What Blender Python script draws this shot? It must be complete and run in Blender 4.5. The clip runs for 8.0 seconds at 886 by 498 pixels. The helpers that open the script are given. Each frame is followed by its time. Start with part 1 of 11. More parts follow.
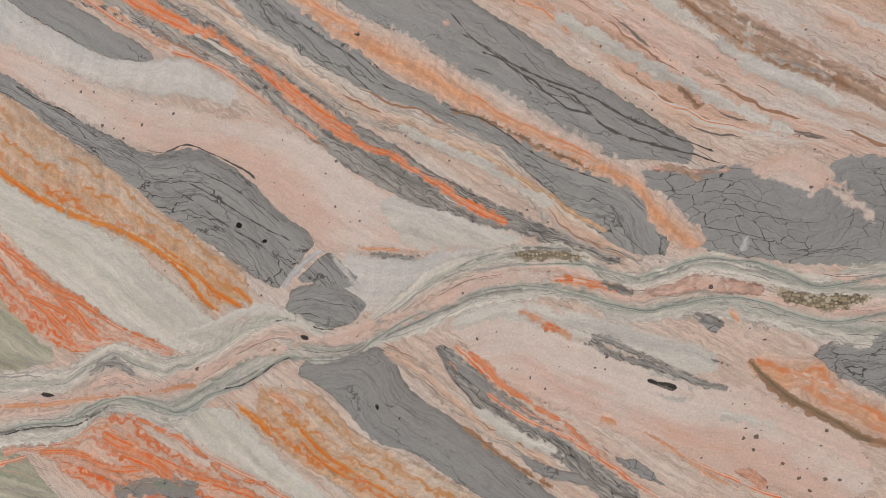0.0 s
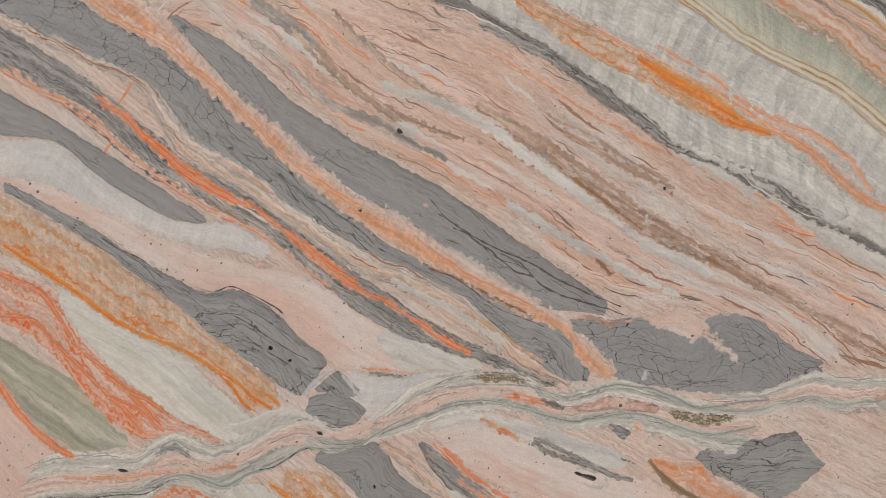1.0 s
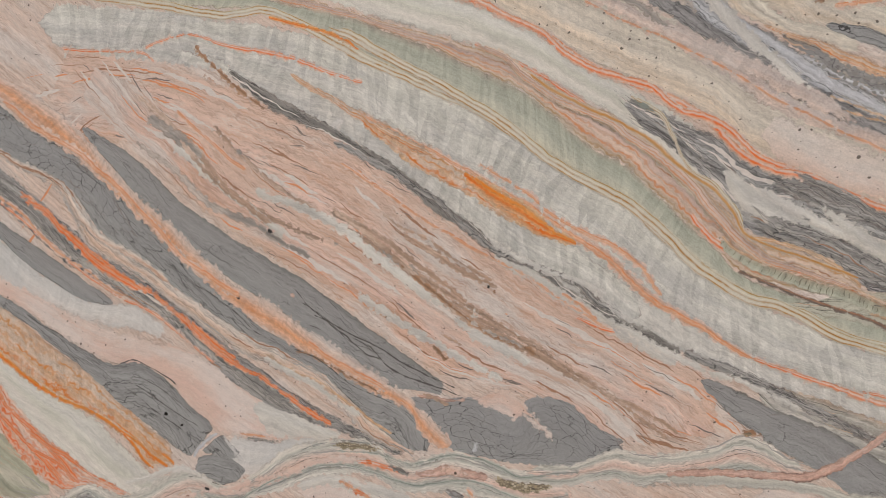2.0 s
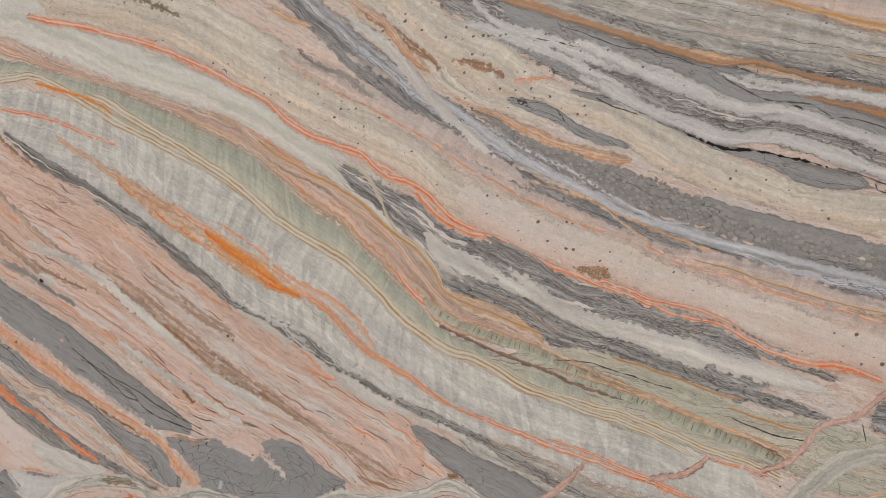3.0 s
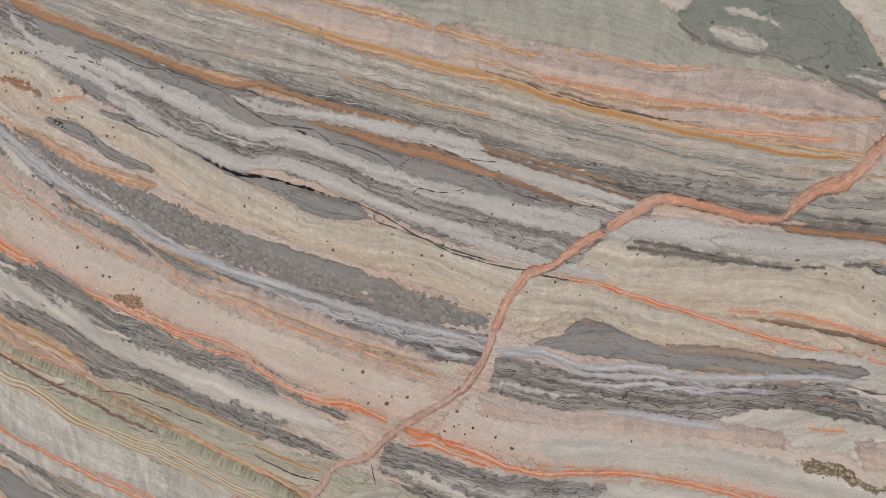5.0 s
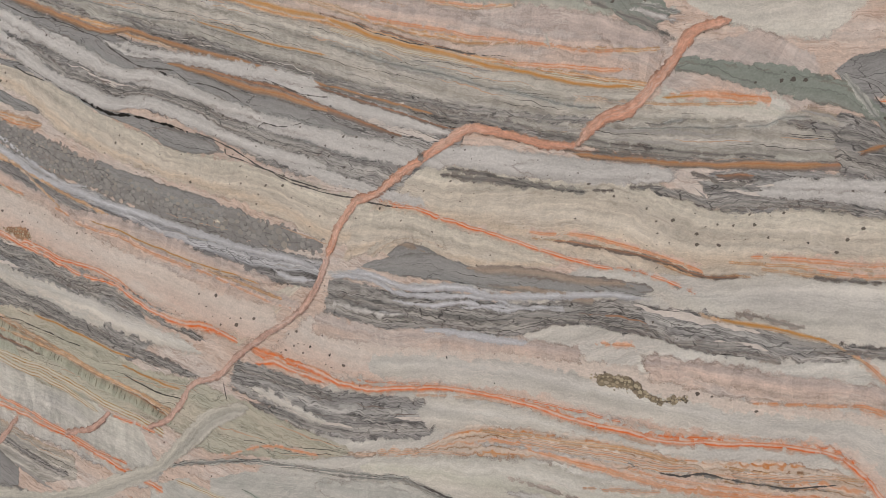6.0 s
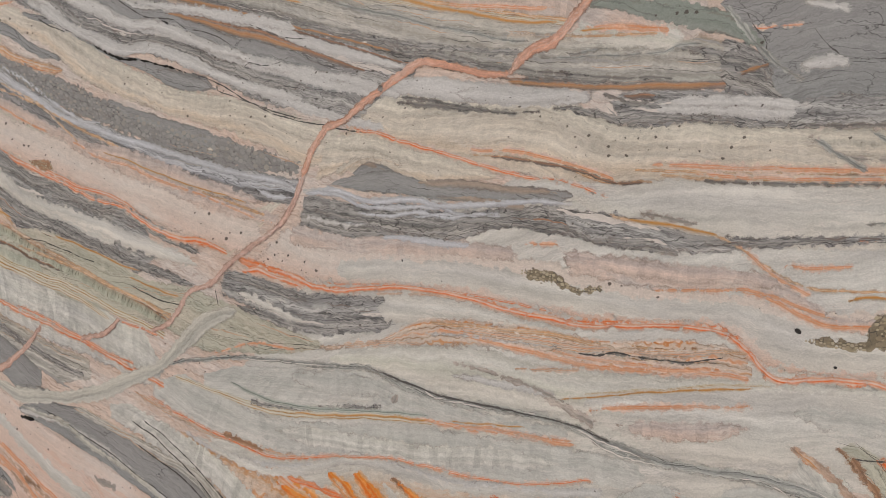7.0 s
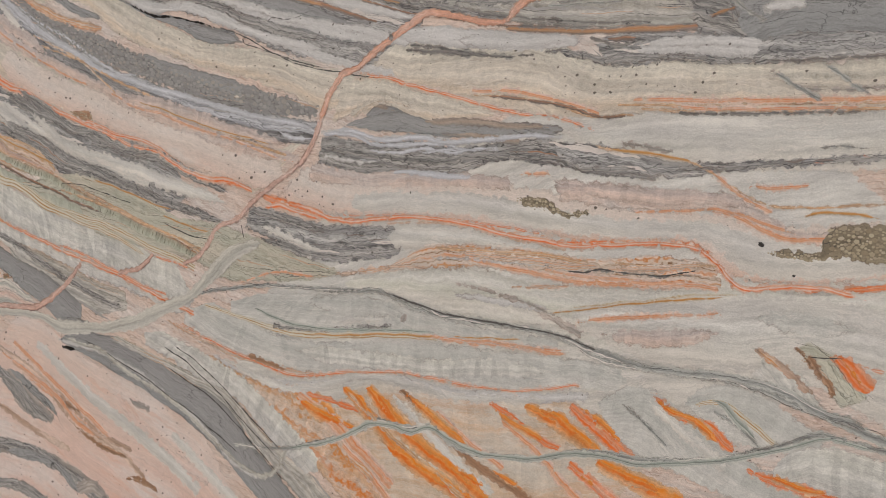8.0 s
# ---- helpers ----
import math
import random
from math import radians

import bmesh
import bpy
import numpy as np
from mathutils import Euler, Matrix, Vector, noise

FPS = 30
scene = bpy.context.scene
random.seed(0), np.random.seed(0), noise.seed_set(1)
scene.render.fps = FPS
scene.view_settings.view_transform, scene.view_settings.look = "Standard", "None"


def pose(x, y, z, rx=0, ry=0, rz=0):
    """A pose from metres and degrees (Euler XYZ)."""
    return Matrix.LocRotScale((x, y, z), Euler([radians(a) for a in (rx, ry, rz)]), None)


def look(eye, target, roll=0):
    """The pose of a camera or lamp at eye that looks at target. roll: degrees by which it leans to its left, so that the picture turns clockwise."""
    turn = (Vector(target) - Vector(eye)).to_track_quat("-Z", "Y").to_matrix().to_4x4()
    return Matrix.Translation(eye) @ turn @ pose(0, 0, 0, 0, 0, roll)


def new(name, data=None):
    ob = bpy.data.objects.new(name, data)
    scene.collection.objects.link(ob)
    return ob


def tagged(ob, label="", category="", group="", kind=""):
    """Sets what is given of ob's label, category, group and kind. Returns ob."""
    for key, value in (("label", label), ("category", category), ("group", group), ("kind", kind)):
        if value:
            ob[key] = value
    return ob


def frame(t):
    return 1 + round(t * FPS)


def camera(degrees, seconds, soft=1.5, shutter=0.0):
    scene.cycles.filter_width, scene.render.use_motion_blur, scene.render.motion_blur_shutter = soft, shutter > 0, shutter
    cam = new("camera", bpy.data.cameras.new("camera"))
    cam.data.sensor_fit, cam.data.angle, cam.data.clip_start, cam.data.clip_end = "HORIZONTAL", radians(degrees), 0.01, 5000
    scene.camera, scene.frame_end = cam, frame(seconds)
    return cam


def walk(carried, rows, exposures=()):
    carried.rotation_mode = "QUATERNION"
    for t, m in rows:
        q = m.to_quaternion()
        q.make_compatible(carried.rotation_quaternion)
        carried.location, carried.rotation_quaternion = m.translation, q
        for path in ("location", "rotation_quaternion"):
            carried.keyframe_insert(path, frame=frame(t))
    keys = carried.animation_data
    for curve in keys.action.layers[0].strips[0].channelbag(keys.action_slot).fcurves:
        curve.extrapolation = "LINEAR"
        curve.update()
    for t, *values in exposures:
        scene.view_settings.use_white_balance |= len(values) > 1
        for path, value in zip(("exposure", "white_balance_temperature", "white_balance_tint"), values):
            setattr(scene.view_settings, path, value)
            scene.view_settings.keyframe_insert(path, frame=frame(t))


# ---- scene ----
cam = camera(65.0, 8.0, soft=0.65)
# time, eye, (turn to the left, tilt up, lean)
PATH = [
    (0, (0.3407, -0.7702, 0.8969), (9.40, -4.67, 0.64)),
    (0.5, (0.3671, -0.8942, 0.9999), (9.63, -4.64, 0.76)),
    (1, (0.4188, -1.0062, 1.1048), (10.07, -4.85, 0.78)),
    (1.2, (0.4548, -1.0384, 1.1474), (10.36, -4.88, 0.82)),
    (2.3, (0.8447, -1.0964, 1.2830), (12.79, -4.03, 0.94)),
    (2.5, (0.9384, -1.0890, 1.3031), (12.91, -3.89, 0.95)),
    (3, (1.1785, -1.0614, 1.3546), (13.31, -4.29, 0.88)),
    (3.5, (1.3490, -1.0483, 1.3864), (13.51, -4.48, 0.90)),
    (4, (1.5056, -0.9910, 1.3842), (13.57, -4.44, 1.14)),
    (4.5, (1.6838, -0.8995, 1.4016), (13.78, -4.75, 1.29)),
    (5, (1.8380, -0.8492, 1.4164), (14.11, -4.96, 1.31)),
    (5.2, (1.8904, -0.8463, 1.4116), (14.22, -4.93, 1.31)),
    (6.3, (2.1768, -0.8550, 1.2854), (17.46, -4.40, 2.07)),
    (6.5, (2.2113, -0.8815, 1.2607), (17.74, -4.53, 2.03)),
    (7, (2.2486, -0.9699, 1.2210), (18.27, -4.60, 2.10)),
    (7.5, (2.2692, -1.0422, 1.1740), (18.67, -4.76, 2.15)),
    (8, (2.2960, -1.0866, 1.1232), (18.82, -4.81, 2.14)),
]
walk(cam, [(t, pose(*eye, 90 + tilt, 0, turn) @ pose(0, 0, 0, 0, 0, lean)) for t, eye, (turn, tilt, lean) in PATH],
     [(0.0, -0.29), (4.0, -0.34), (8.0, -0.37)])


# ---- light ----
world = bpy.data.worlds.new("sky")
scene.world = world
world.use_nodes = True
wn = world.node_tree.nodes
sky = wn.new("ShaderNodeTexSky")
sky.sky_type = "NISHITA"
sky.sun_disc = False
sky.sun_elevation, sky.sun_rotation = radians(48), radians(200)
sky.air_density, sky.dust_density = 1.0, 4.0
world.node_tree.links.new(sky.outputs[0], wn["Background"].inputs[0])
wn["Background"].inputs[1].default_value = 0.13
sun = new("sun", bpy.data.lights.new("sun", "SUN"))
sun.data.energy, sun.data.angle, sun.data.color = 1.25, radians(40), (1.0, 0.95, 0.89)
sun.matrix_world = look((0, 0, 0), (0.22, 0.72, -0.66))
scene.cycles.transparent_max_bounces = 48


# ---- materials ----
def hexa(h):
    """A linear colour from six hex digits."""
    v = [int(h[i:i + 2], 16) / 255 for i in (0, 2, 4)]
    return (*[c / 12.92 if c <= 0.04045 else ((c + 0.055) / 1.055) ** 2.4 for c in v], 1)


class Nodes:
    """Helpers for a material's node tree."""

    def __init__(self, name):
        self.mat = bpy.data.materials.new(name)
        self.mat.use_nodes = True
        self.tree = self.mat.node_tree
        self.bsdf = self.tree.nodes["Principled BSDF"]

    def put(self, socket, value):
        if isinstance(value, bpy.types.NodeSocket):
            self.tree.links.new(value, socket)
        else:
            socket.default_value = value

    def math(self, op, a, b=0.0, c=0.0, clamp=False):
        n = self.tree.nodes.new("ShaderNodeMath")
        n.operation, n.use_clamp = op, clamp
        for s, v in zip(n.inputs, (a, b, c)):
            self.put(s, v)
        return n.outputs[0]

    def xyz(self, x, y, z=0.0):
        n = self.tree.nodes.new("ShaderNodeCombineXYZ")
        for s, v in zip(n.inputs, (x, y, z)):
            self.put(s, v)
        return n.outputs[0]

    def parts(self, vector):
        n = self.tree.nodes.new("ShaderNodeSeparateXYZ")
        self.put(n.inputs[0], vector)
        return n.outputs

    def noise(self, vector, scale, detail=3.0, rough=0.55):
        n = self.tree.nodes.new("ShaderNodeTexNoise")
        self.put(n.inputs["Vector"], vector)
        n.inputs["Scale"].default_value, n.inputs["Detail"].default_value, n.inputs["Roughness"].default_value = scale, detail, rough
        return n.outputs[0]

    def voronoi(self, vector, scale, feature="F1"):
        n = self.tree.nodes.new("ShaderNodeTexVoronoi")
        n.voronoi_dimensions = "2D"
        n.feature = feature
        self.put(n.inputs["Vector"], vector)
        n.inputs["Scale"].default_value = scale
        return n

    def step(self, x, low, high, to_low=0.0, to_high=1.0):
        n = self.tree.nodes.new("ShaderNodeMapRange")
        n.interpolation_type = "SMOOTHSTEP"
        for s, v in zip(n.inputs, (x, low, high, to_low, to_high)):
            self.put(s, v)
        return n.outputs[0]

    def contour(self, vector, detail=3.0, rough=0.6, width=0.02, level=0.5):
        """Thin wandering lines: where a noise passes a level."""
        gap = self.math("ABSOLUTE", self.math("SUBTRACT", self.noise(vector, 1.0, detail, rough), level))
        return self.step(gap, width * 0.35, width, 1.0, 0.0)

    def ramp(self, x, stops):
        n = self.tree.nodes.new("ShaderNodeValToRGB")
        e = n.color_ramp.elements
        while len(e) < len(stops):
            e.new(0.5)
        for el, (p, h) in zip(e, stops):
            el.position, el.color = p, hexa(h)
        self.put(n.inputs[0], x)
        return n.outputs[0]

    def mix(self, fac, a, b, mode="MIX"):
        n = self.tree.nodes.new("ShaderNodeMix")
        n.data_type, n.blend_type = "RGBA", mode
        self.put(n.inputs[0], fac)
        for s, v in ((n.inputs[6], a), (n.inputs[7], b)):
            self.put(s, hexa(v) if isinstance(v, str) else v)
        return n.outputs[2]

    def times(self, col, factor):
        return self.mix(1.0, col, self.xyz(factor, factor, factor), "MULTIPLY")

    def uv(self, name):
        n = self.tree.nodes.new("ShaderNodeUVMap")
        n.uv_map = name
        return n.outputs[0]


STONES = {}


def stone(key, stops, warp=0.12, warp_f=9.0, lam=0.10, lam_f=220.0, lam_u=5.0, lines=0.0, line_col="5c5a58", comb=0.0, comb_f=110.0,
          mottle=0.10, mottle_f=28.0, cloud="", cloud_a=0.0, cloud_f=9.0, crack=0.0, crack_u=14.0, crack_d=55.0, crack_w=0.035, speck=0.0, stain="", stain_a=0.0, pale=0.0, line_f=30.0, grit=0.10, rim=0.55, rim_col="75665d",
          edge=0.002, soft=0.0012, grain=0.0, rough=0.40, core=()):
    """A polished banded stone. stops: colours from the upper edge of the band to its lower edge. lam, lines: lamination along the band;
    comb: crystals across it; crack: a net of dark hairlines; speck: dark mineral grains; core: bright threads along the band
    (place from edge to edge, half width, colour); edge, soft: ruggedness of its contact, in metres."""
    n = Nodes(key)
    u, v, _ = n.parts(n.uv("along"))
    d, e, _ = n.parts(n.uv("across"))
    geo = n.tree.nodes.new("ShaderNodeNewGeometry")
    px, py, pz = n.parts(geo.outputs["Position"])
    oi = n.tree.nodes.new("ShaderNodeObjectInfo")
    seed = n.math("MULTIPLY", oi.outputs["Random"], 37.0)
    p = n.xyz(px, pz, seed)
    flat = n.xyz(px, pz, 0.0)
    n1 = n.math("SUBTRACT", n.noise(p, warp_f, 5.0, 0.62), 0.5)
    swell = n.math("SUBTRACT", n.noise(p, 48.0, 2.0, 0.5), 0.5)
    lobes = n.math("SUBTRACT", n.voronoi(n.xyz(n.math("ADD", px, n.math("MULTIPLY", n1, 0.02)), n.math("ADD", pz, n.math("MULTIPLY", swell, 0.012))), 95.0).outputs["Distance"], 0.42)
    bumps = n.math("ADD", n.math("MULTIPLY", swell, 0.008), n.math("MULTIPLY", lobes, 0.003))
    dd = n.math("ADD", d, n.math("ADD", n.math("MULTIPLY", n1, 0.02), bumps))
    vv = n.math("ADD", v, n.math("MULTIPLY", n1, warp * 2))
    fine = n.math("SUBTRACT", n.noise(n.xyz(n.math("MULTIPLY", u, 6.0), n.math("MULTIPLY", dd, 50.0), seed), 5.0, 4.0, 0.65), 0.5)
    vv = n.math("ADD", vv, n.math("ADD", n.math("MULTIPLY", fine, warp * 0.3), n.math("ADD", n.math("MULTIPLY", swell, warp * 1.0), n.math("MULTIPLY", lobes, warp * 0.35))))
    col = n.ramp(vv, stops)
    if cloud:
        cl = n.noise(n.xyz(n.math("MULTIPLY", u, 0.55), n.math("MULTIPLY", dd, 1.9), seed), cloud_f, 5.0, 0.6)
        col = n.mix(n.step(cl, 0.46, 0.64, 0.0, cloud_a), col, cloud)
    val = n.math("SUBTRACT", n.noise(p, mottle_f, 8.0, 0.74), 0.5)
    val = n.math("MULTIPLY", val, mottle * 2.8)
    big = n.math("SUBTRACT", n.noise(flat, 3.5, 3.0), 0.5)
    val = n.math("ADD", val, n.math("MULTIPLY", big, 0.10))
    if lam:
        lm = n.noise(n.xyz(n.math("MULTIPLY", u, lam_u), n.math("MULTIPLY", dd, lam_f), seed), 1.0, 3.0, 0.6)
        val = n.math("ADD", val, n.math("MULTIPLY", n.math("SUBTRACT", lm, 0.5), lam * 6.5))
    if comb:
        lean = n.math("ADD", n.math("MULTIPLY", u, comb_f), n.math("MULTIPLY", n1, 6.0))
        blade = n.voronoi(n.xyz(n.math("ADD", n.math("MULTIPLY", u, comb_f * 1.5), n.math("ADD", n.math("MULTIPLY", swell, 0.9), seed)), n.math("ADD", n.math("MULTIPLY", d, 15.0), n.math("MULTIPLY", n1, 0.8))), 1.0)
        tone = n.parts(blade.outputs["Color"])[0]
        val = n.math("ADD", val, n.math("MULTIPLY", n.math("SUBTRACT", tone, 0.5), comb * 1.2))
        cm = n.noise(n.xyz(lean, n.math("MULTIPLY", d, 22.0), seed), 1.0, 3.0, 0.6)
        val = n.math("ADD", val, n.math("MULTIPLY", n.math("SUBTRACT", cm, 0.5), comb * 2.4))
    micro = n.noise(flat, 420.0, 2.0)
    val = n.math("ADD", val, n.math("MULTIPLY", n.math("SUBTRACT", micro, 0.5), 0.46 + grain))
    gritty = n.noise(n.xyz(n.math("MULTIPLY", u, 105.0), n.math("MULTIPLY", dd, 150.0), seed), 1.0, 4.0, 0.72)
    val = n.math("ADD", val, n.math("MULTIPLY", n.math("SUBTRACT", gritty, 0.5), grit * 4.4))
    col = n.times(col, n.math("ADD", val, 1.0))
    for place, thick, hue in core:
        wave = min(1.0, warp * 7)
        off = n.math("ADD", n.math("MULTIPLY", n1, 0.7 * wave), n.math("ADD", n.math("MULTIPLY", swell, 0.26 * wave), n.math("MULTIPLY", lobes, 0.13 * wave)))
        gap = n.math("ABSOLUTE", n.math("SUBTRACT", n.math("ADD", v, off), place))
        body = n.step(n.noise(n.xyz(n.math("MULTIPLY", u, 1.0), place * 9.0, seed), 16.0, 4.0, 0.6), 0.34, 0.58, 0.3, 1.0)
        body = n.math("MULTIPLY", body, n.step(n.noise(p, 120.0, 5.0, 0.7), 0.32, 0.56, 0.5, 1.0))
        glow = n.math("ADD", n.step(gap, thick * 0.25, thick, 0.75, 0.0), n.step(gap, thick * 0.5, thick * 3.2, 0.3, 0.0), clamp=True)
        col = n.mix(n.math("MULTIPLY", glow, body), col, hue)
    if stain:
        st = n.noise(n.xyz(n.math("MULTIPLY", u, 0.7), n.math("MULTIPLY", dd, 4.5), seed), 9.0, 6.0, 0.7)
        col = n.mix(n.step(st, 0.53, 0.66, 0.0, stain_a), col, stain)
    if pale:
        thread = n.contour(n.xyz(n.math("MULTIPLY", u, 9.0), n.math("MULTIPLY", dd, line_f * 2.2), n.math("ADD", seed, 11.0)), 5.0, 0.66, 0.022)
        on = n.math("MULTIPLY", thread, n.step(n.noise(p, 13.0, 3.0), 0.42, 0.62))
        col = n.mix(n.math("MULTIPLY", on, pale), col, "dbd3ca")
    if lines:
        patch = n.step(n.noise(p, 12.0, 3.0), 0.38, 0.58)
        one = n.contour(n.xyz(n.math("MULTIPLY", u, 6.0), n.math("MULTIPLY", dd, line_f * 2.0), n.math("ADD", seed, 5.0)), 5.0, 0.64, 0.024)
        two = n.contour(n.xyz(n.math("MULTIPLY", u, 15.0), n.math("MULTIPLY", dd, line_f * 4.5), n.math("ADD", seed, 2.0)), 4.0, 0.64, 0.03, 0.47)
        on = n.math("MAXIMUM", n.math("MULTIPLY", one, patch), n.math("MULTIPLY", n.math("MULTIPLY", two, 0.7), n.math("SUBTRACT", 1.15, patch)), clamp=True)
        col = n.mix(n.math("MULTIPLY", on, lines), col, line_col)
    if crack:
        bend = n.math("MULTIPLY", n.math("SUBTRACT", n.noise(p, 38.0, 4.0, 0.65), 0.5), 1.0)
        cv = n.xyz(n.math("ADD", n.math("MULTIPLY", u, crack_u), n.math("ADD", bend, seed)), n.math("ADD", n.math("MULTIPLY", dd, crack_d), bend))
        net = n.voronoi(cv, 1.0, "DISTANCE_TO_EDGE").outputs["Distance"]
        thick = n.math("MULTIPLY", n.noise(p, 19.0, 3.0), crack_w * 1.8)
        on = n.step(n.math("SUBTRACT", net, thick), -0.012, 0.012, 1.0, 0.0)
        on = n.math("MULTIPLY", on, n.step(n.noise(p, 8.0, 4.0), 0.38, 0.54))
        col = n.mix(n.math("MULTIPLY", on, crack), col, "343232")
    if speck:
        jag = n.math("MULTIPLY", n.math("SUBTRACT", n.noise(flat, 260.0, 2.0), 0.5), 0.006)
        sp = n.voronoi(n.xyz(n.math("ADD", px, jag), n.math("ADD", pz, n.math("MULTIPLY", jag, 0.6)), 0.0), 75.0)
        rnd = n.parts(sp.outputs["Color"])
        size = n.math("MULTIPLY", n.math("MULTIPLY", rnd[1], rnd[1]), n.step(n.noise(flat, 6.0, 3.0), 0.36, 0.58, 0.04, 0.37 * speck))
        on = n.math("MULTIPLY", n.step(n.math("SUBTRACT", sp.outputs["Distance"], size), -0.03, 0.02, 1.0, 0.0), n.step(rnd[0], 0.40, 0.42))
        col = n.mix(n.math("MULTIPLY", on, 0.85), col, "4c423b")
    n.put(n.bsdf.inputs["Base Color"], col)
    gloss = n.math("ADD", n.math("MULTIPLY", n.noise(flat, 60.0, 3.0), 0.16), rough - 0.08)
    n.put(n.bsdf.inputs["Roughness"], gloss)
    n.bsdf.inputs["Specular IOR Level"].default_value = 0.28
    bump = n.tree.nodes.new("ShaderNodeBump")
    bump.inputs["Strength"].default_value, bump.inputs["Distance"].default_value = 0.12, 0.0006
    n.put(bump.inputs["Height"], n.math("ADD", val, micro))
    n.put(n.bsdf.inputs["Normal"], bump.outputs[0])
    if edge is not None:
        reach = edge * 2.2 + soft * 1.8
        rag = n.math("ADD", n.math("ADD", n.math("MULTIPLY", n.math("SUBTRACT", n.noise(p, 75.0, 6.0, 0.66), 0.5), edge * 6.5), n.math("MULTIPLY", lobes, edge * -2.4)),
                     n.math("MULTIPLY", n.math("SUBTRACT", n.noise(p, 1700.0, 2.0, 0.7), 0.5), soft * 7.0))
        if rim:
            near = n.step(n.math("ABSOLUTE", n.math("SUBTRACT", n.math("ADD", e, rag), reach + 0.0012)), 0.0004, 0.0014, 1.0, 0.0)
            near = n.math("MULTIPLY", near, n.step(n.noise(p, 16.0, 4.0, 0.6), 0.46, 0.6, 0.0, rim))
            col = n.mix(near, col, rim_col)
            n.put(n.bsdf.inputs["Base Color"], col)
        n.put(n.bsdf.inputs["Alpha"], n.math("GREATER_THAN", n.math("ADD", e, rag), reach))
        STONES[key] = (n.mat, reach)
    else:
        STONES[key] = (n.mat, 0.0)
    return n.mat


stone("field", [(0.0, "cdb9ab"), (1.0, "cdb9ab")], lam=0.10, lam_f=120, cloud="cec4bc", cloud_a=0.9, cloud_f=7.0, stain="b98e72", stain_a=0.35, speck=0.32, edge=None, pale=0.5, lines=0.45, line_col="987b6a", line_f=26.0, grit=0.14)
stone("peach", [(0.0, "d1bdb0"), (0.35, "d2b9ab"), (0.7, "cfb2a4"), (1.0, "cfb5a6")], lam=0.05, mottle=0.12, cloud="d2c6be", cloud_a=0.85, cloud_f=6.0, speck=0.55, stain="d0a085", stain_a=0.35, edge=0.004, soft=0.0026, pale=0.25, grit=0.05)
stone("peach_field", [(0.0, "cdb1a0"), (0.3, "d0b4a3"), (0.55, "d3b7a9"), (0.8, "cca995"), (1.0, "cbaf9c")], lam=0.11, lam_f=110, lam_u=3, cloud="ccc2ba", cloud_a=0.95, cloud_f=7.0, stain="b48463", stain_a=0.5, speck=0.32, edge=0.004, soft=0.0026, pale=0.5, lines=0.45, line_col="987b6a", line_f=26.0, grit=0.08)
stone("peach_comb", [(0.0, "c7b9b0"), (0.3, "ceb19f"), (0.6, "d49a72"), (1.0, "cbaf9e")], comb=0.12, comb_f=150, lam=0.08, stain="c07a4e", stain_a=0.5, edge=0.004, soft=0.0013, lines=0.4, line_col="a48873", pale=0.3, grit=0.2)
stone("peach_white", [(0.0, "c3bcb4"), (0.3, "cdc0b4"), (0.6, "cfb39e"), (1.0, "b8b2ab")], lam=0.14, stain="c08a66", stain_a=0.4, edge=0.003, soft=0.0017, lines=0.5, line_col="7c706a", pale=0.4, grit=0.2)
stone("white", [(0.0, "c6c2bd"), (0.5, "ccc8c2"), (1.0, "cac2bb")], lam=0.05, mottle=0.08, cloud="bdbcb9", cloud_a=0.7, comb=0.05, edge=0.003, soft=0.003)
stone("cream", [(0.0, "c5c2b8"), (0.25, "cbc8c0"), (0.5, "c2c0b3"), (0.75, "cec8be"), (1.0, "cac6bc")], lam=0.10, lam_f=90, lines=0.18, line_col="a29a89", edge=0.003, soft=0.0023, pale=0.5, line_f=26.0)
stone("cream_comb", [(0.0, "c5beb0"), (0.2, "cbc4b6"), (0.4, "c0b7a9"), (0.6, "cbc2b4"), (0.8, "cbbaa6"), (1.0, "c5baab")], lam=0.16, lam_f=120, comb=0.06, speck=0.5, edge=0.003, soft=0.002, pale=0.4, lines=0.3, line_col="9e8f82", line_f=30.0, grit=0.14)
stone("gray", [(0.0, "8b8a88"), (0.3, "999896"), (0.6, "939290"), (1.0, "9a9996")], lam=0.07, mottle=0.04, lines=0.6, line_col="5f5e5d", crack=0.9, crack_u=12, crack_d=75, crack_w=0.028, edge=0.0015, soft=0.0008, rough=0.36, pale=0.0, line_f=26.0, grit=0.06)
stone("gray_smooth", [(0.0, "81807c"), (0.12, "918f8d"), (0.5, "969492"), (1.0, "929290")], lam=0.07, mottle=0.04, lines=0.4, line_col="6a6967", crack=0.6, crack_u=10, crack_d=60, crack_w=0.016, edge=0.0012, soft=0.0008, rough=0.36, pale=0.0, line_f=26.0, grit=0.06)
stone("gray_crack", [(0.0, "949392"), (0.5, "8f8e8d"), (1.0, "969593")], lam=0.06, mottle=0.06, crack=0.9, crack_u=42, crack_d=85, crack_w=0.024, edge=0.002, soft=0.0008, rough=0.36)
stone("gray_lam", [(0.0, "8d8a87"), (0.3, "a19d98"), (0.5, "84827f"), (0.75, "a8a39c"), (1.0, "8b8886")], warp=0.2, lam=0.2, lam_f=150, crack=0.75, crack_u=32, crack_d=150, crack_w=0.035, lines=0.8, line_col="4e4c4b", edge=0.002, soft=0.0015, line_f=36.0, grit=0.18, pale=0.3)
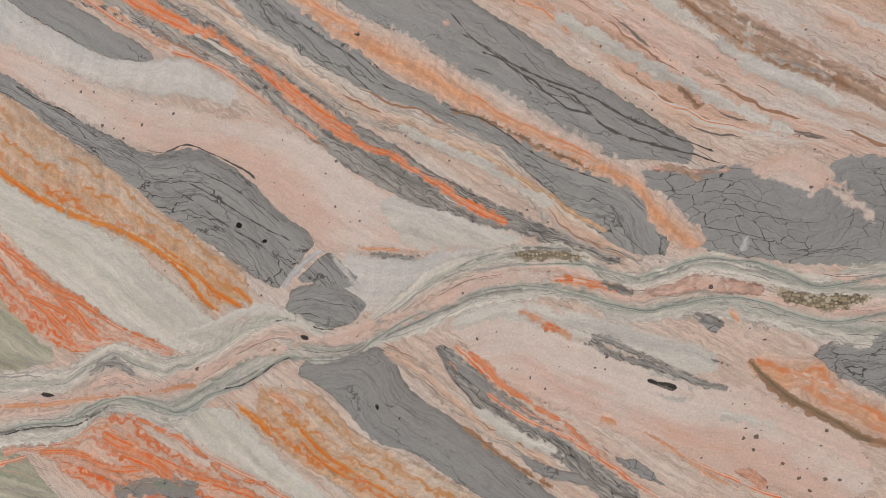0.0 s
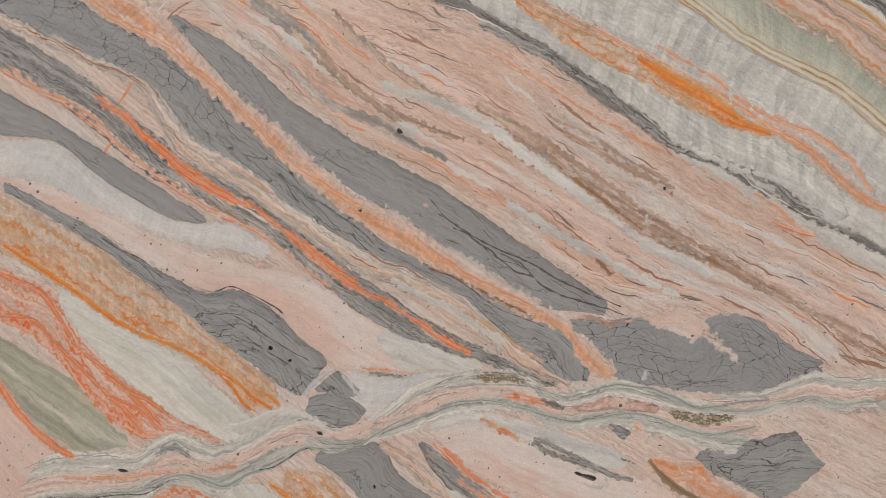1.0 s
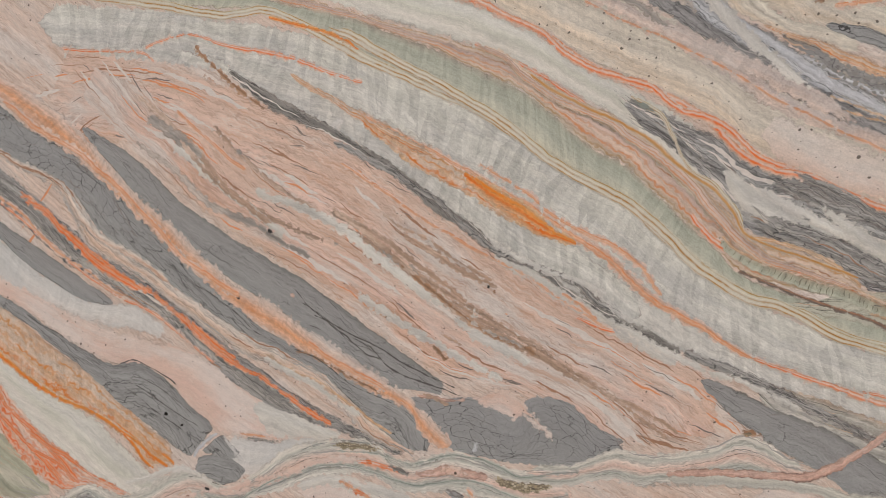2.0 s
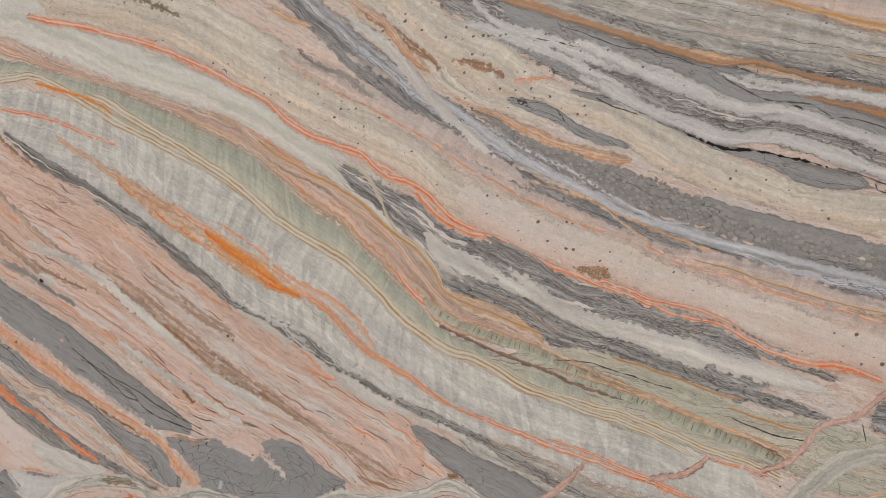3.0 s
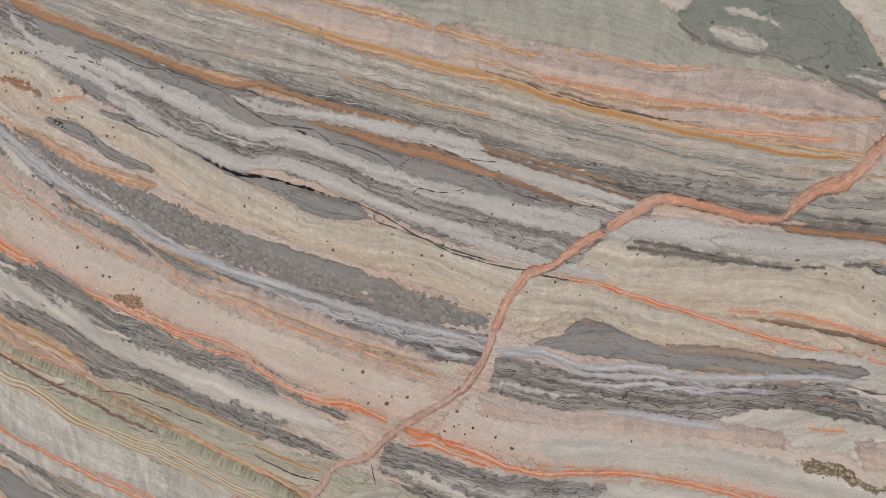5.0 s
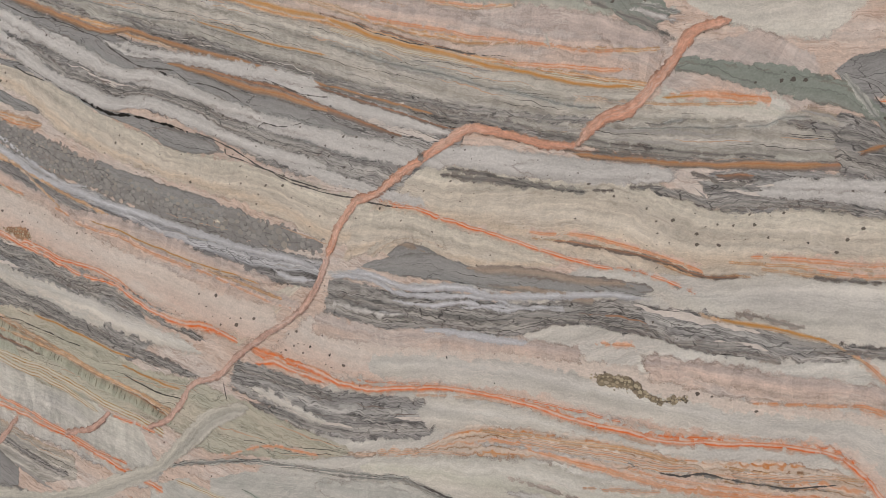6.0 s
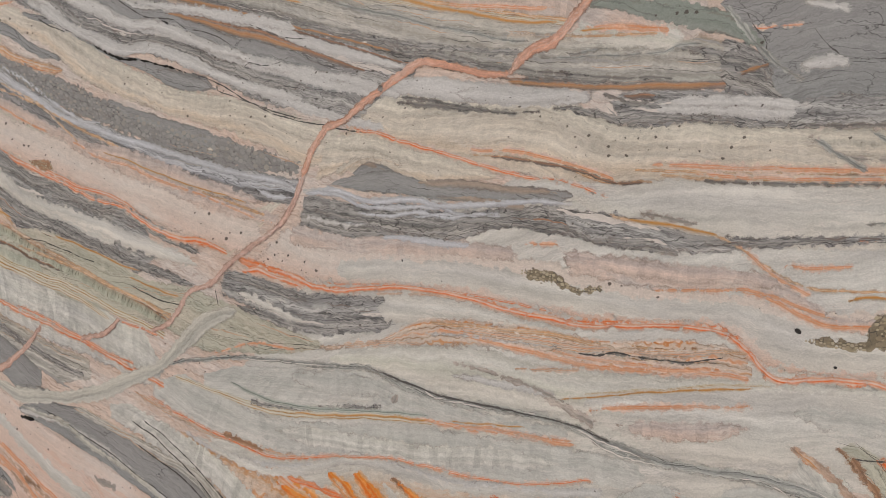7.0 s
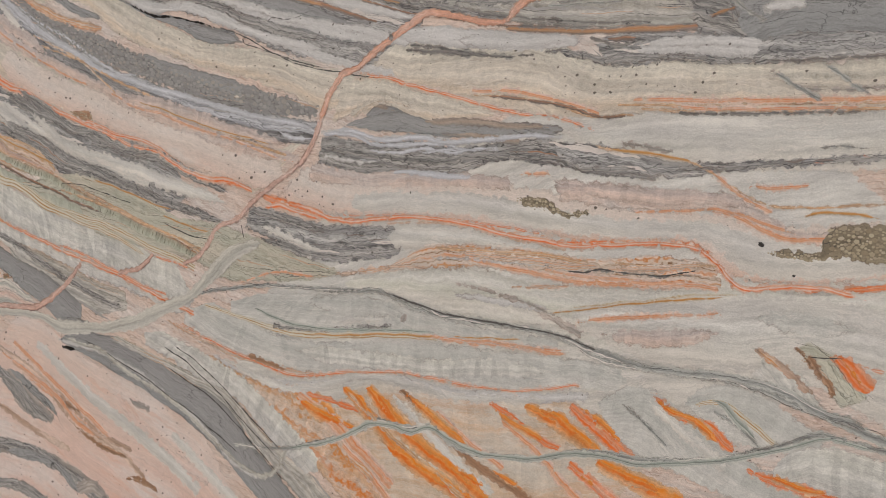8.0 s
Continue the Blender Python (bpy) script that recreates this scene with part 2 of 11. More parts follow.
stone("gray_white", [(0.0, "a09c98"), (0.2, "888684"), (0.4, "b1aeaa"), (0.6, "868482"), (0.8, "aca8a3"), (1.0, "928f8d")], warp=0.24, lam=0.26, lam_f=140, lines=0.8, line_col="504e4e", crack=0.7, crack_u=28, crack_d=140, crack_w=0.03, speck=0.4, edge=0.003, soft=0.0019, line_f=34.0, grit=0.2, pale=0.4)
stone("triple", [(0.0, "858381"), (0.12, "b9b8b8"), (0.24, "97979a"), (0.36, "c2c2c4"), (0.5, "a9a9ac"), (0.58, "7e7c7b"), (0.75, "94918f"), (1.0, "8b8886")], warp=0.07, lam=0.18, lam_f=150, crack=0.65, crack_u=28, crack_d=150, crack_w=0.03, lines=0.7, line_col="4f4d4d", edge=0.002, soft=0.0014, line_f=40.0, grit=0.12, pale=0.3)
stone("rubble", [(0.0, "918e8b"), (0.5, "888582"), (1.0, "8e8b89")], lam=0.05, mottle=0.12, crack=0.5, crack_u=40, crack_d=80, crack_w=0.03, stain="a28b74", stain_a=0.35, edge=0.004, soft=0.001)
stone("dark_lam", [(0.0, "97938c"), (0.5, "77736f"), (1.0, "99958e")], lam=0.2, lines=0.9, line_col="484544", edge=0.002, soft=0.0015)
stone("brown_lam", [(0.0, "8b7f75"), (0.3, "a8795b"), (0.6, "887569"), (1.0, "79706b")], lam=0.2, lines=0.6, line_col="584b44", edge=0.0012, soft=0.001)
stone("brown", [(0.0, "a98468"), (0.5, "8f6d54"), (1.0, "b08d72")], lam=0.2, mottle=0.25, edge=0.0025, soft=0.0014)
stone("brown_soft", [(0.0, "b79b88"), (0.5, "a58a76"), (1.0, "b69b89")], lam=0.2, mottle=0.3, cloud="cab4a3", cloud_a=0.9, cloud_f=14, edge=0.0024, soft=0.0012)
stone("gray_soft", [(0.0, "a49a92"), (0.5, "8c8680"), (1.0, "a99e95")], lam=0.2, mottle=0.3, cloud="c4b7ac", cloud_a=0.9, cloud_f=12, edge=0.0026, soft=0.0014)
# dark: mineral grains, and the shade inside small holes, given as colour
stone("dark", [(0.0, "4a4643"), (0.5, "2f2c2a"), (1.0, "4a4643")], lam=0.1, edge=0.0008, soft=0.0006, rough=0.6, rim=0.0)
# black: flat patches that paint the shade inside holes and cracks
stone("black", [(0.0, "1d1916"), (1.0, "1d1916")], lam=0.0, edge=0.0012, soft=0.0003, rough=0.8, rim=0.0)
stone("hair", [(0.0, "575350"), (1.0, "575350")], lam=0.0, mottle=0.2, edge=0.0005, soft=0.0003, rim=0.0)
stone("orange", [(0.0, "cda188"), (0.3, "d6906a"), (0.55, "cfa890"), (0.75, "d6885c"), (1.0, "cda58e")], lam=0.12, mottle=0.22, cloud="cfb3a2", cloud_a=0.5, cloud_f=16, core=((0.28, 0.15, "dd7234"), (0.55, 0.06, "cc7a50"), (0.76, 0.12, "e06c28")), edge=0.0028, soft=0.0014, grit=0.22, rim=0.45, rim_col="94624a")
stone("orange_line", [(0.0, "c9b8ab"), (0.3, "d2a88e"), (0.5, "d2bbad"), (0.7, "d39e7e"), (1.0, "cbb5a6")], lam=0.1, mottle=0.2, cloud="cdb9ab", cloud_a=0.5, core=((0.22, 0.08, "d47c4c"), (0.42, 0.05, "d8cabf"), (0.66, 0.15, "e07030")), edge=0.003, soft=0.0018, grit=0.2, rim=0.25, rim_col="94705c")
stone("orange_soft", [(0.0, "ccb5a7"), (0.5, "d1a587"), (1.0, "cbb2a3")], lam=0.14, mottle=0.22, cloud="cdb9ab", cloud_a=0.6, core=((0.35, 0.09, "d28656"), (0.68, 0.11, "cf9068")), edge=0.0032, soft=0.0018, grit=0.2, rim=0.0)
stone("orange_deep", [(0.0, "c9ac8e"), (0.3, "d39a5e"), (0.6, "d28c4c"), (1.0, "c9ab8c")], lam=0.15, comb=0.08, mottle=0.25, core=((0.3, 0.12, "de8428"), (0.6, 0.14, "d86c1c")), edge=0.003, soft=0.0014, grit=0.2, rim=0.25, rim_col="9c5a3a")
stone("orange_unit", [(0.0, "c9b3a2"), (0.25, "cdb8aa"), (0.5, "cfbcae"), (0.75, "cfb09a"), (1.0, "c9bcb0")], warp=0.2, lam=0.16, lam_f=130, mottle=0.15, core=((0.1, 0.05, "cf7448"), (0.26, 0.035, "d4895e"), (0.42, 0.06, "d6703c"), (0.6, 0.035, "cd8a64"), (0.74, 0.07, "da6a34"), (0.9, 0.05, "d2743f")), edge=0.002, soft=0.0017, grit=0.18)
stone("tan", [(0.0, "b6a190"), (0.15, "c3aa95"), (0.4, "c6b4a3"), (0.6, "c7a586"), (0.8, "c6b5a4"), (1.0, "c9a582")], warp=0.3, lam=0.08, mottle=0.3, mottle_f=40, comb=0.12, comb_f=90, cloud="c9bdb0", cloud_a=0.8, cloud_f=26, core=((0.22, 0.06, "c08a58"), (0.5, 0.05, "c98446"), (0.8, 0.08, "cd7a36")), stain="c08a58", stain_a=0.4, edge=0.002, soft=0.0017, grain=0.1, grit=0.25)
stone("comb", [(0.0, "cbc8be"), (0.25, "c0beb5"), (0.45, "cbc8c0"), (0.6, "b9b7af"), (0.8, "c7c3bb"), (1.0, "bab7b1")], warp=0.16, lam=0.08, comb=0.20, comb_f=70, cloud="b0aeab", cloud_a=0.5, cloud_f=14, edge=0.003, soft=0.0017, pale=0.4, lines=0.25, line_col="8c8883", grit=0.15)
stone("comb_white", [(0.0, "c0beb7"), (0.4, "b6b5ae"), (0.7, "c4c1ba"), (1.0, "c7c4bc")], warp=0.16, lam=0.08, comb=0.10, comb_f=60, cloud="b1b0aa", cloud_a=0.5, cloud_f=8, edge=0.003, soft=0.002, pale=0.4, lines=0.2, line_col="8f8c89", grit=0.1)
stone("comb_pink", [(0.0, "c2b3aa"), (0.3, "b5a7a0"), (0.6, "c7b3a7"), (1.0, "c9b5a7")], warp=0.14, lam=0.10, comb=0.15, comb_f=70, cloud="beb5af", cloud_a=0.7, cloud_f=14, edge=0.003, soft=0.0023, pale=0.4, lines=0.2, line_col="a28b7f", grit=0.12)
stone("comb_stripe", [(0.0, "bca793"), (0.1, "afa69a"), (0.2, "bab5ab"), (0.3, "9e998f"), (0.42, "bbb6ad"), (0.55, "a39d93"), (0.65, "bab5ad"), (0.78, "9e9a92"), (0.9, "b3b0a7"), (1.0, "84807c")], warp=0.05, lam=0.2, lam_f=110, comb=0.14, comb_f=80, edge=0.002, soft=0.0017, pale=0.4, lines=0.45, line_col="7e7a74", line_f=34.0, grit=0.14)
stone("green", [(0.0, "a8a091"), (0.2, "a3a596"), (0.55, "adae9f"), (0.8, "b8b6a5"), (1.0, "c1baa5")], warp=0.08, lam=0.08, comb=0.16, comb_f=110, edge=0.002, soft=0.0014)
stone("green_pale", [(0.0, "aaaba0"), (0.5, "a4a59a"), (1.0, "b1ada2")], warp=0.1, lam=0.1, comb=0.12, comb_f=60, edge=0.003, soft=0.0017)
stone("green_stone", [(0.0, "8a9087"), (0.5, "848a81"), (1.0, "8d9088")], lam=0.06, mottle=0.12, speck=0.75, crack=0.3, edge=0.002, soft=0.001)
stone("olive", [(0.0, "bbb7a7"), (0.3, "b2b0a0"), (0.6, "bcb9a9"), (1.0, "b3b1a2")], lam=0.1, lam_f=120, lines=0.5, line_col="7e7c6b", crack=0.5, crack_u=8, crack_d=50, crack_w=0.015, cloud="bfb4a3", cloud_a=0.6, edge=0.002, soft=0.0017)
stone("green_block", [(0.0, "a8a48f"), (0.3, "a3a390"), (0.5, "b8b3a3"), (0.7, "9c9c89"), (1.0, "b4a997")], lam=0.2, lam_f=90, lines=0.4, line_col="898573", edge=0.0015, soft=0.0012)
stone("yellow", [(0.0, "c3bfae"), (1.0, "c6c1b5")], warp=0.02, lam=0.03, mottle=0.08, core=((0.12, 0.06, "aa8440"), (0.32, 0.06, "d6d0bf"), (0.5, 0.09, "a6762c"), (0.7, 0.06, "d4cebe"), (0.87, 0.07, "b08240")), edge=0.001, soft=0.0012, rim=0.0)
stone("lam_pink", [(0.0, "c5b5a2"), (0.25, "c6b3a4"), (0.4, "bca69b"), (0.7, "c6b2a2"), (1.0, "b9ac9b")], warp=0.1, lam=0.2, lam_f=150, core=((0.08, 0.05, "c4966a"), (0.3, 0.03, "a57a5c"), (0.55, 0.04, "c58c66"), (0.78, 0.05, "ca8a60"), (0.94, 0.04, "a98a66")), edge=0.002, soft=0.0014, grit=0.15)
stone("lam_orange", [(0.0, "cbbfb3"), (0.3, "c6b6a6"), (0.6, "cabaab"), (1.0, "c5bcb2")], warp=0.14, lam=0.2, lam_f=150, core=((0.12, 0.05, "c88652"), (0.3, 0.03, "8f6a4c"), (0.48, 0.06, "cf8a5c"), (0.66, 0.03, "94704f"), (0.85, 0.05, "c9905f")), edge=0.003, soft=0.0014, grit=0.15)
stone("fault", [(0.0, "cec8be"), (0.14, "cac5ba"), (0.2, "aeada3"), (0.26, "ccc8be"), (0.38, "d0bfb3"), (0.52, "d2b4a5"), (0.62, "cebdb1"), (0.7, "b5b4aa"), (0.76, "9fa098"), (0.84, "bebbb1"), (1.0, "cec9c0")], warp=0.06, lam=0.16, lam_f=150, lines=0.5, line_col="76756d", edge=0.003, soft=0.0017, pale=0.4, line_f=30.0, grit=0.15)
stone("pale_vein", [(0.0, "c3bfb4"), (0.4, "bcb8ad"), (0.6, "adaaa1"), (1.0, "c2beb4")], lam=0.14, edge=0.002, soft=0.0017)
stone("gray_vein", [(0.0, "b9b8b0"), (0.3, "a3a39d"), (0.5, "8a8a87"), (0.7, "a5a59f"), (1.0, "bcbab2")], lam=0.2, lines=0.6, line_col="5a5a57", edge=0.0018, soft=0.0016)
stone("white_vein", [(0.0, "bdbab6"), (0.5, "c4c1bd"), (1.0, "bab6b2")], lam=0.1, mottle=0.12, speck=0.4, edge=0.002, soft=0.0017)
stone("white_soft", [(0.0, "c8c3ba"), (0.35, "cbc8c1"), (0.6, "c6c2b9"), (1.0, "c8c1b7")], lam=0.14, lam_f=60, mottle=0.12, cloud="bcb8b3", cloud_a=0.6, edge=0.0032, soft=0.002, pale=0.5, lines=0.25, line_col="99948e", grit=0.05, rim=0.0)
stone("salmon", [(0.0, "a98470"), (0.15, "cb977e"), (0.5, "cf9c84"), (0.85, "c99279"), (1.0, "a3806e")], lam=0.08, mottle=0.25, mottle_f=60, cloud="d2b2a1", cloud_a=0.7, cloud_f=24, edge=0.0016, soft=0.0008, pale=0.3, lines=0.35, line_col="97705c", line_f=45.0, grit=0.22, rim=0.7, rim_col="7d6152")
stone("salmon_pale", [(0.0, "a08576"), (0.15, "c29f90"), (0.5, "c8a696"), (0.85, "bf998a"), (1.0, "9a8072")], lam=0.1, mottle=0.28, mottle_f=60, cloud="c6aa9d", cloud_a=0.7, cloud_f=24, edge=0.0015, soft=0.0008, pale=0.3, lines=0.35, line_col="8d7064", line_f=45.0, grit=0.22, rim=0.7, rim_col="75605a")
stone("pebble", [(0.0, "887c69"), (0.5, "756a58"), (1.0, "928670")], mottle=0.3, mottle_f=60, crack=0.6, crack_u=90, crack_d=90, crack_w=0.05, cloud="8d816d", cloud_a=0.8, cloud_f=40, edge=0.003, soft=0.0008, rough=0.6)
stone("hair_stone", [(0.0, "45413f"), (1.0, "45413f")], lam=0.0, mottle=0.15, mottle_f=60, edge=None)
stone("sliver_dark", [(0.0, "8c8079"), (0.5, "736861"), (1.0, "8c8079")], lam=0.0, mottle=0.15, mottle_f=60, edge=None)
stone("sliver_white", [(0.0, "d2cbc3"), (1.0, "d2cbc3")], lam=0.0, mottle=0.14, mottle_f=60, edge=None)
stone("sliver_tan", [(0.0, "bca08a"), (1.0, "bca08a")], lam=0.0, mottle=0.2, mottle_f=60, edge=None)
stone("sliver_brown", [(0.0, "a07a62"), (1.0, "a07a62")], lam=0.0, mottle=0.15, mottle_f=60, edge=None)
stone("sliver_orange", [(0.0, "d58f66"), (1.0, "d58f66")], lam=0.0, mottle=0.15, mottle_f=50, edge=None)
stone("sliver_gray", [(0.0, "a09c97"), (1.0, "a09c97")], lam=0.0, mottle=0.2, mottle_f=60, edge=None)
stone("peach_pale", [(0.0, "cdc0b5"), (0.4, "d0c3b8"), (0.8, "cfbaad"), (1.0, "ceb2a0")], lam=0.05, cloud="ccc4bc", cloud_a=0.7, speck=0.62, edge=0.004, soft=0.0026, pale=0.2)
stone("tan_line", [(0.0, "c3ad96"), (0.3, "cb9a6a"), (0.5, "c6b19a"), (0.7, "c48f5c"), (1.0, "c2b4a5")], lam=0.2, mottle=0.2, cloud="c9b7a4", cloud_a=0.6, edge=0.0015, soft=0.0014, pale=0.4, lines=0.4, line_col="8a6a50", line_f=40.0, grit=0.2, rim=0.4, rim_col="7b6b5f")
stone("sliver_cloud", [(0.0, "cec5bd"), (1.0, "cec5bd")], lam=0.0, mottle=0.12, mottle_f=40, edge=None)
stone("green_dark", [(0.0, "a87f60"), (0.2, "a29a87"), (0.6, "a5a594"), (1.0, "aeae9d")], warp=0.1, lam=0.08, comb=0.2, comb_f=130, edge=0.0012, soft=0.0014, rim=0.0)
stone("sliver_green", [(0.0, "7e7a6a"), (1.0, "7e7a6a")], lam=0.0, mottle=0.2, mottle_f=60, edge=None)
stone("brown_pale", [(0.0, "988c82"), (0.5, "a19081"), (1.0, "8e8a85")], lam=0.12, lines=0.4, line_col="6e625c", edge=0.0015, soft=0.001, mottle=0.08)
stone("blue_white", [(0.0, "b3b3b5"), (0.5, "c4c4c7"), (1.0, "b0b0b2")], lam=0.1, lines=0.25, line_col="8a8a8c", edge=0.0014, soft=0.0014, rim=0.2)

stone("comb_tan", [(0.0, "c6bfb4"), (0.25, "c2b3a2"), (0.5, "c8bfb2"), (0.75, "c4b19c"), (1.0, "c5bdb0")], warp=0.2, lam=0.10, lam_f=70, comb=0.12, comb_f=60, cloud="c7a98c", cloud_a=0.75, cloud_f=12, stain="c98f5c", stain_a=0.35, edge=0.003, soft=0.0018, pale=0.4, grit=0.1)
stone("rust_lam", [(0.0, "8f867e"), (0.25, "a88062"), (0.5, "ad8766"), (0.75, "95775f"), (1.0, "877d75")], lam=0.16, lam_f=180, edge=0.001, soft=0.0012, rim=0.0, core=((0.4, 0.06, "b07a4e"),))
stone("gold", [(0.0, "c3b3a0"), (0.4, "c49a6a"), (0.7, "ba9266"), (1.0, "c1b4a4")], lam=0.1, core=((0.45, 0.16, "c0853f"),), edge=0.001, soft=0.0014, rim=0.0)
stone("vein_green", [(0.0, "bbbab0"), (0.25, "a5aaa1"), (0.45, "8d938b"), (0.6, "b5b6ac"), (0.75, "989d95"), (1.0, "c2bfb6")], warp=0.08, lam=0.14, edge=0.0015, soft=0.0015, rim=0.0, core=((0.5, 0.05, "5f635e"),))
stone("lens_gray", [(0.0, "6a605b"), (1.0, "7c726c")], lam=0.05, edge=0.001, soft=0.001)
stone("fissure", [(0.0, "a1866b"), (0.5, "7c664f"), (1.0, "97826c")], lam=0.1, mottle=0.2, edge=0.001, soft=0.0009)

# ---- the slab ----
X0, X1, Z0, Z1, THICK = -0.66, 2.78, 0.0, 1.93, 0.03


def mesh_object(name, verts, faces, mat, parent=None, uvs=None):
    me = bpy.data.meshes.new(name)
    me.from_pydata(verts, [], faces)
    me.materials.append(mat)
    if uvs is not None:
        loops = np.empty(len(me.loops), dtype=np.int32)
        me.loops.foreach_get("vertex_index", loops)
        for layer_name, values in uvs:
            uv = me.uv_layers.new(name=layer_name)
            uv.data.foreach_set("uv", np.asarray(values, dtype=np.float32)[loops].ravel())
    ob = new(name, me)
    if parent is not None:
        under(ob)
    return ob


def fold(x):
    """Height to which a bed of the slab drops at x: steep at the left, nearly level at the right."""
    return -(0.68 * x - 0.135 * x * x) if x < 2.4 else -0.854


def slab_body():
    """The slab itself: a thick sheet with rounded, sawn edges; its beds follow the fold."""
    c, b, nx, nz = THICK, 0.003, 90, 40
    verts = [(X0 + b + (X1 - X0 - 2 * b) * i / nx, 0.0, Z0 + b + (Z1 - Z0 - 2 * b) * k / nz) for k in range(nz + 1) for i in range(nx + 1)]
    w = nx + 1
    faces = [(k * w + i, k * w + i + 1, (k + 1) * w + i + 1, (k + 1) * w + i) for k in range(nz) for i in range(nx)]
    ring = [i for i in range(nx)] + [k * w + nx for k in range(nz)] + [nz * w + i for i in range(nx, 0, -1)] + [k * w for k in range(nz, 0, -1)]
    cx, cz = (X0 + X1) / 2, (Z0 + Z1) / 2
    last = ring
    for out, y in ((b, b), (b, c - b), (0.0, c)):
        first = len(verts)
        for r in ring:
            x, _, z = verts[r]
            x += out * (1 if x > X1 - 2 * b else -1 if x < X0 + 2 * b else 0)
            z += out * (1 if z > Z1 - 2 * b else -1 if z < Z0 + 2 * b else 0)
            verts.append((x, y, z))
        now = list(range(first, len(verts)))
        n = len(ring)
        faces += [(last[i], now[i], now[(i + 1) % n], last[(i + 1) % n]) for i in range(n)]
        last = now
    faces.append(tuple(reversed(last)))
    along = [(x, 0.5) for x, y, z in verts]
    across = [(fold(x) - z + 2.0, 1.0) for x, y, z in verts]
    return mesh_object("body", verts, faces, STONES["field"][0], None, (("along", along), ("across", across)))


root = new("marble_panel")
root.location = ((X0 + X1) / 2, 0.0, Z0)
slab = tagged(root, "polished slab of folded peach, grey and orange banded marble", "marble panel", kind="thing")
bpy.context.view_layer.update()


def under(ob):
    """Hangs a part under the slab, where it stands."""
    ob.parent = slab
    ob.matrix_parent_inverse = Matrix.Translation(-root.location)
    return ob


under(slab_body())
CELL = 0.012
levels = np.zeros((int((X1 - X0) / CELL) + 3, int((Z1 - Z0) / CELL) + 3), dtype=int)


def level_of(points):
    """How many beds already lie under a new one, so that each lies a hair over those that it crosses."""
    q = np.asarray(points)
    i = np.clip(((q[:, 0] - X0) / CELL).astype(int), 0, levels.shape[0] - 1)
    k = np.clip(((q[:, 1] - Z0) / CELL).astype(int), 0, levels.shape[1] - 1)
    top = levels[i, k].max() + 1
    levels[i, k] = top
    return top




def glide(points, step):
    """Smooth curves through rows of numbers, in even steps of about the given length along the first two."""
    p = np.array(points, dtype=float)
    p = np.vstack([2 * p[0] - p[1], p, 2 * p[-1] - p[-2]])
    out = []
    for i in range(1, len(p) - 2):
        a, b, c, d = p[i - 1:i + 3]
        n = max(2, int(np.hypot(*(c - b)[:2]) / step))
        for t in np.arange(n) / n:
            out.append(0.5 * (2 * b + (c - a) * t + (2 * a - 5 * b + 4 * c - d) * t * t + (3 * b - a - 3 * c + d) * t ** 3))
    out.append(p[-2])
    return np.array(out)


def wobble(x, z, amount):
    a = noise.noise(Vector((x * 17, z * 17, 3.1))) + 0.6 * noise.noise(Vector((x * 43, z * 43, 8.7))) + 0.3 * noise.noise(Vector((x * 110, z * 110, 1.9)))
    b = noise.noise(Vector((x * 17, z * 17, 13.1))) + 0.6 * noise.noise(Vector((x * 43, z * 43, 18.7))) + 0.3 * noise.noise(Vector((x * 110, z * 110, 5.9)))
    return a * amount, b * amount


def bed(name, key, rows, waver=0.0032, taper=0.45, label="", fine=True):
    """One bed of stone let into the slab. rows: x, z on its upper edge and x, z on its lower edge, station by station."""
    mat, reach = STONES[key]
    s = glide([((r[0] + r[2]) / 2, (r[1] + r[3]) / 2, *r) for r in rows], 0.007)
    up, lo = s[:, 2:4], s[:, 4:6]
    mid = (up + lo) / 2
    tan = np.gradient(mid, axis=0)
    tan /= np.maximum(np.linalg.norm(tan, axis=1), 1e-9)[:, None]
    across = lo - up
    width = np.linalg.norm(across, axis=1)
    nrm = np.stack([tan[:, 1], -tan[:, 0]], 1)
    sign = np.sign((across * nrm).sum(1).mean()) or 1.0
    side = np.where(width[:, None] > 0.004, across / np.maximum(width, 1e-6)[:, None], nrm * sign)
    up, lo = up - side * reach, lo + side * reach
    width = np.linalg.norm(lo - up, axis=1)
    u = np.concatenate([[0], np.cumsum(np.linalg.norm(np.diff(mid, axis=0), axis=1))])
    n = 6
    dense = np.concatenate([up + (lo - up) * f for f in np.linspace(0, 1, 17)])
    y = -0.000009 * level_of(dense)
    verts, along, dist = [], [], []
    for i in range(len(s)):
        for k in range(n + 1):
            x, z = up[i] + (lo[i] - up[i]) * k / n
            dx, dz = wobble(x, z, waver)
            verts.append((min(max(x + dx, X0 + 0.004), X1 - 0.004), y, min(max(z + dz, Z0 + 0.004), Z1 - 0.004)))
            along.append((u[i], (k / n * width[i] - reach) / max(width[i] - 2 * reach, 0.001)))
            point = max(0.0, 1 - min(u[i], u[-1] - u[i]) / (taper * width[i] + 0.001))
            dist.append((k / n * width[i], min(min(k, n - k) / n * width[i] - point * width[i] / 2, u[i], u[-1] - u[i])))
    w = n + 1
    faces = [(i * w + k, i * w + k + 1, (i + 1) * w + k + 1, (i + 1) * w + k) for i in range(len(s) - 1) for k in range(n)]
    ob = mesh_object(name, verts, faces, mat, slab, (("along", along), ("across", dist)))
    tagged(ob, label or LABELS.get(key, ""))
    if fine:
        area = float(width.mean() * u[-1])
        for streak_name, streak_key, density, wide, size, over in STREAKS.get(key, ()):
            streaks(streak_name, streak_key, s[:, 2:4], s[:, 4:6], ob, min(900, int(area * density)), wide, size, over)
    return ob


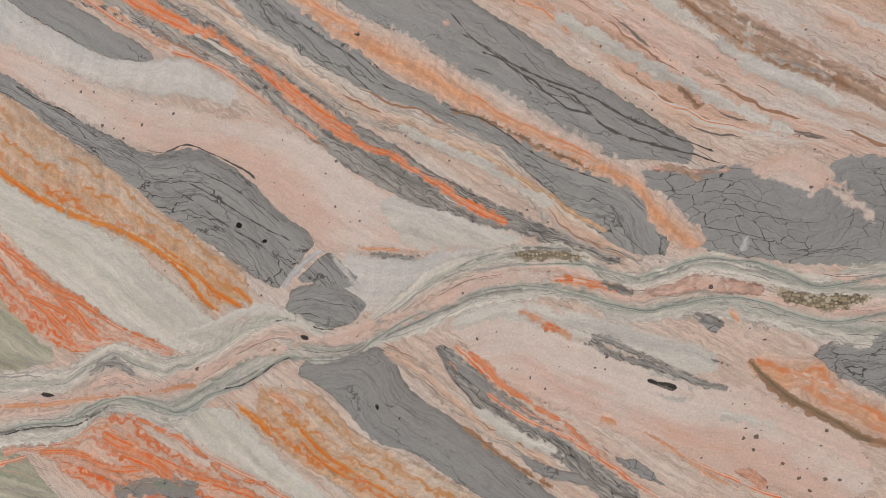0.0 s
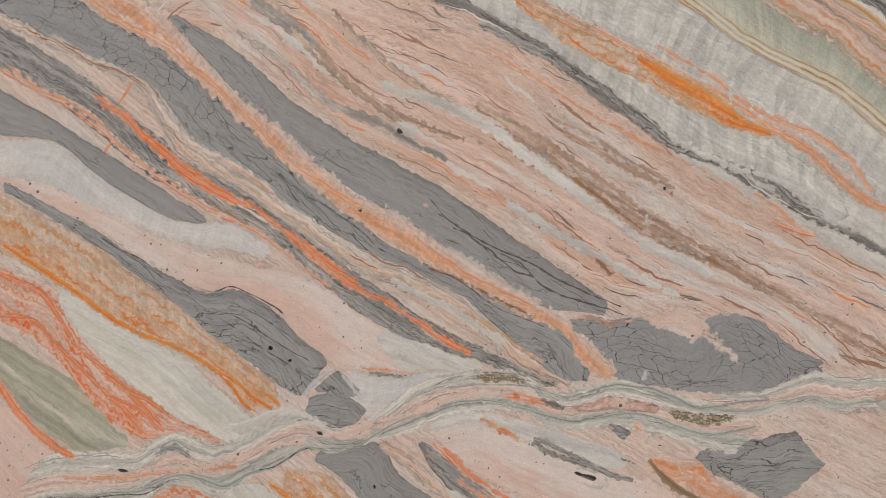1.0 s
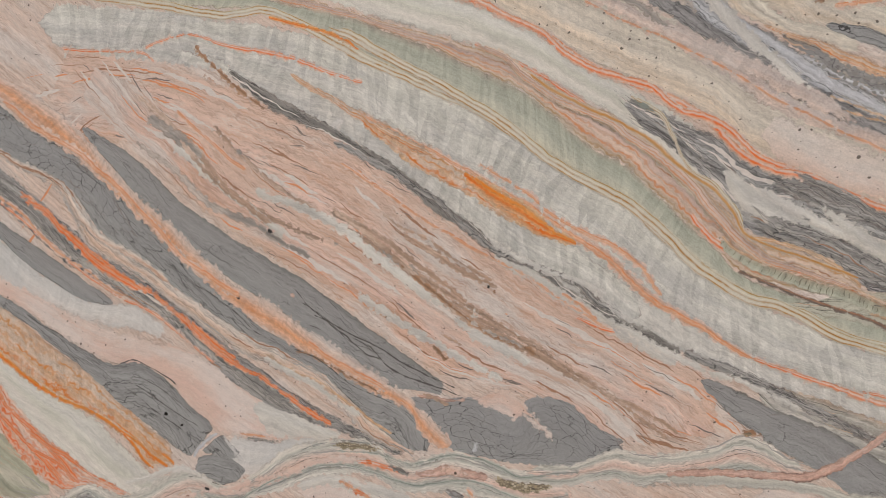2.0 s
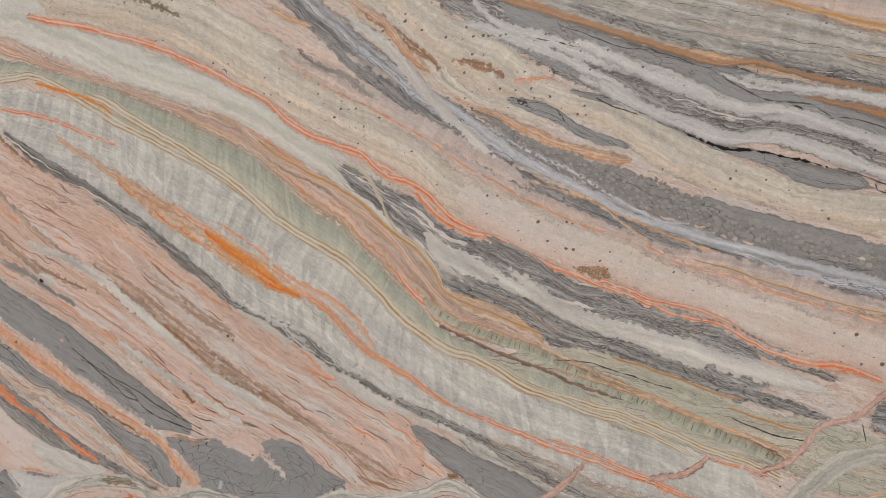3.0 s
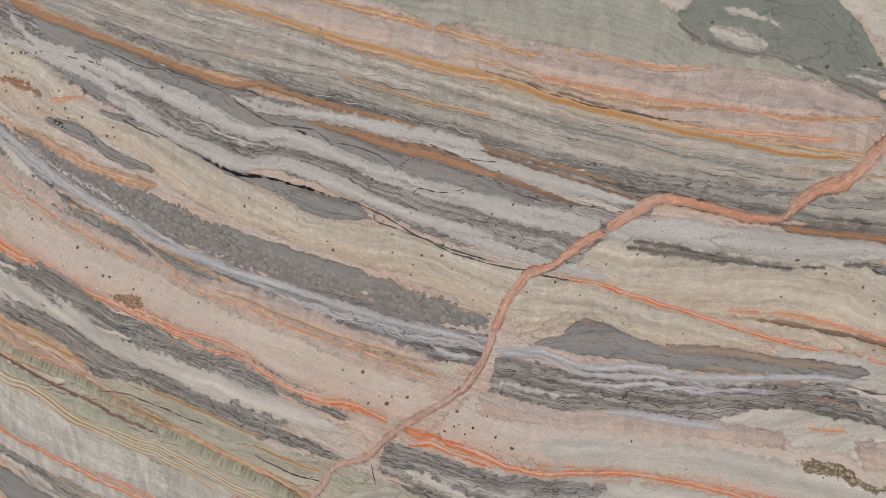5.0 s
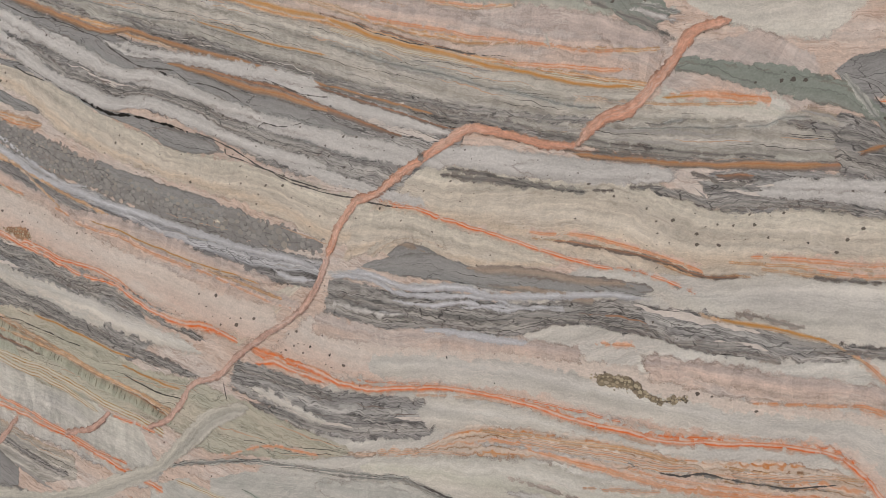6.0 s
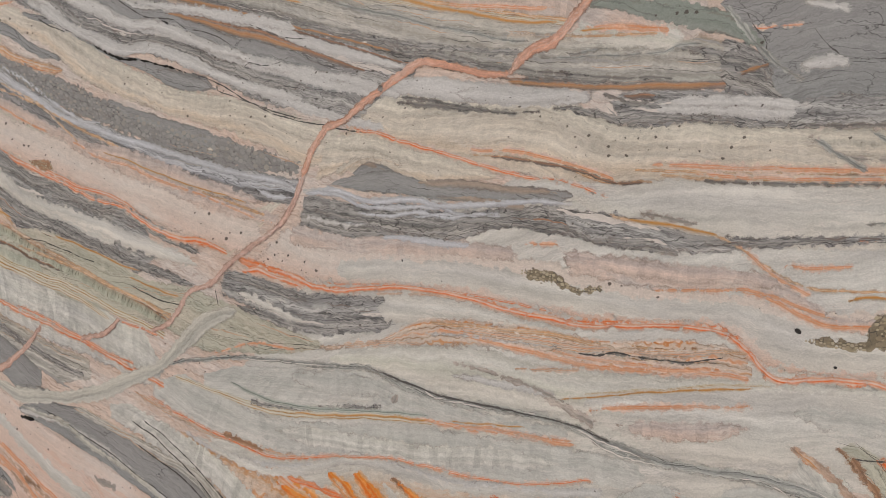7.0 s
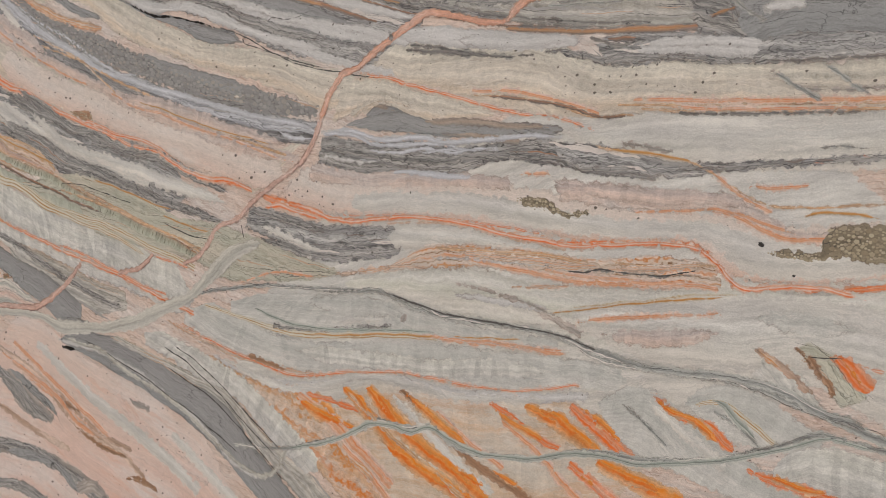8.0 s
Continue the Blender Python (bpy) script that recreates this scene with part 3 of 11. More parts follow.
STREAKS = {}
LABELS = {
    "gray": "dark grey fine limestone bed with hairline cracks", "gray_smooth": "smooth dark grey limestone bed", "gray_crack": "grey limestone crazed by dark cracks",
    "gray_lam": "thinly laminated grey stone bed", "gray_white": "wavy grey and white laminated bed", "triple": "bluish white seam between dark grey laminae",
    "peach": "pale peach marble bed with dark specks", "peach_pale": "creamy pale peach marble bed", "peach_field": "peach marble streaked with brown and white",
    "peach_comb": "peach and orange crystalline bed", "peach_white": "streaky white and peach bed", "white": "cloudy white calcite", "white_soft": "soft cloudy white calcite",
    "cream": "cream laminated calcite bed", "cream_comb": "cream banded calcite bed", "tan": "orange and tan coarse crystalline bed", "orange_unit": "bright orange and white banded bed",
    "comb": "translucent grey comb crystals", "comb_white": "pale grey comb crystals", "comb_pink": "pinkish comb crystals", "comb_stripe": "striped grey and cream comb crystals",
    "green": "pale green crystalline bed", "green_pale": "pale green comb crystals", "green_stone": "grey-green speckled stone", "olive": "pale olive cracked stone",
    "green_block": "olive green striped stone", "lam_pink": "thin orange and pink laminae", "lam_orange": "thin orange and brown laminae", "fault": "pale vein laminated in white, green and pink",
    "salmon": "salmon pink vein cutting the beds", "salmon_pale": "dusty pink vein cutting the beds", "rubble": "grey band of broken stone chips", "yellow": "fine yellow and white bands",
    "orange": "bright orange seam", "orange_deep": "deep orange seam", "orange_line": "orange seam with pale edges", "black": "flat black patch, the shade of an opening put into its colour", "pebble": "brown rough crystal filling", "comb_tan": "cream and tan comb crystals", "rust_lam": "rust-brown laminated seam", "gold": "golden ochre seam", "vein_green": "grey-green laminated veinlet", "lens_gray": "dark grey-brown lens",
    "fissure": "brown healed fissure", "hair": "dark hairline crack",
}
chance = random.Random(11)


def streaks(name, key, up, lo, host, count, wide, reach, across=False):
    """Fine seams within a bed, along it or, as crystals, across it: many slim tapered slivers in one mesh."""
    mat = STONES[key][0]
    n = len(up)
    width = np.linalg.norm(lo - up, axis=1)
    step = np.linalg.norm(np.diff((up + lo) / 2, axis=0), axis=1).mean()
    verts, faces, along, dist, spots = [], [], [], [], []
    for number in range(count):
        c, v0 = chance.randrange(n), chance.uniform(0.03, 0.97)
        w = chance.uniform(*wide)
        size = chance.uniform(*reach)
        shift = chance.uniform(0, 50)
        if across:
            m = max(4, int(size * width[c] / 0.004))
            path = [(min(max(c + (q - m / 2) * 0.12 * chance.uniform(-1, 1.4), 0), n - 1), v0 + size * (q / m - 0.5)) for q in range(m + 1)]
        else:
            m = max(5, int(size / step * 1.5))
            drift = chance.uniform(-0.06, 0.06)
            path = [(c + (q - m / 2) / 1.5, v0 + drift * (q / m - 0.5) * min(1.0, 0.02 / max(width[c], 0.004) * 4)) for q in range(m + 1)]
            path = [p for p in path if 0 <= p[0] <= n - 1]
        path = [p for p in path if 0.0 < p[1] < 1.0]
        if len(path) < 4:
            continue
        pts = []
        for f, v in path:
            i = min(int(f), n - 2)
            a, b = up[i] + (up[i + 1] - up[i]) * (f - i), lo[i] + (lo[i + 1] - lo[i]) * (f - i)
            x, z = a + (b - a) * v
            dx, dz = wobble(x, z, 0.0032)
            k = 0.0008 * noise.noise(Vector((x * 210, z * 210, shift))) + 0.0014 * noise.noise(Vector((x * 75, z * 75, shift))) + 0.0014 * noise.noise(Vector((x * 35, z * 35, shift)))
            pts.append((x + dx + k, z + dz + 1.4 * k))
        pts = np.array(pts)
        t = np.gradient(pts, axis=0)
        t /= np.maximum(np.linalg.norm(t, axis=1), 1e-9)[:, None]
        base, m = len(verts), len(pts) - 1
        run = 0.0
        for q, (x, z) in enumerate(pts):
            h = w / 2 * math.sin(math.pi * (q + 0.15) / (m + 0.3)) ** 0.6 * (0.75 + 0.6 * noise.noise(Vector((x * 120, z * 120, shift + 9))))
            run += 0.004
            for sgn in (1, -1):
                verts.append([x - sgn * t[q, 1] * h, -0.0000007 * (number % 12), z + sgn * t[q, 0] * h])
                along.append((run + shift, 0.5 - 0.5 * sgn)), dist.append((h - sgn * h, w))
            if q:
                faces.append((base + 2 * q - 2, base + 2 * q - 1, base + 2 * q + 1, base + 2 * q))
    if not faces:
        return None
    dense = np.array([(v[0], v[2]) for v in verts])
    y = -0.000009 * level_of(dense)
    for v in verts:
        v[0], v[1], v[2] = min(max(v[0], X0 + 0.004), X1 - 0.004), v[1] + y, min(max(v[2], Z0 + 0.004), Z1 - 0.004)
    ob = mesh_object(name, verts, faces, mat, None, (("along", along), ("across", dist)))
    ob.parent = host
    return tagged(ob, kind="stuff")


def vein(name, key, rows, waver=0.0028, taper=0.3, label=""):
    """A narrow seam. rows: x, z of its middle and its width in metres."""
    p = np.array(rows, dtype=float)
    t = np.gradient(p[:, :2], axis=0)
    t /= np.linalg.norm(t, axis=1)[:, None]
    nrm = np.stack([-t[:, 1], t[:, 0]], 1)
    if nrm[:, 1].mean() < 0:
        nrm = -nrm
    h = nrm * p[:, 2:3] / 2
    return bed(name, key, np.hstack([p[:, :2] + h, p[:, :2] - h]).tolist(), waver, taper, label, fine=float(p[:, 2].mean()) > 0.009)


# Added ground, out of view: carries the slab and bounces light onto it.
ground_mat = Nodes("added_ground_concrete")
gp = ground_mat.tree.nodes.new("ShaderNodeNewGeometry").outputs["Position"]
gc = ground_mat.ramp(ground_mat.noise(gp, 1.7, 6.0, 0.65), [(0.3, "7f7c76"), (0.7, "a39f97")])
gc = ground_mat.times(gc, ground_mat.math("ADD", ground_mat.math("MULTIPLY", ground_mat.noise(gp, 60.0, 3.0), 0.4), 0.8))
ground_mat.put(ground_mat.bsdf.inputs["Base Color"], gc)
ground_mat.bsdf.inputs["Roughness"].default_value = 0.9
ground = mesh_object("ground", [(-900, -900, 0), (900, -900, 0), (900, 900, 0), (-900, 900, 0)], [(0, 1, 2, 3)], ground_mat.mat)
tagged(ground, "plain grey concrete ground added under the slab, out of view", "ground", kind="structure")


def chips(name, key, rows, density, size, dome=0.00006):
    """Angular grains that fill a pocket or a broken band. rows: x, z of its middle and its width."""
    g = glide(rows, 0.004)
    t = np.gradient(g[:, :2], axis=0)
    t /= np.maximum(np.linalg.norm(t, axis=1), 1e-9)[:, None]
    run = np.linalg.norm(np.diff(g[:, :2], axis=0), axis=1).sum()
    verts, faces, taken = [], [], []
    for _ in range(int(run * float(g[:, 2].mean()) * density)):
        i = chance.randrange(len(g))
        off = chance.uniform(-0.5, 0.5) * g[i, 2] * 0.9
        x, z = g[i, 0] - t[i, 1] * off, g[i, 1] + t[i, 0] * off
        r = chance.uniform(*size)
        if any((x - a) ** 2 + (z - b) ** 2 < (0.66 * (r + c)) ** 2 for a, b, c in taken):
            continue
        taken.append((x, z, r))
        k, turn, flat_ = chance.randint(5, 7), chance.uniform(0, 6.3), chance.uniform(0.6, 1.0)
        lean = math.atan2(t[i, 1], t[i, 0])
        base = len(verts)
        for ring, h in ((1.0, 0.0), (0.86, dome)):
            for q in range(k):
                rr = r * ring * (0.8 + 0.35 * noise.noise(Vector((x * 300 + q * 3.3, z * 300, 2.0))))
                a = turn + 6.2832 * q / k
                px, pz = rr * math.cos(a), rr * math.sin(a) * flat_
                verts.append([x + px * math.cos(lean) - pz * math.sin(lean), -h, z + px * math.sin(lean) + pz * math.cos(lean)])
        faces += [(base + q, base + k + q, base + k + (q + 1) % k, base + (q + 1) % k) for q in range(k)]
        faces.append(tuple(base + k + q for q in range(k)))
    y = -0.000009 * level_of(np.array([(v[0], v[2]) for v in verts]))
    for v in verts:
        v[1] += y
    along = [(v[0], 0.5) for v in verts]
    ob = mesh_object(name, verts, faces, STONES[key][0], slab, (("along", along), ("across", [(v[2], 1.0) for v in verts])))
    return tagged(ob, kind="stuff")


def chip_stone(key, stops, rough=0.45):
    n = Nodes(key)
    geo = n.tree.nodes.new("ShaderNodeNewGeometry")
    col = n.ramp(geo.outputs["Random Per Island"], stops)
    val = n.math("ADD", n.math("MULTIPLY", n.noise(geo.outputs["Position"], 220.0, 4.0, 0.7), 0.5), 0.75)
    n.put(n.bsdf.inputs["Base Color"], n.times(col, val))
    n.bsdf.inputs["Roughness"].default_value = rough
    STONES[key] = (n.mat, 0.0)


chip_stone("chip_gray", [(0.0, "8a8884"), (0.4, "9a9691"), (0.7, "807d79"), (1.0, "a39b90")])
chip_stone("chip_brown", [(0.0, "9a8a70"), (0.4, "b3a68c"), (0.7, "877860"), (1.0, "bfb29c")])

# ---- fine seams that each kind of stone carries: name, stone, number on a square metre, width, length, across ----
LONG, MID, SHORT = (0.05, 0.30), (0.03, 0.14), (0.012, 0.06)
dark_lines = ("dark_lamination", "hair_stone", 1000, (0.0003, 0.0009), MID, False)
dark_bits = ("dark_flecking", "sliver_dark", 350, (0.001, 0.004), SHORT, False)
pale_lines = ("pale_lamination", "sliver_white", 450, (0.0008, 0.0035), MID, False)
tan_lines = ("tan_lamination", "sliver_tan", 450, (0.0008, 0.003), MID, False)
brown_lines = ("brown_lamination", "sliver_brown", 300, (0.001, 0.004), MID, False)
orange_lines = ("orange_lamination", "sliver_orange", 350, (0.001, 0.005), MID, False)
gray_lines = ("gray_lamination", "sliver_gray", 400, (0.001, 0.004), MID, False)


broad_white = ("white_clouding", "sliver_cloud", 160, (0.004, 0.013), (0.04, 0.2), False)
broad_brown = ("brown_staining", "sliver_brown", 120, (0.002, 0.007), (0.04, 0.2), False)
broad_gray = ("gray_clouding", "sliver_gray", 200, (0.002, 0.008), (0.03, 0.16), False)


def more(seam, k):
    return (*seam[:2], int(seam[2] * k), *seam[3:])


STREAKS.update({
    "peach_field": (more(brown_lines, 0.35), more(broad_brown, 0.35), more(broad_white, 0.4), more(orange_lines, 0.2), more(dark_bits, 0.4)),
    "peach_white": (more(gray_lines, 0.5), more(brown_lines, 0.6), more(dark_lines, 0.3)),
    "gray": (more(dark_lines, 0.5),),
    "gray_smooth": (more(dark_lines, 0.25),),
    "gray_crack": (more(dark_lines, 0.5),),
    "gray_lam": (more(broad_white, 0.3), more(dark_lines, 1.0), more(gray_lines, 0.5), more(brown_lines, 0.2)),
    "gray_white": (more(broad_white, 0.7), more(broad_gray, 0.5), more(dark_lines, 0.9), more(dark_bits, 0.5)),
    "triple": (more(dark_lines, 1.0), more(gray_lines, 0.4)),
    "rubble": (more(dark_lines, 0.5), more(tan_lines, 0.4)),
    "dark_lam": (more(dark_lines, 1.2), more(pale_lines, 0.5)),
    "comb_stripe": (more(broad_gray, 0.7), more(gray_lines, 0.8), more(dark_lines, 0.4), more(tan_lines, 0.4)),
    "green_dark": (("dark_crystal_growth", "sliver_green", 9000, (0.0008, 0.0022), (0.3, 0.9), True),),
    "olive": (more(dark_lines, 0.5), more(tan_lines, 0.4)),
    "green_block": (more(tan_lines, 0.6), more(gray_lines, 0.6)),
    "fault": (more(gray_lines, 0.6), more(dark_lines, 0.3)),
    "gray_vein": (more(dark_lines, 1.2), more(pale_lines, 0.6)),
})

# ---- the beds, oldest first ----
bed("pale_field", "white_soft", [(1.491, 1.058, 1.493, 0.565), (1.778, 1.115, 1.792, 0.591), (2.017, 1.237, 2.042, 0.652), (2.221, 1.300, 2.256, 0.705), (2.600, 1.366, 2.650, 0.801)])
# base fields
bed("field_band", "comb", [(-0.235, 1.529, -0.238, 1.455), (-0.060, 1.524, -0.085, 1.479), (0.082, 1.481, 0.070, 1.462), (0.149, 1.411, 0.152, 1.409)])
bed("peach_band", "peach_field", [(-0.314, 1.520, -0.333, 1.063), (-0.160, 1.496, -0.165, 1.318), (-0.013, 1.473, -0.028, 1.320), (0.149, 1.411, 0.077, 1.229), (0.303, 1.348, 0.191, 1.162), (0.470, 1.245, 0.345, 1.040), (0.639, 1.129, 0.472, 0.970), (0.799, 1.037, 0.613, 0.934), (0.890, 0.985, 0.710, 0.895), (0.961, 0.920, 0.857, 0.864)])
bed("peach_band", "peach_field", [(-0.105, 1.491, -0.242, 1.471), (-0.011, 1.385, -0.155, 1.389), (0.063, 1.366, -0.069, 1.321), (0.135, 1.305, 0.025, 1.242), (0.242, 1.237, 0.117, 1.181), (0.362, 1.171, 0.208, 1.130), (0.446, 1.122, 0.296, 1.085), (0.609, 1.036, 0.451, 0.975), (0.765, 0.945, 0.613, 0.937), (0.842, 0.877, 0.717, 0.860)])
# south of the fault vein
bed("green_band", "green_block", [(-0.432, 0.566, -0.439, 0.427), (-0.348, 0.557, -0.344, 0.459), (-0.284, 0.536, -0.271, 0.466)])
bed("orange_band", "orange_unit", [(-0.364, 0.586, -0.382, 0.539), (-0.266, 0.581, -0.316, 0.559), (-0.202, 0.620, -0.260, 0.526), (-0.127, 0.580, -0.198, 0.502), (-0.052, 0.550, -0.121, 0.487), (0.034, 0.515, -0.039, 0.466)])
bed("cream_band", "cream", [(-0.073, 0.655, -0.187, 0.623), (-0.037, 0.625, -0.104, 0.596), (0.006, 0.587, -0.030, 0.559), (0.070, 0.539, 0.042, 0.523), (0.119, 0.495, 0.091, 0.478)])
bed("tan_band", "tan", [(0.029, 0.688, -0.051, 0.649), (0.070, 0.656, -0.011, 0.610), (0.119, 0.612, 0.035, 0.578), (0.173, 0.589, 0.098, 0.542), (0.227, 0.566, 0.153, 0.512), (0.306, 0.519, 0.215, 0.469)])
bed("gray_band", "gray_smooth", [(0.043, 0.696, 0.036, 0.682), (0.139, 0.717, 0.084, 0.657), (0.179, 0.669, 0.132, 0.609), (0.239, 0.630, 0.187, 0.590), (0.304, 0.585, 0.247, 0.557), (0.368, 0.544, 0.319, 0.513)], taper=0.05)
bed("peach_band", "peach_white", [(0.139, 0.727, 0.132, 0.717), (0.199, 0.697, 0.179, 0.683), (0.258, 0.654, 0.239, 0.637), (0.323, 0.616, 0.298, 0.601), (0.386, 0.579, 0.368, 0.564)])
bed("gray_band", "gray_lam", [(0.195, 0.736, 0.202, 0.714), (0.244, 0.706, 0.258, 0.651), (0.322, 0.649, 0.323, 0.616), (0.385, 0.605, 0.380, 0.572), (0.454, 0.562, 0.443, 0.532)])
bed("peach_band", "peach", [(0.198, 0.749, 0.225, 0.732), (0.288, 0.772, 0.290, 0.682), (0.351, 0.746, 0.353, 0.654), (0.412, 0.721, 0.415, 0.632), (0.472, 0.705, 0.476, 0.611), (0.559, 0.686, 0.558, 0.586), (0.700, 0.634, 0.683, 0.554)])
bed("white_band", "white_soft", [(0.218, 0.757, 0.212, 0.737), (0.288, 0.776, 0.288, 0.753), (0.381, 0.763, 0.363, 0.737), (0.471, 0.742, 0.442, 0.716), (0.541, 0.721, 0.507, 0.695)])
bed("orange_band", "orange_soft", [(0.540, 0.730, 0.532, 0.721), (0.596, 0.729, 0.571, 0.685), (0.632, 0.733, 0.587, 0.690), (0.642, 0.703, 0.610, 0.676), (0.708, 0.671, 0.700, 0.634)], taper=0.05)
bed("gray_band", "gray_crack", [(0.596, 0.736, 0.608, 0.725), (0.639, 0.750, 0.641, 0.708), (0.693, 0.753, 0.697, 0.682), (0.746, 0.732, 0.751, 0.662)])
bed("gray_band", "gray", [(0.472, 0.782, 0.485, 0.758), (0.498, 0.780, 0.511, 0.750), (0.522, 0.769, 0.522, 0.751)])
bed("gray_band", "gray", [(0.613, 0.751, 0.622, 0.726), (0.667, 0.760, 0.686, 0.690), (0.736, 0.779, 0.740, 0.695), (0.774, 0.774, 0.793, 0.700)])
# left, north of the fault vein
bed("peach_band", "peach", [(-0.591, 0.832, -0.606, 0.540), (-0.481, 0.738, -0.523, 0.548), (-0.372, 0.650, -0.420, 0.559)])
bed("green_band", "green_block", [(-0.588, 0.883, -0.591, 0.832), (-0.521, 0.851, -0.525, 0.775), (-0.455, 0.820, -0.476, 0.708), (-0.379, 0.780, -0.427, 0.666), (-0.304, 0.731, -0.361, 0.654), (-0.246, 0.696, -0.306, 0.659)])
bed("orange_band", "orange_unit", [(-0.582, 1.004, -0.588, 0.888), (-0.516, 0.971, -0.520, 0.865), (-0.406, 0.934, -0.443, 0.841), (-0.375, 0.875, -0.389, 0.795), (-0.302, 0.805, -0.337, 0.734), (-0.209, 0.734, -0.273, 0.694), (-0.106, 0.696, -0.117, 0.688)])
bed("cream_band", "cream", [(-0.411, 0.951, -0.412, 0.922), (-0.300, 0.885, -0.360, 0.856), (-0.196, 0.843, -0.287, 0.787), (-0.125, 0.788, -0.198, 0.730), (-0.056, 0.739, -0.096, 0.697), (0.013, 0.751, -0.016, 0.716)])
bed("tan_band", "tan", [(-0.550, 1.125, -0.558, 1.012), (-0.462, 1.074, -0.468, 0.972), (-0.344, 1.013, -0.348, 0.919), (-0.268, 0.964, -0.271, 0.878), (-0.193, 0.923, -0.195, 0.848), (-0.120, 0.867, -0.129, 0.812), (-0.048, 0.817, -0.078, 0.765), (0.022, 0.779, -0.049, 0.742)])
bed("white_band", "white", [(0.064, 0.840, 0.036, 0.749), (0.118, 0.825, 0.105, 0.752), (0.185, 0.823, 0.165, 0.768), (0.223, 0.834, 0.224, 0.808), (0.305, 0.849, 0.287, 0.832)])
bed("peach_band", "peach", [(-0.581, 1.175, -0.584, 1.133), (-0.458, 1.129, -0.461, 1.088), (-0.341, 1.085, -0.343, 1.037), (-0.227, 1.032, -0.229, 0.978), (-0.154, 1.002, -0.148, 0.942), (-0.046, 0.987, -0.047, 0.927), (0.024, 0.970, 0.009, 0.882), (0.092, 0.941, 0.064, 0.840), (0.158, 0.903, 0.118, 0.825), (0.223, 0.878, 0.185, 0.827), (0.274, 0.860, 0.243, 0.834)])
bed("white_band", "white", [(-0.573, 1.185, -0.577, 1.112), (-0.506, 1.176, -0.509, 1.118), (-0.397, 1.172, -0.421, 1.105), (-0.293, 1.103, -0.305, 1.060), (-0.192, 1.054, -0.202, 1.021), (-0.092, 1.048, -0.102, 1.006), (-0.014, 1.005, -0.024, 0.991)])
bed("white_band", "white_soft", [(0.125, 0.903, 0.132, 0.858), (0.184, 0.894, 0.185, 0.833), (0.255, 0.866, 0.249, 0.835), (0.318, 0.846, 0.312, 0.836)])
bed("gray_band", "gray", [(-0.501, 1.113, -0.502, 1.096), (-0.421, 1.076, -0.422, 1.056), (-0.343, 1.037, -0.344, 1.013), (-0.267, 0.995, -0.268, 0.966), (-0.192, 0.959, -0.193, 0.920), (-0.148, 0.940, -0.127, 0.870), (-0.089, 0.944, -0.077, 0.837), (-0.033, 0.921, -0.027, 0.804), (0.009, 0.882, 0.001, 0.788), (0.074, 0.837, 0.022, 0.779)], taper=0.05)
bed("gray_band", "gray", [(0.026, 0.776, 0.022, 0.749), (0.064, 0.790, 0.050, 0.742), (0.105, 0.782, 0.084, 0.735), (0.129, 0.763, 0.119, 0.749)], taper=0.05)
bed("gray_band", "gray", [(0.072, 0.832, 0.034, 0.793), (0.095, 0.815, 0.064, 0.787), (0.116, 0.792, 0.105, 0.784)], taper=0.05)
bed("gray_band", "gray_smooth", [(-0.567, 1.296, -0.572, 1.200), (-0.502, 1.262, -0.506, 1.186), (-0.427, 1.224, -0.397, 1.172), (-0.354, 1.182, -0.324, 1.121), (-0.272, 1.136, -0.252, 1.079), (-0.191, 1.089, -0.192, 1.052), (-0.126, 1.050, -0.141, 1.046)])
bed("gray_band", "gray_lam", [(-0.562, 1.399, -0.566, 1.315), (-0.434, 1.327, -0.437, 1.261), (-0.340, 1.275, -0.322, 1.187), (-0.229, 1.192, -0.236, 1.123), (-0.160, 1.147, -0.161, 1.087), (-0.091, 1.103, -0.092, 1.057), (-0.014, 1.059, -0.014, 1.014), (0.062, 1.007, 0.062, 0.953), (0.137, 0.961, 0.137, 0.903), (0.210, 0.915, 0.210, 0.875), (0.295, 0.874, 0.295, 0.854), (0.369, 0.845, 0.361, 0.834), (0.421, 0.821, 0.413, 0.815)])
bed("peach_band", "peach_white", [(-0.540, 1.403, -0.541, 1.385), (-0.391, 1.335, -0.392, 1.320), (-0.288, 1.297, -0.288, 1.276), (-0.217, 1.260, -0.228, 1.229), (-0.169, 1.192, -0.189, 1.156), (-0.090, 1.134, -0.091, 1.107), (0.005, 1.078, -0.004, 1.050), (0.099, 1.022, 0.099, 0.986), (0.191, 0.986, 0.191, 0.952), (0.281, 0.941, 0.281, 0.910), (0.369, 0.876, 0.352, 0.849), (0.455, 0.827, 0.421, 0.818)])
bed("gray_band", "gray", [(-0.558, 1.474, -0.562, 1.404), (-0.388, 1.418, -0.433, 1.359), (-0.286, 1.356, -0.329, 1.311), (-0.196, 1.328, -0.227, 1.265), (-0.137, 1.269, -0.169, 1.192), (-0.070, 1.206, -0.090, 1.134), (0.006, 1.145, 0.005, 1.078), (0.099, 1.071, 0.099, 1.022), (0.155, 1.024, 0.191, 0.986), (0.280, 0.968, 0.281, 0.941), (0.368, 0.931, 0.343, 0.888), (0.427, 0.908, 0.395, 0.847), (0.480, 0.834, 0.438, 0.822)])
bed("gray_band", "gray_crack", [(-0.473, 1.425, -0.475, 1.379), (-0.368, 1.394, -0.391, 1.331), (-0.286, 1.352, -0.308, 1.298), (-0.196, 1.310, -0.217, 1.256), (-0.157, 1.265, -0.168, 1.201)])
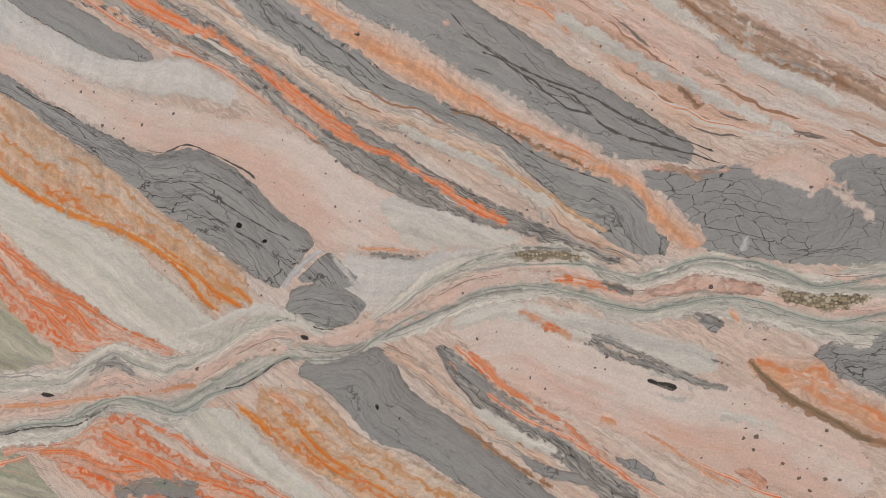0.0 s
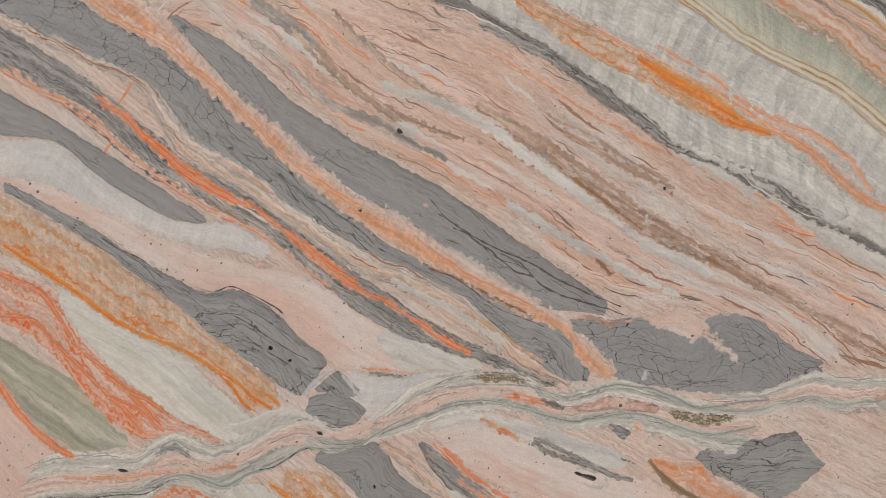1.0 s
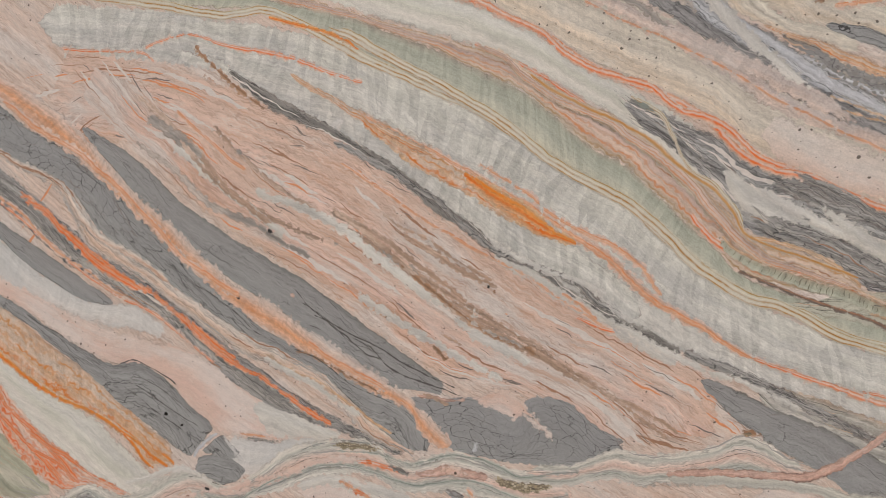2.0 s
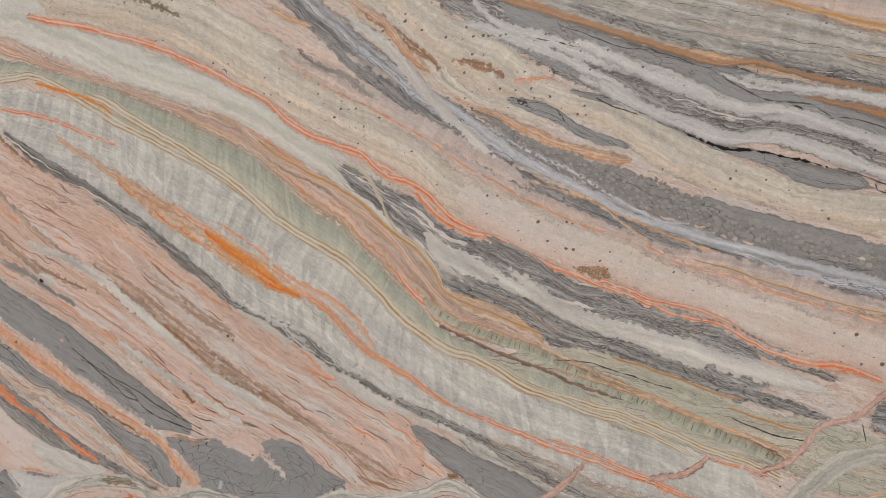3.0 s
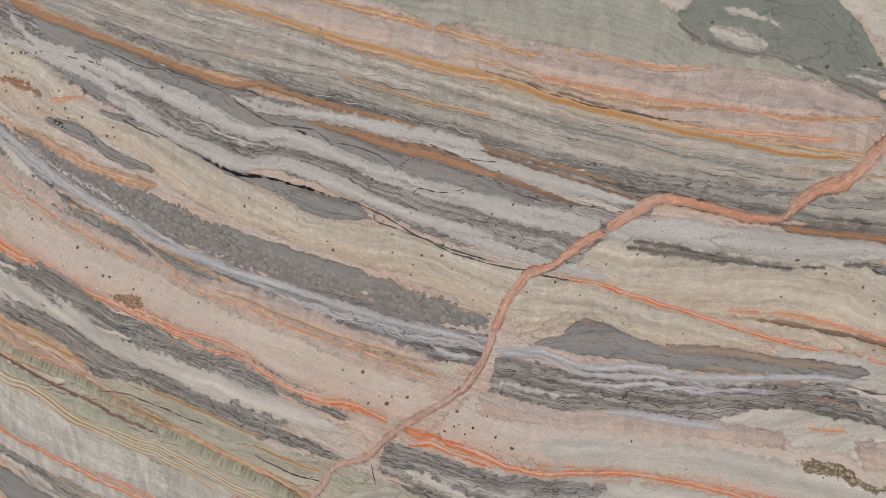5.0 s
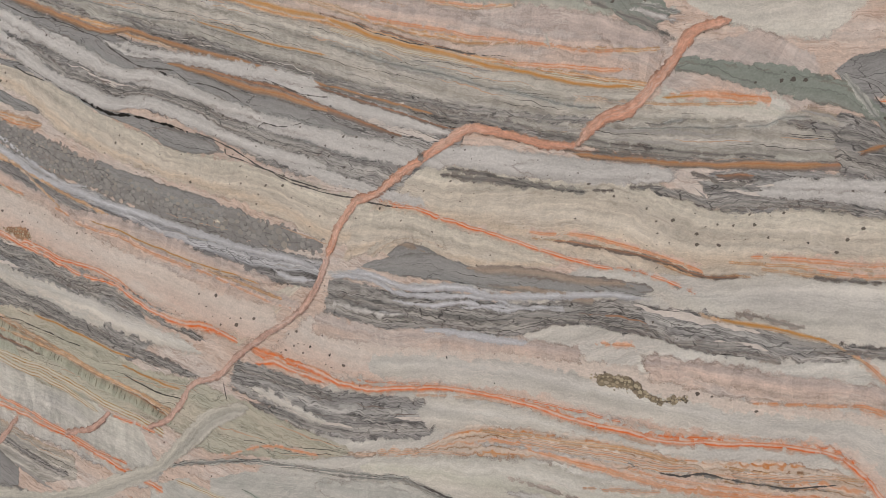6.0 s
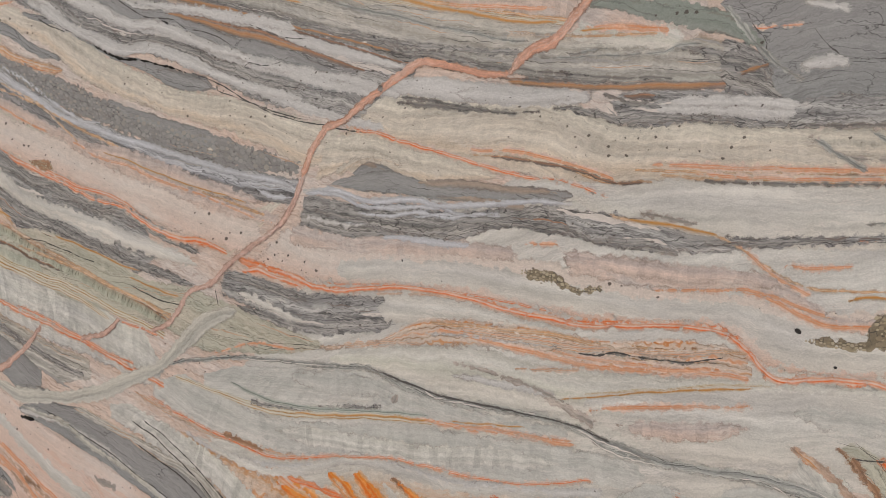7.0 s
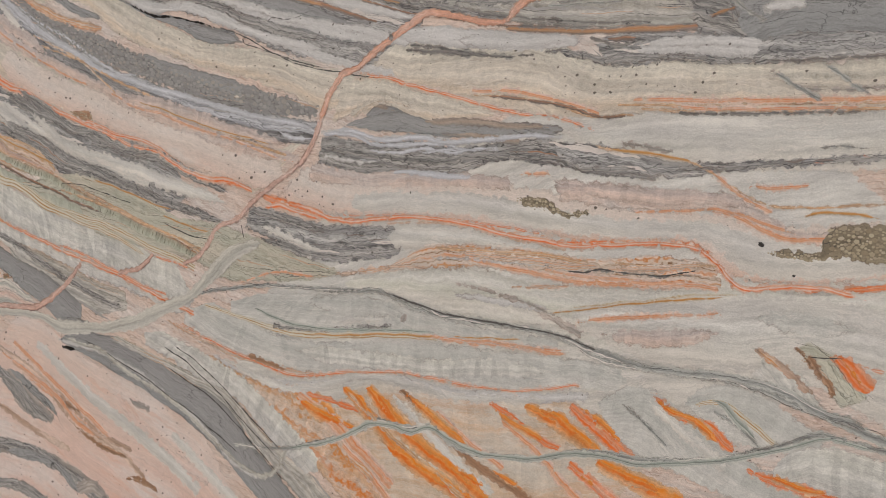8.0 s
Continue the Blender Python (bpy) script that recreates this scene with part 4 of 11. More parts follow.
bed("gray_band", "gray_crack", [(0.414, 0.922, 0.441, 0.885), (0.485, 0.923, 0.479, 0.848), (0.534, 0.929, 0.513, 0.834), (0.599, 0.903, 0.586, 0.828), (0.621, 0.936, 0.649, 0.826), (0.675, 0.936, 0.696, 0.822), (0.722, 0.902, 0.726, 0.828), (0.776, 0.873, 0.763, 0.846)], taper=0.05)
bed("gray_band", "gray_smooth", [(-0.197, 1.374, -0.195, 1.359), (-0.088, 1.315, -0.108, 1.273), (0.006, 1.236, -0.032, 1.189), (0.099, 1.179, 0.053, 1.128), (0.190, 1.133, 0.136, 1.085), (0.278, 1.083, 0.226, 1.031), (0.365, 1.025, 0.297, 0.986), (0.451, 0.969, 0.367, 0.946), (0.517, 0.930, 0.440, 0.923)])
bed("peach_band", "peach_comb", [(-0.427, 1.496, -0.470, 1.498), (-0.294, 1.428, -0.336, 1.403), (-0.195, 1.359, -0.226, 1.328), (-0.147, 1.309, -0.167, 1.283), (-0.089, 1.255, -0.099, 1.224), (0.006, 1.180, -0.013, 1.149), (0.099, 1.102, 0.090, 1.066), (0.190, 1.060, 0.182, 1.012), (0.280, 0.996, 0.272, 0.967), (0.367, 0.952, 0.359, 0.923), (0.419, 0.924, 0.419, 0.901), (0.453, 0.894, 0.445, 0.859), (0.517, 0.836, 0.488, 0.831)])
bed("peach_band", "peach", [(0.515, 0.930, 0.521, 0.924), (0.575, 0.945, 0.577, 0.910), (0.614, 0.925, 0.599, 0.899), (0.631, 0.902, 0.620, 0.907), (0.669, 0.868, 0.654, 0.868)])
# folded calcite beds
bed("comb_band", "comb", [(-0.285, 1.588, -0.287, 1.519), (-0.157, 1.578, -0.159, 1.506), (-0.035, 1.566, -0.060, 1.504), (0.083, 1.546, 0.082, 1.476), (0.196, 1.526, 0.149, 1.416), (0.304, 1.495, 0.303, 1.352), (0.378, 1.453, 0.377, 1.305), (0.510, 1.393, 0.470, 1.250), (0.608, 1.334, 0.551, 1.177), (0.703, 1.276, 0.639, 1.134), (0.768, 1.235, 0.706, 1.091), (0.832, 1.184, 0.799, 1.042), (0.885, 1.142, 0.889, 1.012), (0.955, 1.101, 0.976, 0.975), (1.080, 1.049, 1.101, 0.942), (1.215, 1.021, 1.220, 0.916), (1.341, 0.978, 1.346, 0.883), (1.437, 0.942, 1.442, 0.845)])
bed("comb_band", "comb", [(0.325, 1.401, 0.303, 1.352), (0.409, 1.363, 0.388, 1.300), (0.530, 1.279, 0.511, 1.204), (0.609, 1.216, 0.610, 1.142), (0.705, 1.165, 0.706, 1.100), (0.798, 1.096, 0.790, 1.050)])
bed("orange_band", "tan", [(0.195, 1.465, 0.206, 1.450), (0.325, 1.396, 0.325, 1.377), (0.429, 1.344, 0.419, 1.306), (0.530, 1.284, 0.511, 1.260), (0.609, 1.235, 0.600, 1.207), (0.695, 1.183, 0.686, 1.178)])
bed("green_band", "green", [(-0.282, 1.645, -0.284, 1.603), (-0.155, 1.634, -0.156, 1.599), (0.026, 1.604, 0.025, 1.572), (0.196, 1.571, 0.174, 1.556), (0.304, 1.544, 0.304, 1.496), (0.388, 1.513, 0.378, 1.457), (0.509, 1.463, 0.510, 1.400), (0.607, 1.413, 0.608, 1.343), (0.702, 1.335, 0.703, 1.283), (0.766, 1.297, 0.758, 1.255), (0.830, 1.237, 0.813, 1.205), (0.884, 1.190, 0.885, 1.146), (0.937, 1.140, 0.946, 1.114), (1.054, 1.103, 1.055, 1.073), (1.135, 1.074, 1.136, 1.040), (1.339, 1.019, 1.340, 0.994), (1.434, 0.991, 1.435, 0.967)])
bed("orange_band", "lam_pink", [(-0.281, 1.687, -0.282, 1.645), (-0.154, 1.665, -0.155, 1.634), (0.084, 1.637, 0.061, 1.605), (0.196, 1.593, 0.185, 1.574), (0.357, 1.538, 0.357, 1.525), (0.509, 1.492, 0.509, 1.463), (0.606, 1.454, 0.607, 1.413), (0.682, 1.408, 0.692, 1.341), (0.774, 1.353, 0.766, 1.297), (0.846, 1.293, 0.830, 1.237), (0.900, 1.242, 0.884, 1.190), (0.935, 1.205, 0.937, 1.144), (1.052, 1.163, 1.012, 1.126), (1.108, 1.123, 1.078, 1.117)])
bed("cream_band", "cream", [(-0.276, 1.820, -0.280, 1.697), (0.028, 1.730, 0.027, 1.651), (0.197, 1.681, 0.196, 1.600), (0.357, 1.612, 0.357, 1.542), (0.509, 1.560, 0.509, 1.494), (0.606, 1.517, 0.606, 1.454), (0.700, 1.453, 0.691, 1.408), (0.773, 1.412, 0.774, 1.355), (0.844, 1.369, 0.846, 1.294), (0.888, 1.339, 0.899, 1.248)])
bed("gray_band", "gray_white", [(0.727, 1.430, 0.756, 1.373), (0.836, 1.369, 0.846, 1.312), (0.888, 1.347, 0.899, 1.252), (0.931, 1.313, 0.935, 1.210), (0.990, 1.297, 1.035, 1.175), (1.048, 1.269, 1.103, 1.131), (1.128, 1.238, 1.180, 1.119), (1.221, 1.216, 1.285, 1.101), (1.330, 1.180, 1.336, 1.076), (1.424, 1.149, 1.431, 1.038)])
bed("gray_band", "gray_lam", [(0.934, 1.236, 0.934, 1.214), (0.993, 1.220, 0.994, 1.190), (1.051, 1.197, 1.076, 1.151), (1.131, 1.175, 1.156, 1.122), (1.224, 1.138, 1.241, 1.110), (1.335, 1.096, 1.336, 1.071)])
bed("gray_band", "gray_lam", [(0.948, 1.305, 0.957, 1.288), (1.007, 1.280, 1.016, 1.251), (1.089, 1.240, 1.089, 1.224), (1.206, 1.211, 1.207, 1.187), (1.331, 1.172, 1.332, 1.144)])
bed("white_band", "white_soft", [(0.889, 1.313, 0.889, 1.295), (0.949, 1.271, 0.934, 1.236), (1.034, 1.222, 1.034, 1.196), (1.130, 1.192, 1.131, 1.162), (1.246, 1.148, 1.247, 1.123), (1.333, 1.124, 1.334, 1.104)])
bed("olive_band", "olive", [(1.022, 1.110, 0.965, 1.105), (1.105, 1.129, 1.097, 1.079), (1.204, 1.119, 1.205, 1.061), (1.291, 1.095, 1.292, 1.029), (1.375, 1.059, 1.377, 0.998), (1.456, 1.032, 1.450, 0.989), (1.535, 0.998, 1.515, 0.937)])
bed("peach_band", "cream_comb", [(0.156, 1.786, 0.149, 1.656), (0.279, 1.759, 0.275, 1.646), (0.455, 1.711, 0.451, 1.589), (0.619, 1.620, 0.618, 1.512), (0.724, 1.562, 0.723, 1.449), (0.846, 1.505, 0.865, 1.382), (0.924, 1.451, 0.934, 1.320), (0.981, 1.407, 1.020, 1.291), (1.065, 1.372, 1.094, 1.258), (1.155, 1.339, 1.166, 1.240), (1.285, 1.284, 1.288, 1.198), (1.368, 1.258, 1.387, 1.166), (1.526, 1.204, 1.521, 1.126), (1.600, 1.185, 1.564, 1.109), (1.671, 1.205, 1.657, 1.196)])
bed("peach_band", "peach_pale", [(0.924, 1.397, 0.934, 1.320), (1.019, 1.354, 1.020, 1.291), (1.111, 1.321, 1.103, 1.257), (1.200, 1.293, 1.184, 1.232), (1.286, 1.258, 1.288, 1.198), (1.409, 1.222, 1.412, 1.155), (1.526, 1.188, 1.529, 1.123), (1.616, 1.168, 1.582, 1.109), (1.662, 1.175, 1.604, 1.116)])
bed("comb_band", "comb_pink", [(0.816, 1.524, 0.796, 1.501), (0.924, 1.451, 0.895, 1.433), (0.981, 1.407, 0.963, 1.384), (1.065, 1.372, 1.056, 1.346), (1.155, 1.339, 1.147, 1.313), (1.285, 1.284, 1.278, 1.254), (1.368, 1.258, 1.361, 1.228), (1.526, 1.204, 1.512, 1.179), (1.637, 1.179, 1.623, 1.162), (1.667, 1.173, 1.647, 1.154)], taper=0.05)
bed("gray_band", "triple", [(0.653, 1.729, 0.578, 1.733), (0.746, 1.643, 0.694, 1.627), (0.816, 1.587, 0.776, 1.552), (0.885, 1.532, 0.865, 1.487), (0.943, 1.500, 0.924, 1.446), (1.018, 1.451, 1.010, 1.389), (1.110, 1.395, 1.102, 1.351), (1.199, 1.353, 1.199, 1.313), (1.284, 1.322, 1.285, 1.282), (1.367, 1.295, 1.368, 1.258), (1.446, 1.274, 1.448, 1.228), (1.560, 1.255, 1.563, 1.198), (1.669, 1.235, 1.657, 1.194), (1.703, 1.229, 1.677, 1.188)], taper=0.05)
bed("cream_band", "cream_comb", [(0.757, 1.732, 0.685, 1.727), (0.846, 1.639, 0.766, 1.651), (0.923, 1.575, 0.865, 1.559), (0.962, 1.522, 0.914, 1.522), (1.036, 1.499, 1.018, 1.473), (1.091, 1.473, 1.055, 1.451)])
bed("cream_band", "cream_comb", [(0.846, 1.719, 0.787, 1.686), (0.923, 1.636, 0.885, 1.594), (1.017, 1.590, 0.962, 1.522), (1.090, 1.528, 1.036, 1.501), (1.161, 1.510, 1.162, 1.460), (1.247, 1.468, 1.231, 1.409), (1.330, 1.427, 1.324, 1.369), (1.426, 1.387, 1.428, 1.337), (1.518, 1.369, 1.520, 1.315), (1.592, 1.355, 1.631, 1.282), (1.711, 1.323, 1.696, 1.253), (1.773, 1.307, 1.736, 1.263)], taper=0.05)
bed("rubble_band", "rubble", [(0.962, 1.500, 0.962, 1.488), (1.037, 1.467, 1.018, 1.451), (1.109, 1.425, 1.110, 1.395), (1.197, 1.400, 1.199, 1.353), (1.283, 1.368, 1.284, 1.322), (1.365, 1.341, 1.367, 1.295), (1.445, 1.314, 1.446, 1.274), (1.521, 1.305, 1.523, 1.254), (1.595, 1.284, 1.597, 1.247), (1.696, 1.257, 1.690, 1.241)], taper=0.05)
bed("gray_band", "gray", [(1.016, 1.508, 1.022, 1.499), (1.072, 1.499, 1.091, 1.468), (1.135, 1.464, 1.153, 1.438), (1.209, 1.434, 1.210, 1.426)])
bed("gray_band", "gray_smooth", [(1.299, 1.364, 1.308, 1.352), (1.381, 1.341, 1.382, 1.321), (1.483, 1.316, 1.484, 1.291), (1.536, 1.309, 1.537, 1.270)])
bed("gray_band", "gray_white", [(0.885, 1.717, 0.846, 1.719), (0.970, 1.678, 0.923, 1.645), (1.061, 1.648, 1.017, 1.590), (1.159, 1.598, 1.099, 1.537), (1.277, 1.558, 1.178, 1.506), (1.436, 1.519, 1.280, 1.455), (1.512, 1.502, 1.401, 1.435), (1.585, 1.486, 1.517, 1.396), (1.703, 1.461, 1.628, 1.352), (1.824, 1.430, 1.766, 1.325), (1.893, 1.416, 1.838, 1.309)], taper=0.05)
bed("gray_band", "gray_smooth", [(0.998, 1.672, 1.007, 1.625), (1.106, 1.625, 1.107, 1.587), (1.193, 1.585, 1.194, 1.556), (1.294, 1.554, 1.295, 1.521), (1.390, 1.524, 1.383, 1.496), (1.437, 1.515, 1.437, 1.503)])
bed("gray_band", "gray_smooth", [(1.108, 1.520, 1.117, 1.511), (1.178, 1.506, 1.195, 1.489), (1.246, 1.476, 1.263, 1.458), (1.330, 1.435, 1.338, 1.423), (1.402, 1.422, 1.426, 1.391), (1.479, 1.402, 1.472, 1.381), (1.524, 1.393, 1.525, 1.369)])
bed("gray_band", "gray_smooth", [(1.017, 1.590, 1.035, 1.581), (1.107, 1.562, 1.107, 1.541), (1.195, 1.518, 1.178, 1.506), (1.263, 1.493, 1.246, 1.480)])
bed("gray_band", "gray_smooth", [(1.502, 1.496, 1.502, 1.488), (1.611, 1.467, 1.596, 1.449), (1.722, 1.409, 1.686, 1.408), (1.813, 1.381, 1.786, 1.373)])
bed("gray_band", "gray_smooth", [(1.565, 1.442, 1.573, 1.435), (1.657, 1.408, 1.657, 1.390), (1.758, 1.382, 1.744, 1.368), (1.820, 1.374, 1.813, 1.367)])
# striped calcite to the north
bed("comb_band", "comb_stripe", [(0.904, 1.781, 0.899, 1.684), (1.102, 1.714, 1.001, 1.655), (1.285, 1.659, 1.193, 1.586), (1.388, 1.629, 1.370, 1.552), (1.533, 1.586, 1.533, 1.514), (1.682, 1.547, 1.684, 1.464), (1.821, 1.508, 1.825, 1.425), (1.950, 1.484, 1.910, 1.404), (2.070, 1.461, 2.016, 1.393), (2.110, 1.464, 2.033, 1.404)], taper=0.05)
bed("comb_band", "comb_pink", [(1.286, 1.726, 1.285, 1.666), (1.532, 1.648, 1.533, 1.592), (1.608, 1.624, 1.609, 1.572), (1.681, 1.601, 1.682, 1.554), (1.772, 1.584, 1.774, 1.529), (1.872, 1.558, 1.874, 1.502), (1.947, 1.560, 1.950, 1.488), (2.007, 1.553, 2.011, 1.476), (2.095, 1.525, 2.093, 1.464), (2.132, 1.510, 2.114, 1.479)], taper=0.05)
bed("green_band", "green_pale", [(1.453, 1.744, 1.469, 1.665), (1.606, 1.706, 1.608, 1.626), (1.714, 1.680, 1.716, 1.597), (1.816, 1.655, 1.819, 1.574), (1.888, 1.627, 1.872, 1.558), (1.933, 1.593, 1.934, 1.561), (2.000, 1.567, 1.995, 1.553), (2.065, 1.547, 2.066, 1.538)])
bed("cream_band", "cream", [(1.969, 1.703, 1.973, 1.635), (2.058, 1.673, 2.060, 1.625), (2.103, 1.659, 2.102, 1.582), (2.168, 1.644, 2.176, 1.527), (2.259, 1.650, 2.270, 1.509), (2.341, 1.646, 2.353, 1.503)])
bed("green_band", "green_stone", [(1.884, 1.630, 1.889, 1.608), (1.930, 1.644, 1.933, 1.587), (1.978, 1.647, 2.000, 1.567), (2.030, 1.651, 2.048, 1.547), (2.072, 1.613, 2.083, 1.525), (2.114, 1.570, 2.127, 1.501)])
bed("comb_band", "comb", [(1.914, 1.607, 1.920, 1.597), (1.957, 1.599, 1.964, 1.580), (1.999, 1.582, 2.000, 1.570)])
# beds east of the salmon vein
bed("cream_band", "cream_comb", [(1.818, 1.363, 1.738, 1.301), (1.872, 1.363, 1.850, 1.284), (1.973, 1.371, 1.955, 1.268), (2.083, 1.363, 2.053, 1.249), (2.174, 1.323, 2.124, 1.242), (2.251, 1.326, 2.224, 1.249), (2.342, 1.323, 2.346, 1.251), (2.454, 1.319, 2.459, 1.251), (2.585, 1.321, 2.591, 1.257)], taper=0.05)
bed("white_band", "white_vein", [(1.838, 1.394, 1.827, 1.367), (1.903, 1.389, 1.896, 1.358), (1.973, 1.381, 1.974, 1.349), (2.083, 1.370, 2.084, 1.346), (2.145, 1.363, 2.139, 1.350)], taper=0.05)
bed("comb_band", "comb_stripe", [(2.007, 1.449, 1.995, 1.392), (2.079, 1.440, 2.082, 1.384), (2.147, 1.441, 2.151, 1.377), (2.244, 1.442, 2.242, 1.373), (2.305, 1.424, 2.306, 1.376)], taper=0.05)
bed("comb_band", "comb_pink", [(2.129, 1.542, 2.077, 1.477), (2.195, 1.525, 2.093, 1.439), (2.259, 1.496, 2.238, 1.432), (2.297, 1.469, 2.293, 1.424)])
bed("cream_band", "cream", [(2.106, 1.463, 2.086, 1.439), (2.160, 1.454, 2.148, 1.428), (2.224, 1.449, 2.214, 1.416), (2.263, 1.435, 2.239, 1.412)], taper=0.05)
bed("gray_band", "gray_white", [(2.145, 1.363, 2.153, 1.343), (2.217, 1.370, 2.187, 1.319), (2.309, 1.363, 2.282, 1.326), (2.368, 1.357, 2.370, 1.322), (2.450, 1.360, 2.453, 1.320), (2.582, 1.360, 2.585, 1.323)])
bed("gray_band", "gray_lam", [(2.284, 1.431, 2.291, 1.366), (2.323, 1.423, 2.321, 1.359), (2.365, 1.398, 2.368, 1.357), (2.394, 1.391, 2.396, 1.357)], taper=0.05)
bed("gray_band", "gray_smooth", [(2.284, 1.482, 2.285, 1.469), (2.319, 1.490, 2.335, 1.417), (2.358, 1.503, 2.368, 1.357), (2.417, 1.524, 2.429, 1.357), (2.490, 1.519, 2.503, 1.357), (2.615, 1.511, 2.629, 1.357)])
bed("white_band", "white_vein", [(2.211, 1.347, 2.212, 1.336), (2.280, 1.350, 2.281, 1.334), (2.340, 1.350, 2.341, 1.331), (2.397, 1.344, 2.392, 1.332)])
bed("green_band", "green_stone", [(2.111, 1.496, 2.125, 1.482), (2.178, 1.486, 2.179, 1.470), (2.241, 1.480, 2.243, 1.451), (2.291, 1.466, 2.299, 1.434), (2.334, 1.436, 2.335, 1.423)])
bed("white_band", "white_soft", [(2.046, 1.245, 2.017, 1.233), (2.124, 1.238, 2.111, 1.220), (2.192, 1.241, 2.175, 1.181), (2.287, 1.249, 2.279, 1.168), (2.376, 1.246, 2.381, 1.169), (2.470, 1.250, 2.476, 1.170), (2.600, 1.256, 2.607, 1.180)])
bed("cream_band", "cream_comb", [(1.725, 1.300, 1.704, 1.228), (1.790, 1.305, 1.774, 1.250), (1.858, 1.288, 1.851, 1.238), (1.939, 1.271, 1.940, 1.235), (2.016, 1.253, 2.016, 1.243)], taper=0.05)
bed("gray_band", "gray_smooth", [(1.774, 1.254, 1.776, 1.241), (1.817, 1.263, 1.818, 1.225), (1.876, 1.239, 1.877, 1.214), (1.964, 1.235, 1.965, 1.211), (2.053, 1.235, 2.054, 1.216), (2.118, 1.229, 2.118, 1.219)])
bed("gray_band", "gray_lam", [(1.690, 1.211, 1.677, 1.165), (1.776, 1.201, 1.777, 1.146), (1.861, 1.203, 1.862, 1.157), (1.942, 1.195, 1.943, 1.150), (2.018, 1.204, 2.019, 1.175), (2.091, 1.208, 2.093, 1.169), (2.161, 1.184, 2.163, 1.159), (2.261, 1.161, 2.261, 1.150)], taper=0.05)
bed("gray_band", "gray_white", [(2.091, 1.208, 2.091, 1.190), (2.160, 1.201, 2.163, 1.159), (2.227, 1.192, 2.229, 1.157), (2.291, 1.176, 2.292, 1.155), (2.380, 1.182, 2.381, 1.169), (2.464, 1.188, 2.464, 1.178), (2.596, 1.197, 2.597, 1.188)])
bed("peach_band", "peach_pale", [(1.659, 1.160, 1.582, 1.100), (1.715, 1.143, 1.707, 1.077), (1.863, 1.138, 1.865, 1.081), (2.021, 1.138, 2.024, 1.067), (2.165, 1.117, 2.168, 1.055), (2.295, 1.108, 2.298, 1.060), (2.386, 1.097, 2.380, 1.014), (2.471, 1.093, 2.477, 1.011), (2.603, 1.108, 2.610, 1.030)], taper=0.05)
bed("white_band", "white_soft", [(1.742, 1.113, 1.743, 1.084), (1.945, 1.121, 1.946, 1.086), (2.059, 1.108, 2.061, 1.071), (2.200, 1.092, 2.202, 1.061), (2.327, 1.091, 2.323, 1.064), (2.405, 1.073, 2.397, 1.019), (2.473, 1.068, 2.477, 1.017), (2.606, 1.084, 2.610, 1.036)])
bed("comb_band", "comb_pink", [(1.668, 1.165, 1.659, 1.131), (1.777, 1.149, 1.778, 1.125), (1.943, 1.151, 1.944, 1.128), (2.043, 1.147, 2.044, 1.127)], taper=0.05)
bed("comb_band", "comb_pink", [(2.097, 1.147, 2.099, 1.115), (2.163, 1.145, 2.165, 1.109), (2.262, 1.136, 2.264, 1.104), (2.355, 1.131, 2.356, 1.108), (2.414, 1.107, 2.416, 1.087), (2.454, 1.085, 2.455, 1.072), (2.588, 1.100, 2.589, 1.088)], taper=0.05)
bed("olive_band", "olive", [(1.147, 1.109, 1.145, 1.018), (1.327, 1.062, 1.326, 0.988), (1.470, 1.047, 1.438, 0.972), (1.533, 1.035, 1.502, 0.944), (1.642, 1.003, 1.614, 0.949), (1.746, 0.973, 1.728, 0.963)])
bed("gray_band", "gray_white", [(1.547, 1.084, 1.532, 1.048), (1.612, 1.075, 1.593, 1.028), (1.670, 1.061, 1.652, 1.000), (1.744, 1.056, 1.727, 0.992), (1.823, 1.059, 1.816, 1.005), (1.862, 1.043, 1.858, 1.015)], taper=0.05)
bed("white_band", "white_soft", [(1.814, 1.062, 1.815, 1.022), (1.907, 1.063, 1.900, 1.024), (1.986, 1.056, 1.987, 1.033), (2.062, 1.042, 2.063, 1.034)])
bed("cream_band", "cream", [(1.746, 0.973, 1.728, 0.938), (1.868, 0.988, 1.861, 0.931), (1.989, 0.995, 1.992, 0.918), (2.102, 0.980, 2.105, 0.913), (2.239, 0.984, 2.211, 0.894), (2.364, 0.995, 2.370, 0.907), (2.489, 1.000, 2.494, 0.929), (2.621, 1.019, 2.627, 0.952)])
bed("orange_band", "lam_orange", [(1.718, 0.974, 1.718, 0.966), (1.825, 0.991, 1.825, 0.979), (1.904, 1.032, 1.901, 0.992), (2.025, 1.038, 2.027, 1.000), (2.099, 1.035, 2.101, 0.991), (2.170, 1.028, 2.172, 0.985), (2.268, 1.037, 2.271, 0.994), (2.355, 1.033, 2.370, 0.992)], taper=0.05)
bed("white_band", "white_soft", [(2.132, 0.951, 2.133, 0.924), (2.258, 0.971, 2.264, 0.876), (2.376, 0.981, 2.383, 0.873), (2.486, 0.991, 2.495, 0.863), (2.602, 0.978, 2.616, 0.807), (2.685, 0.986, 2.699, 0.820)])
bed("gray_band", "comb_white", [(1.526, 0.918, 1.477, 0.887), (1.691, 0.932, 1.624, 0.859), (1.823, 0.938, 1.792, 0.876), (1.885, 0.920, 1.887, 0.876), (2.005, 0.903, 2.006, 0.879), (2.135, 0.893, 2.135, 0.875)])
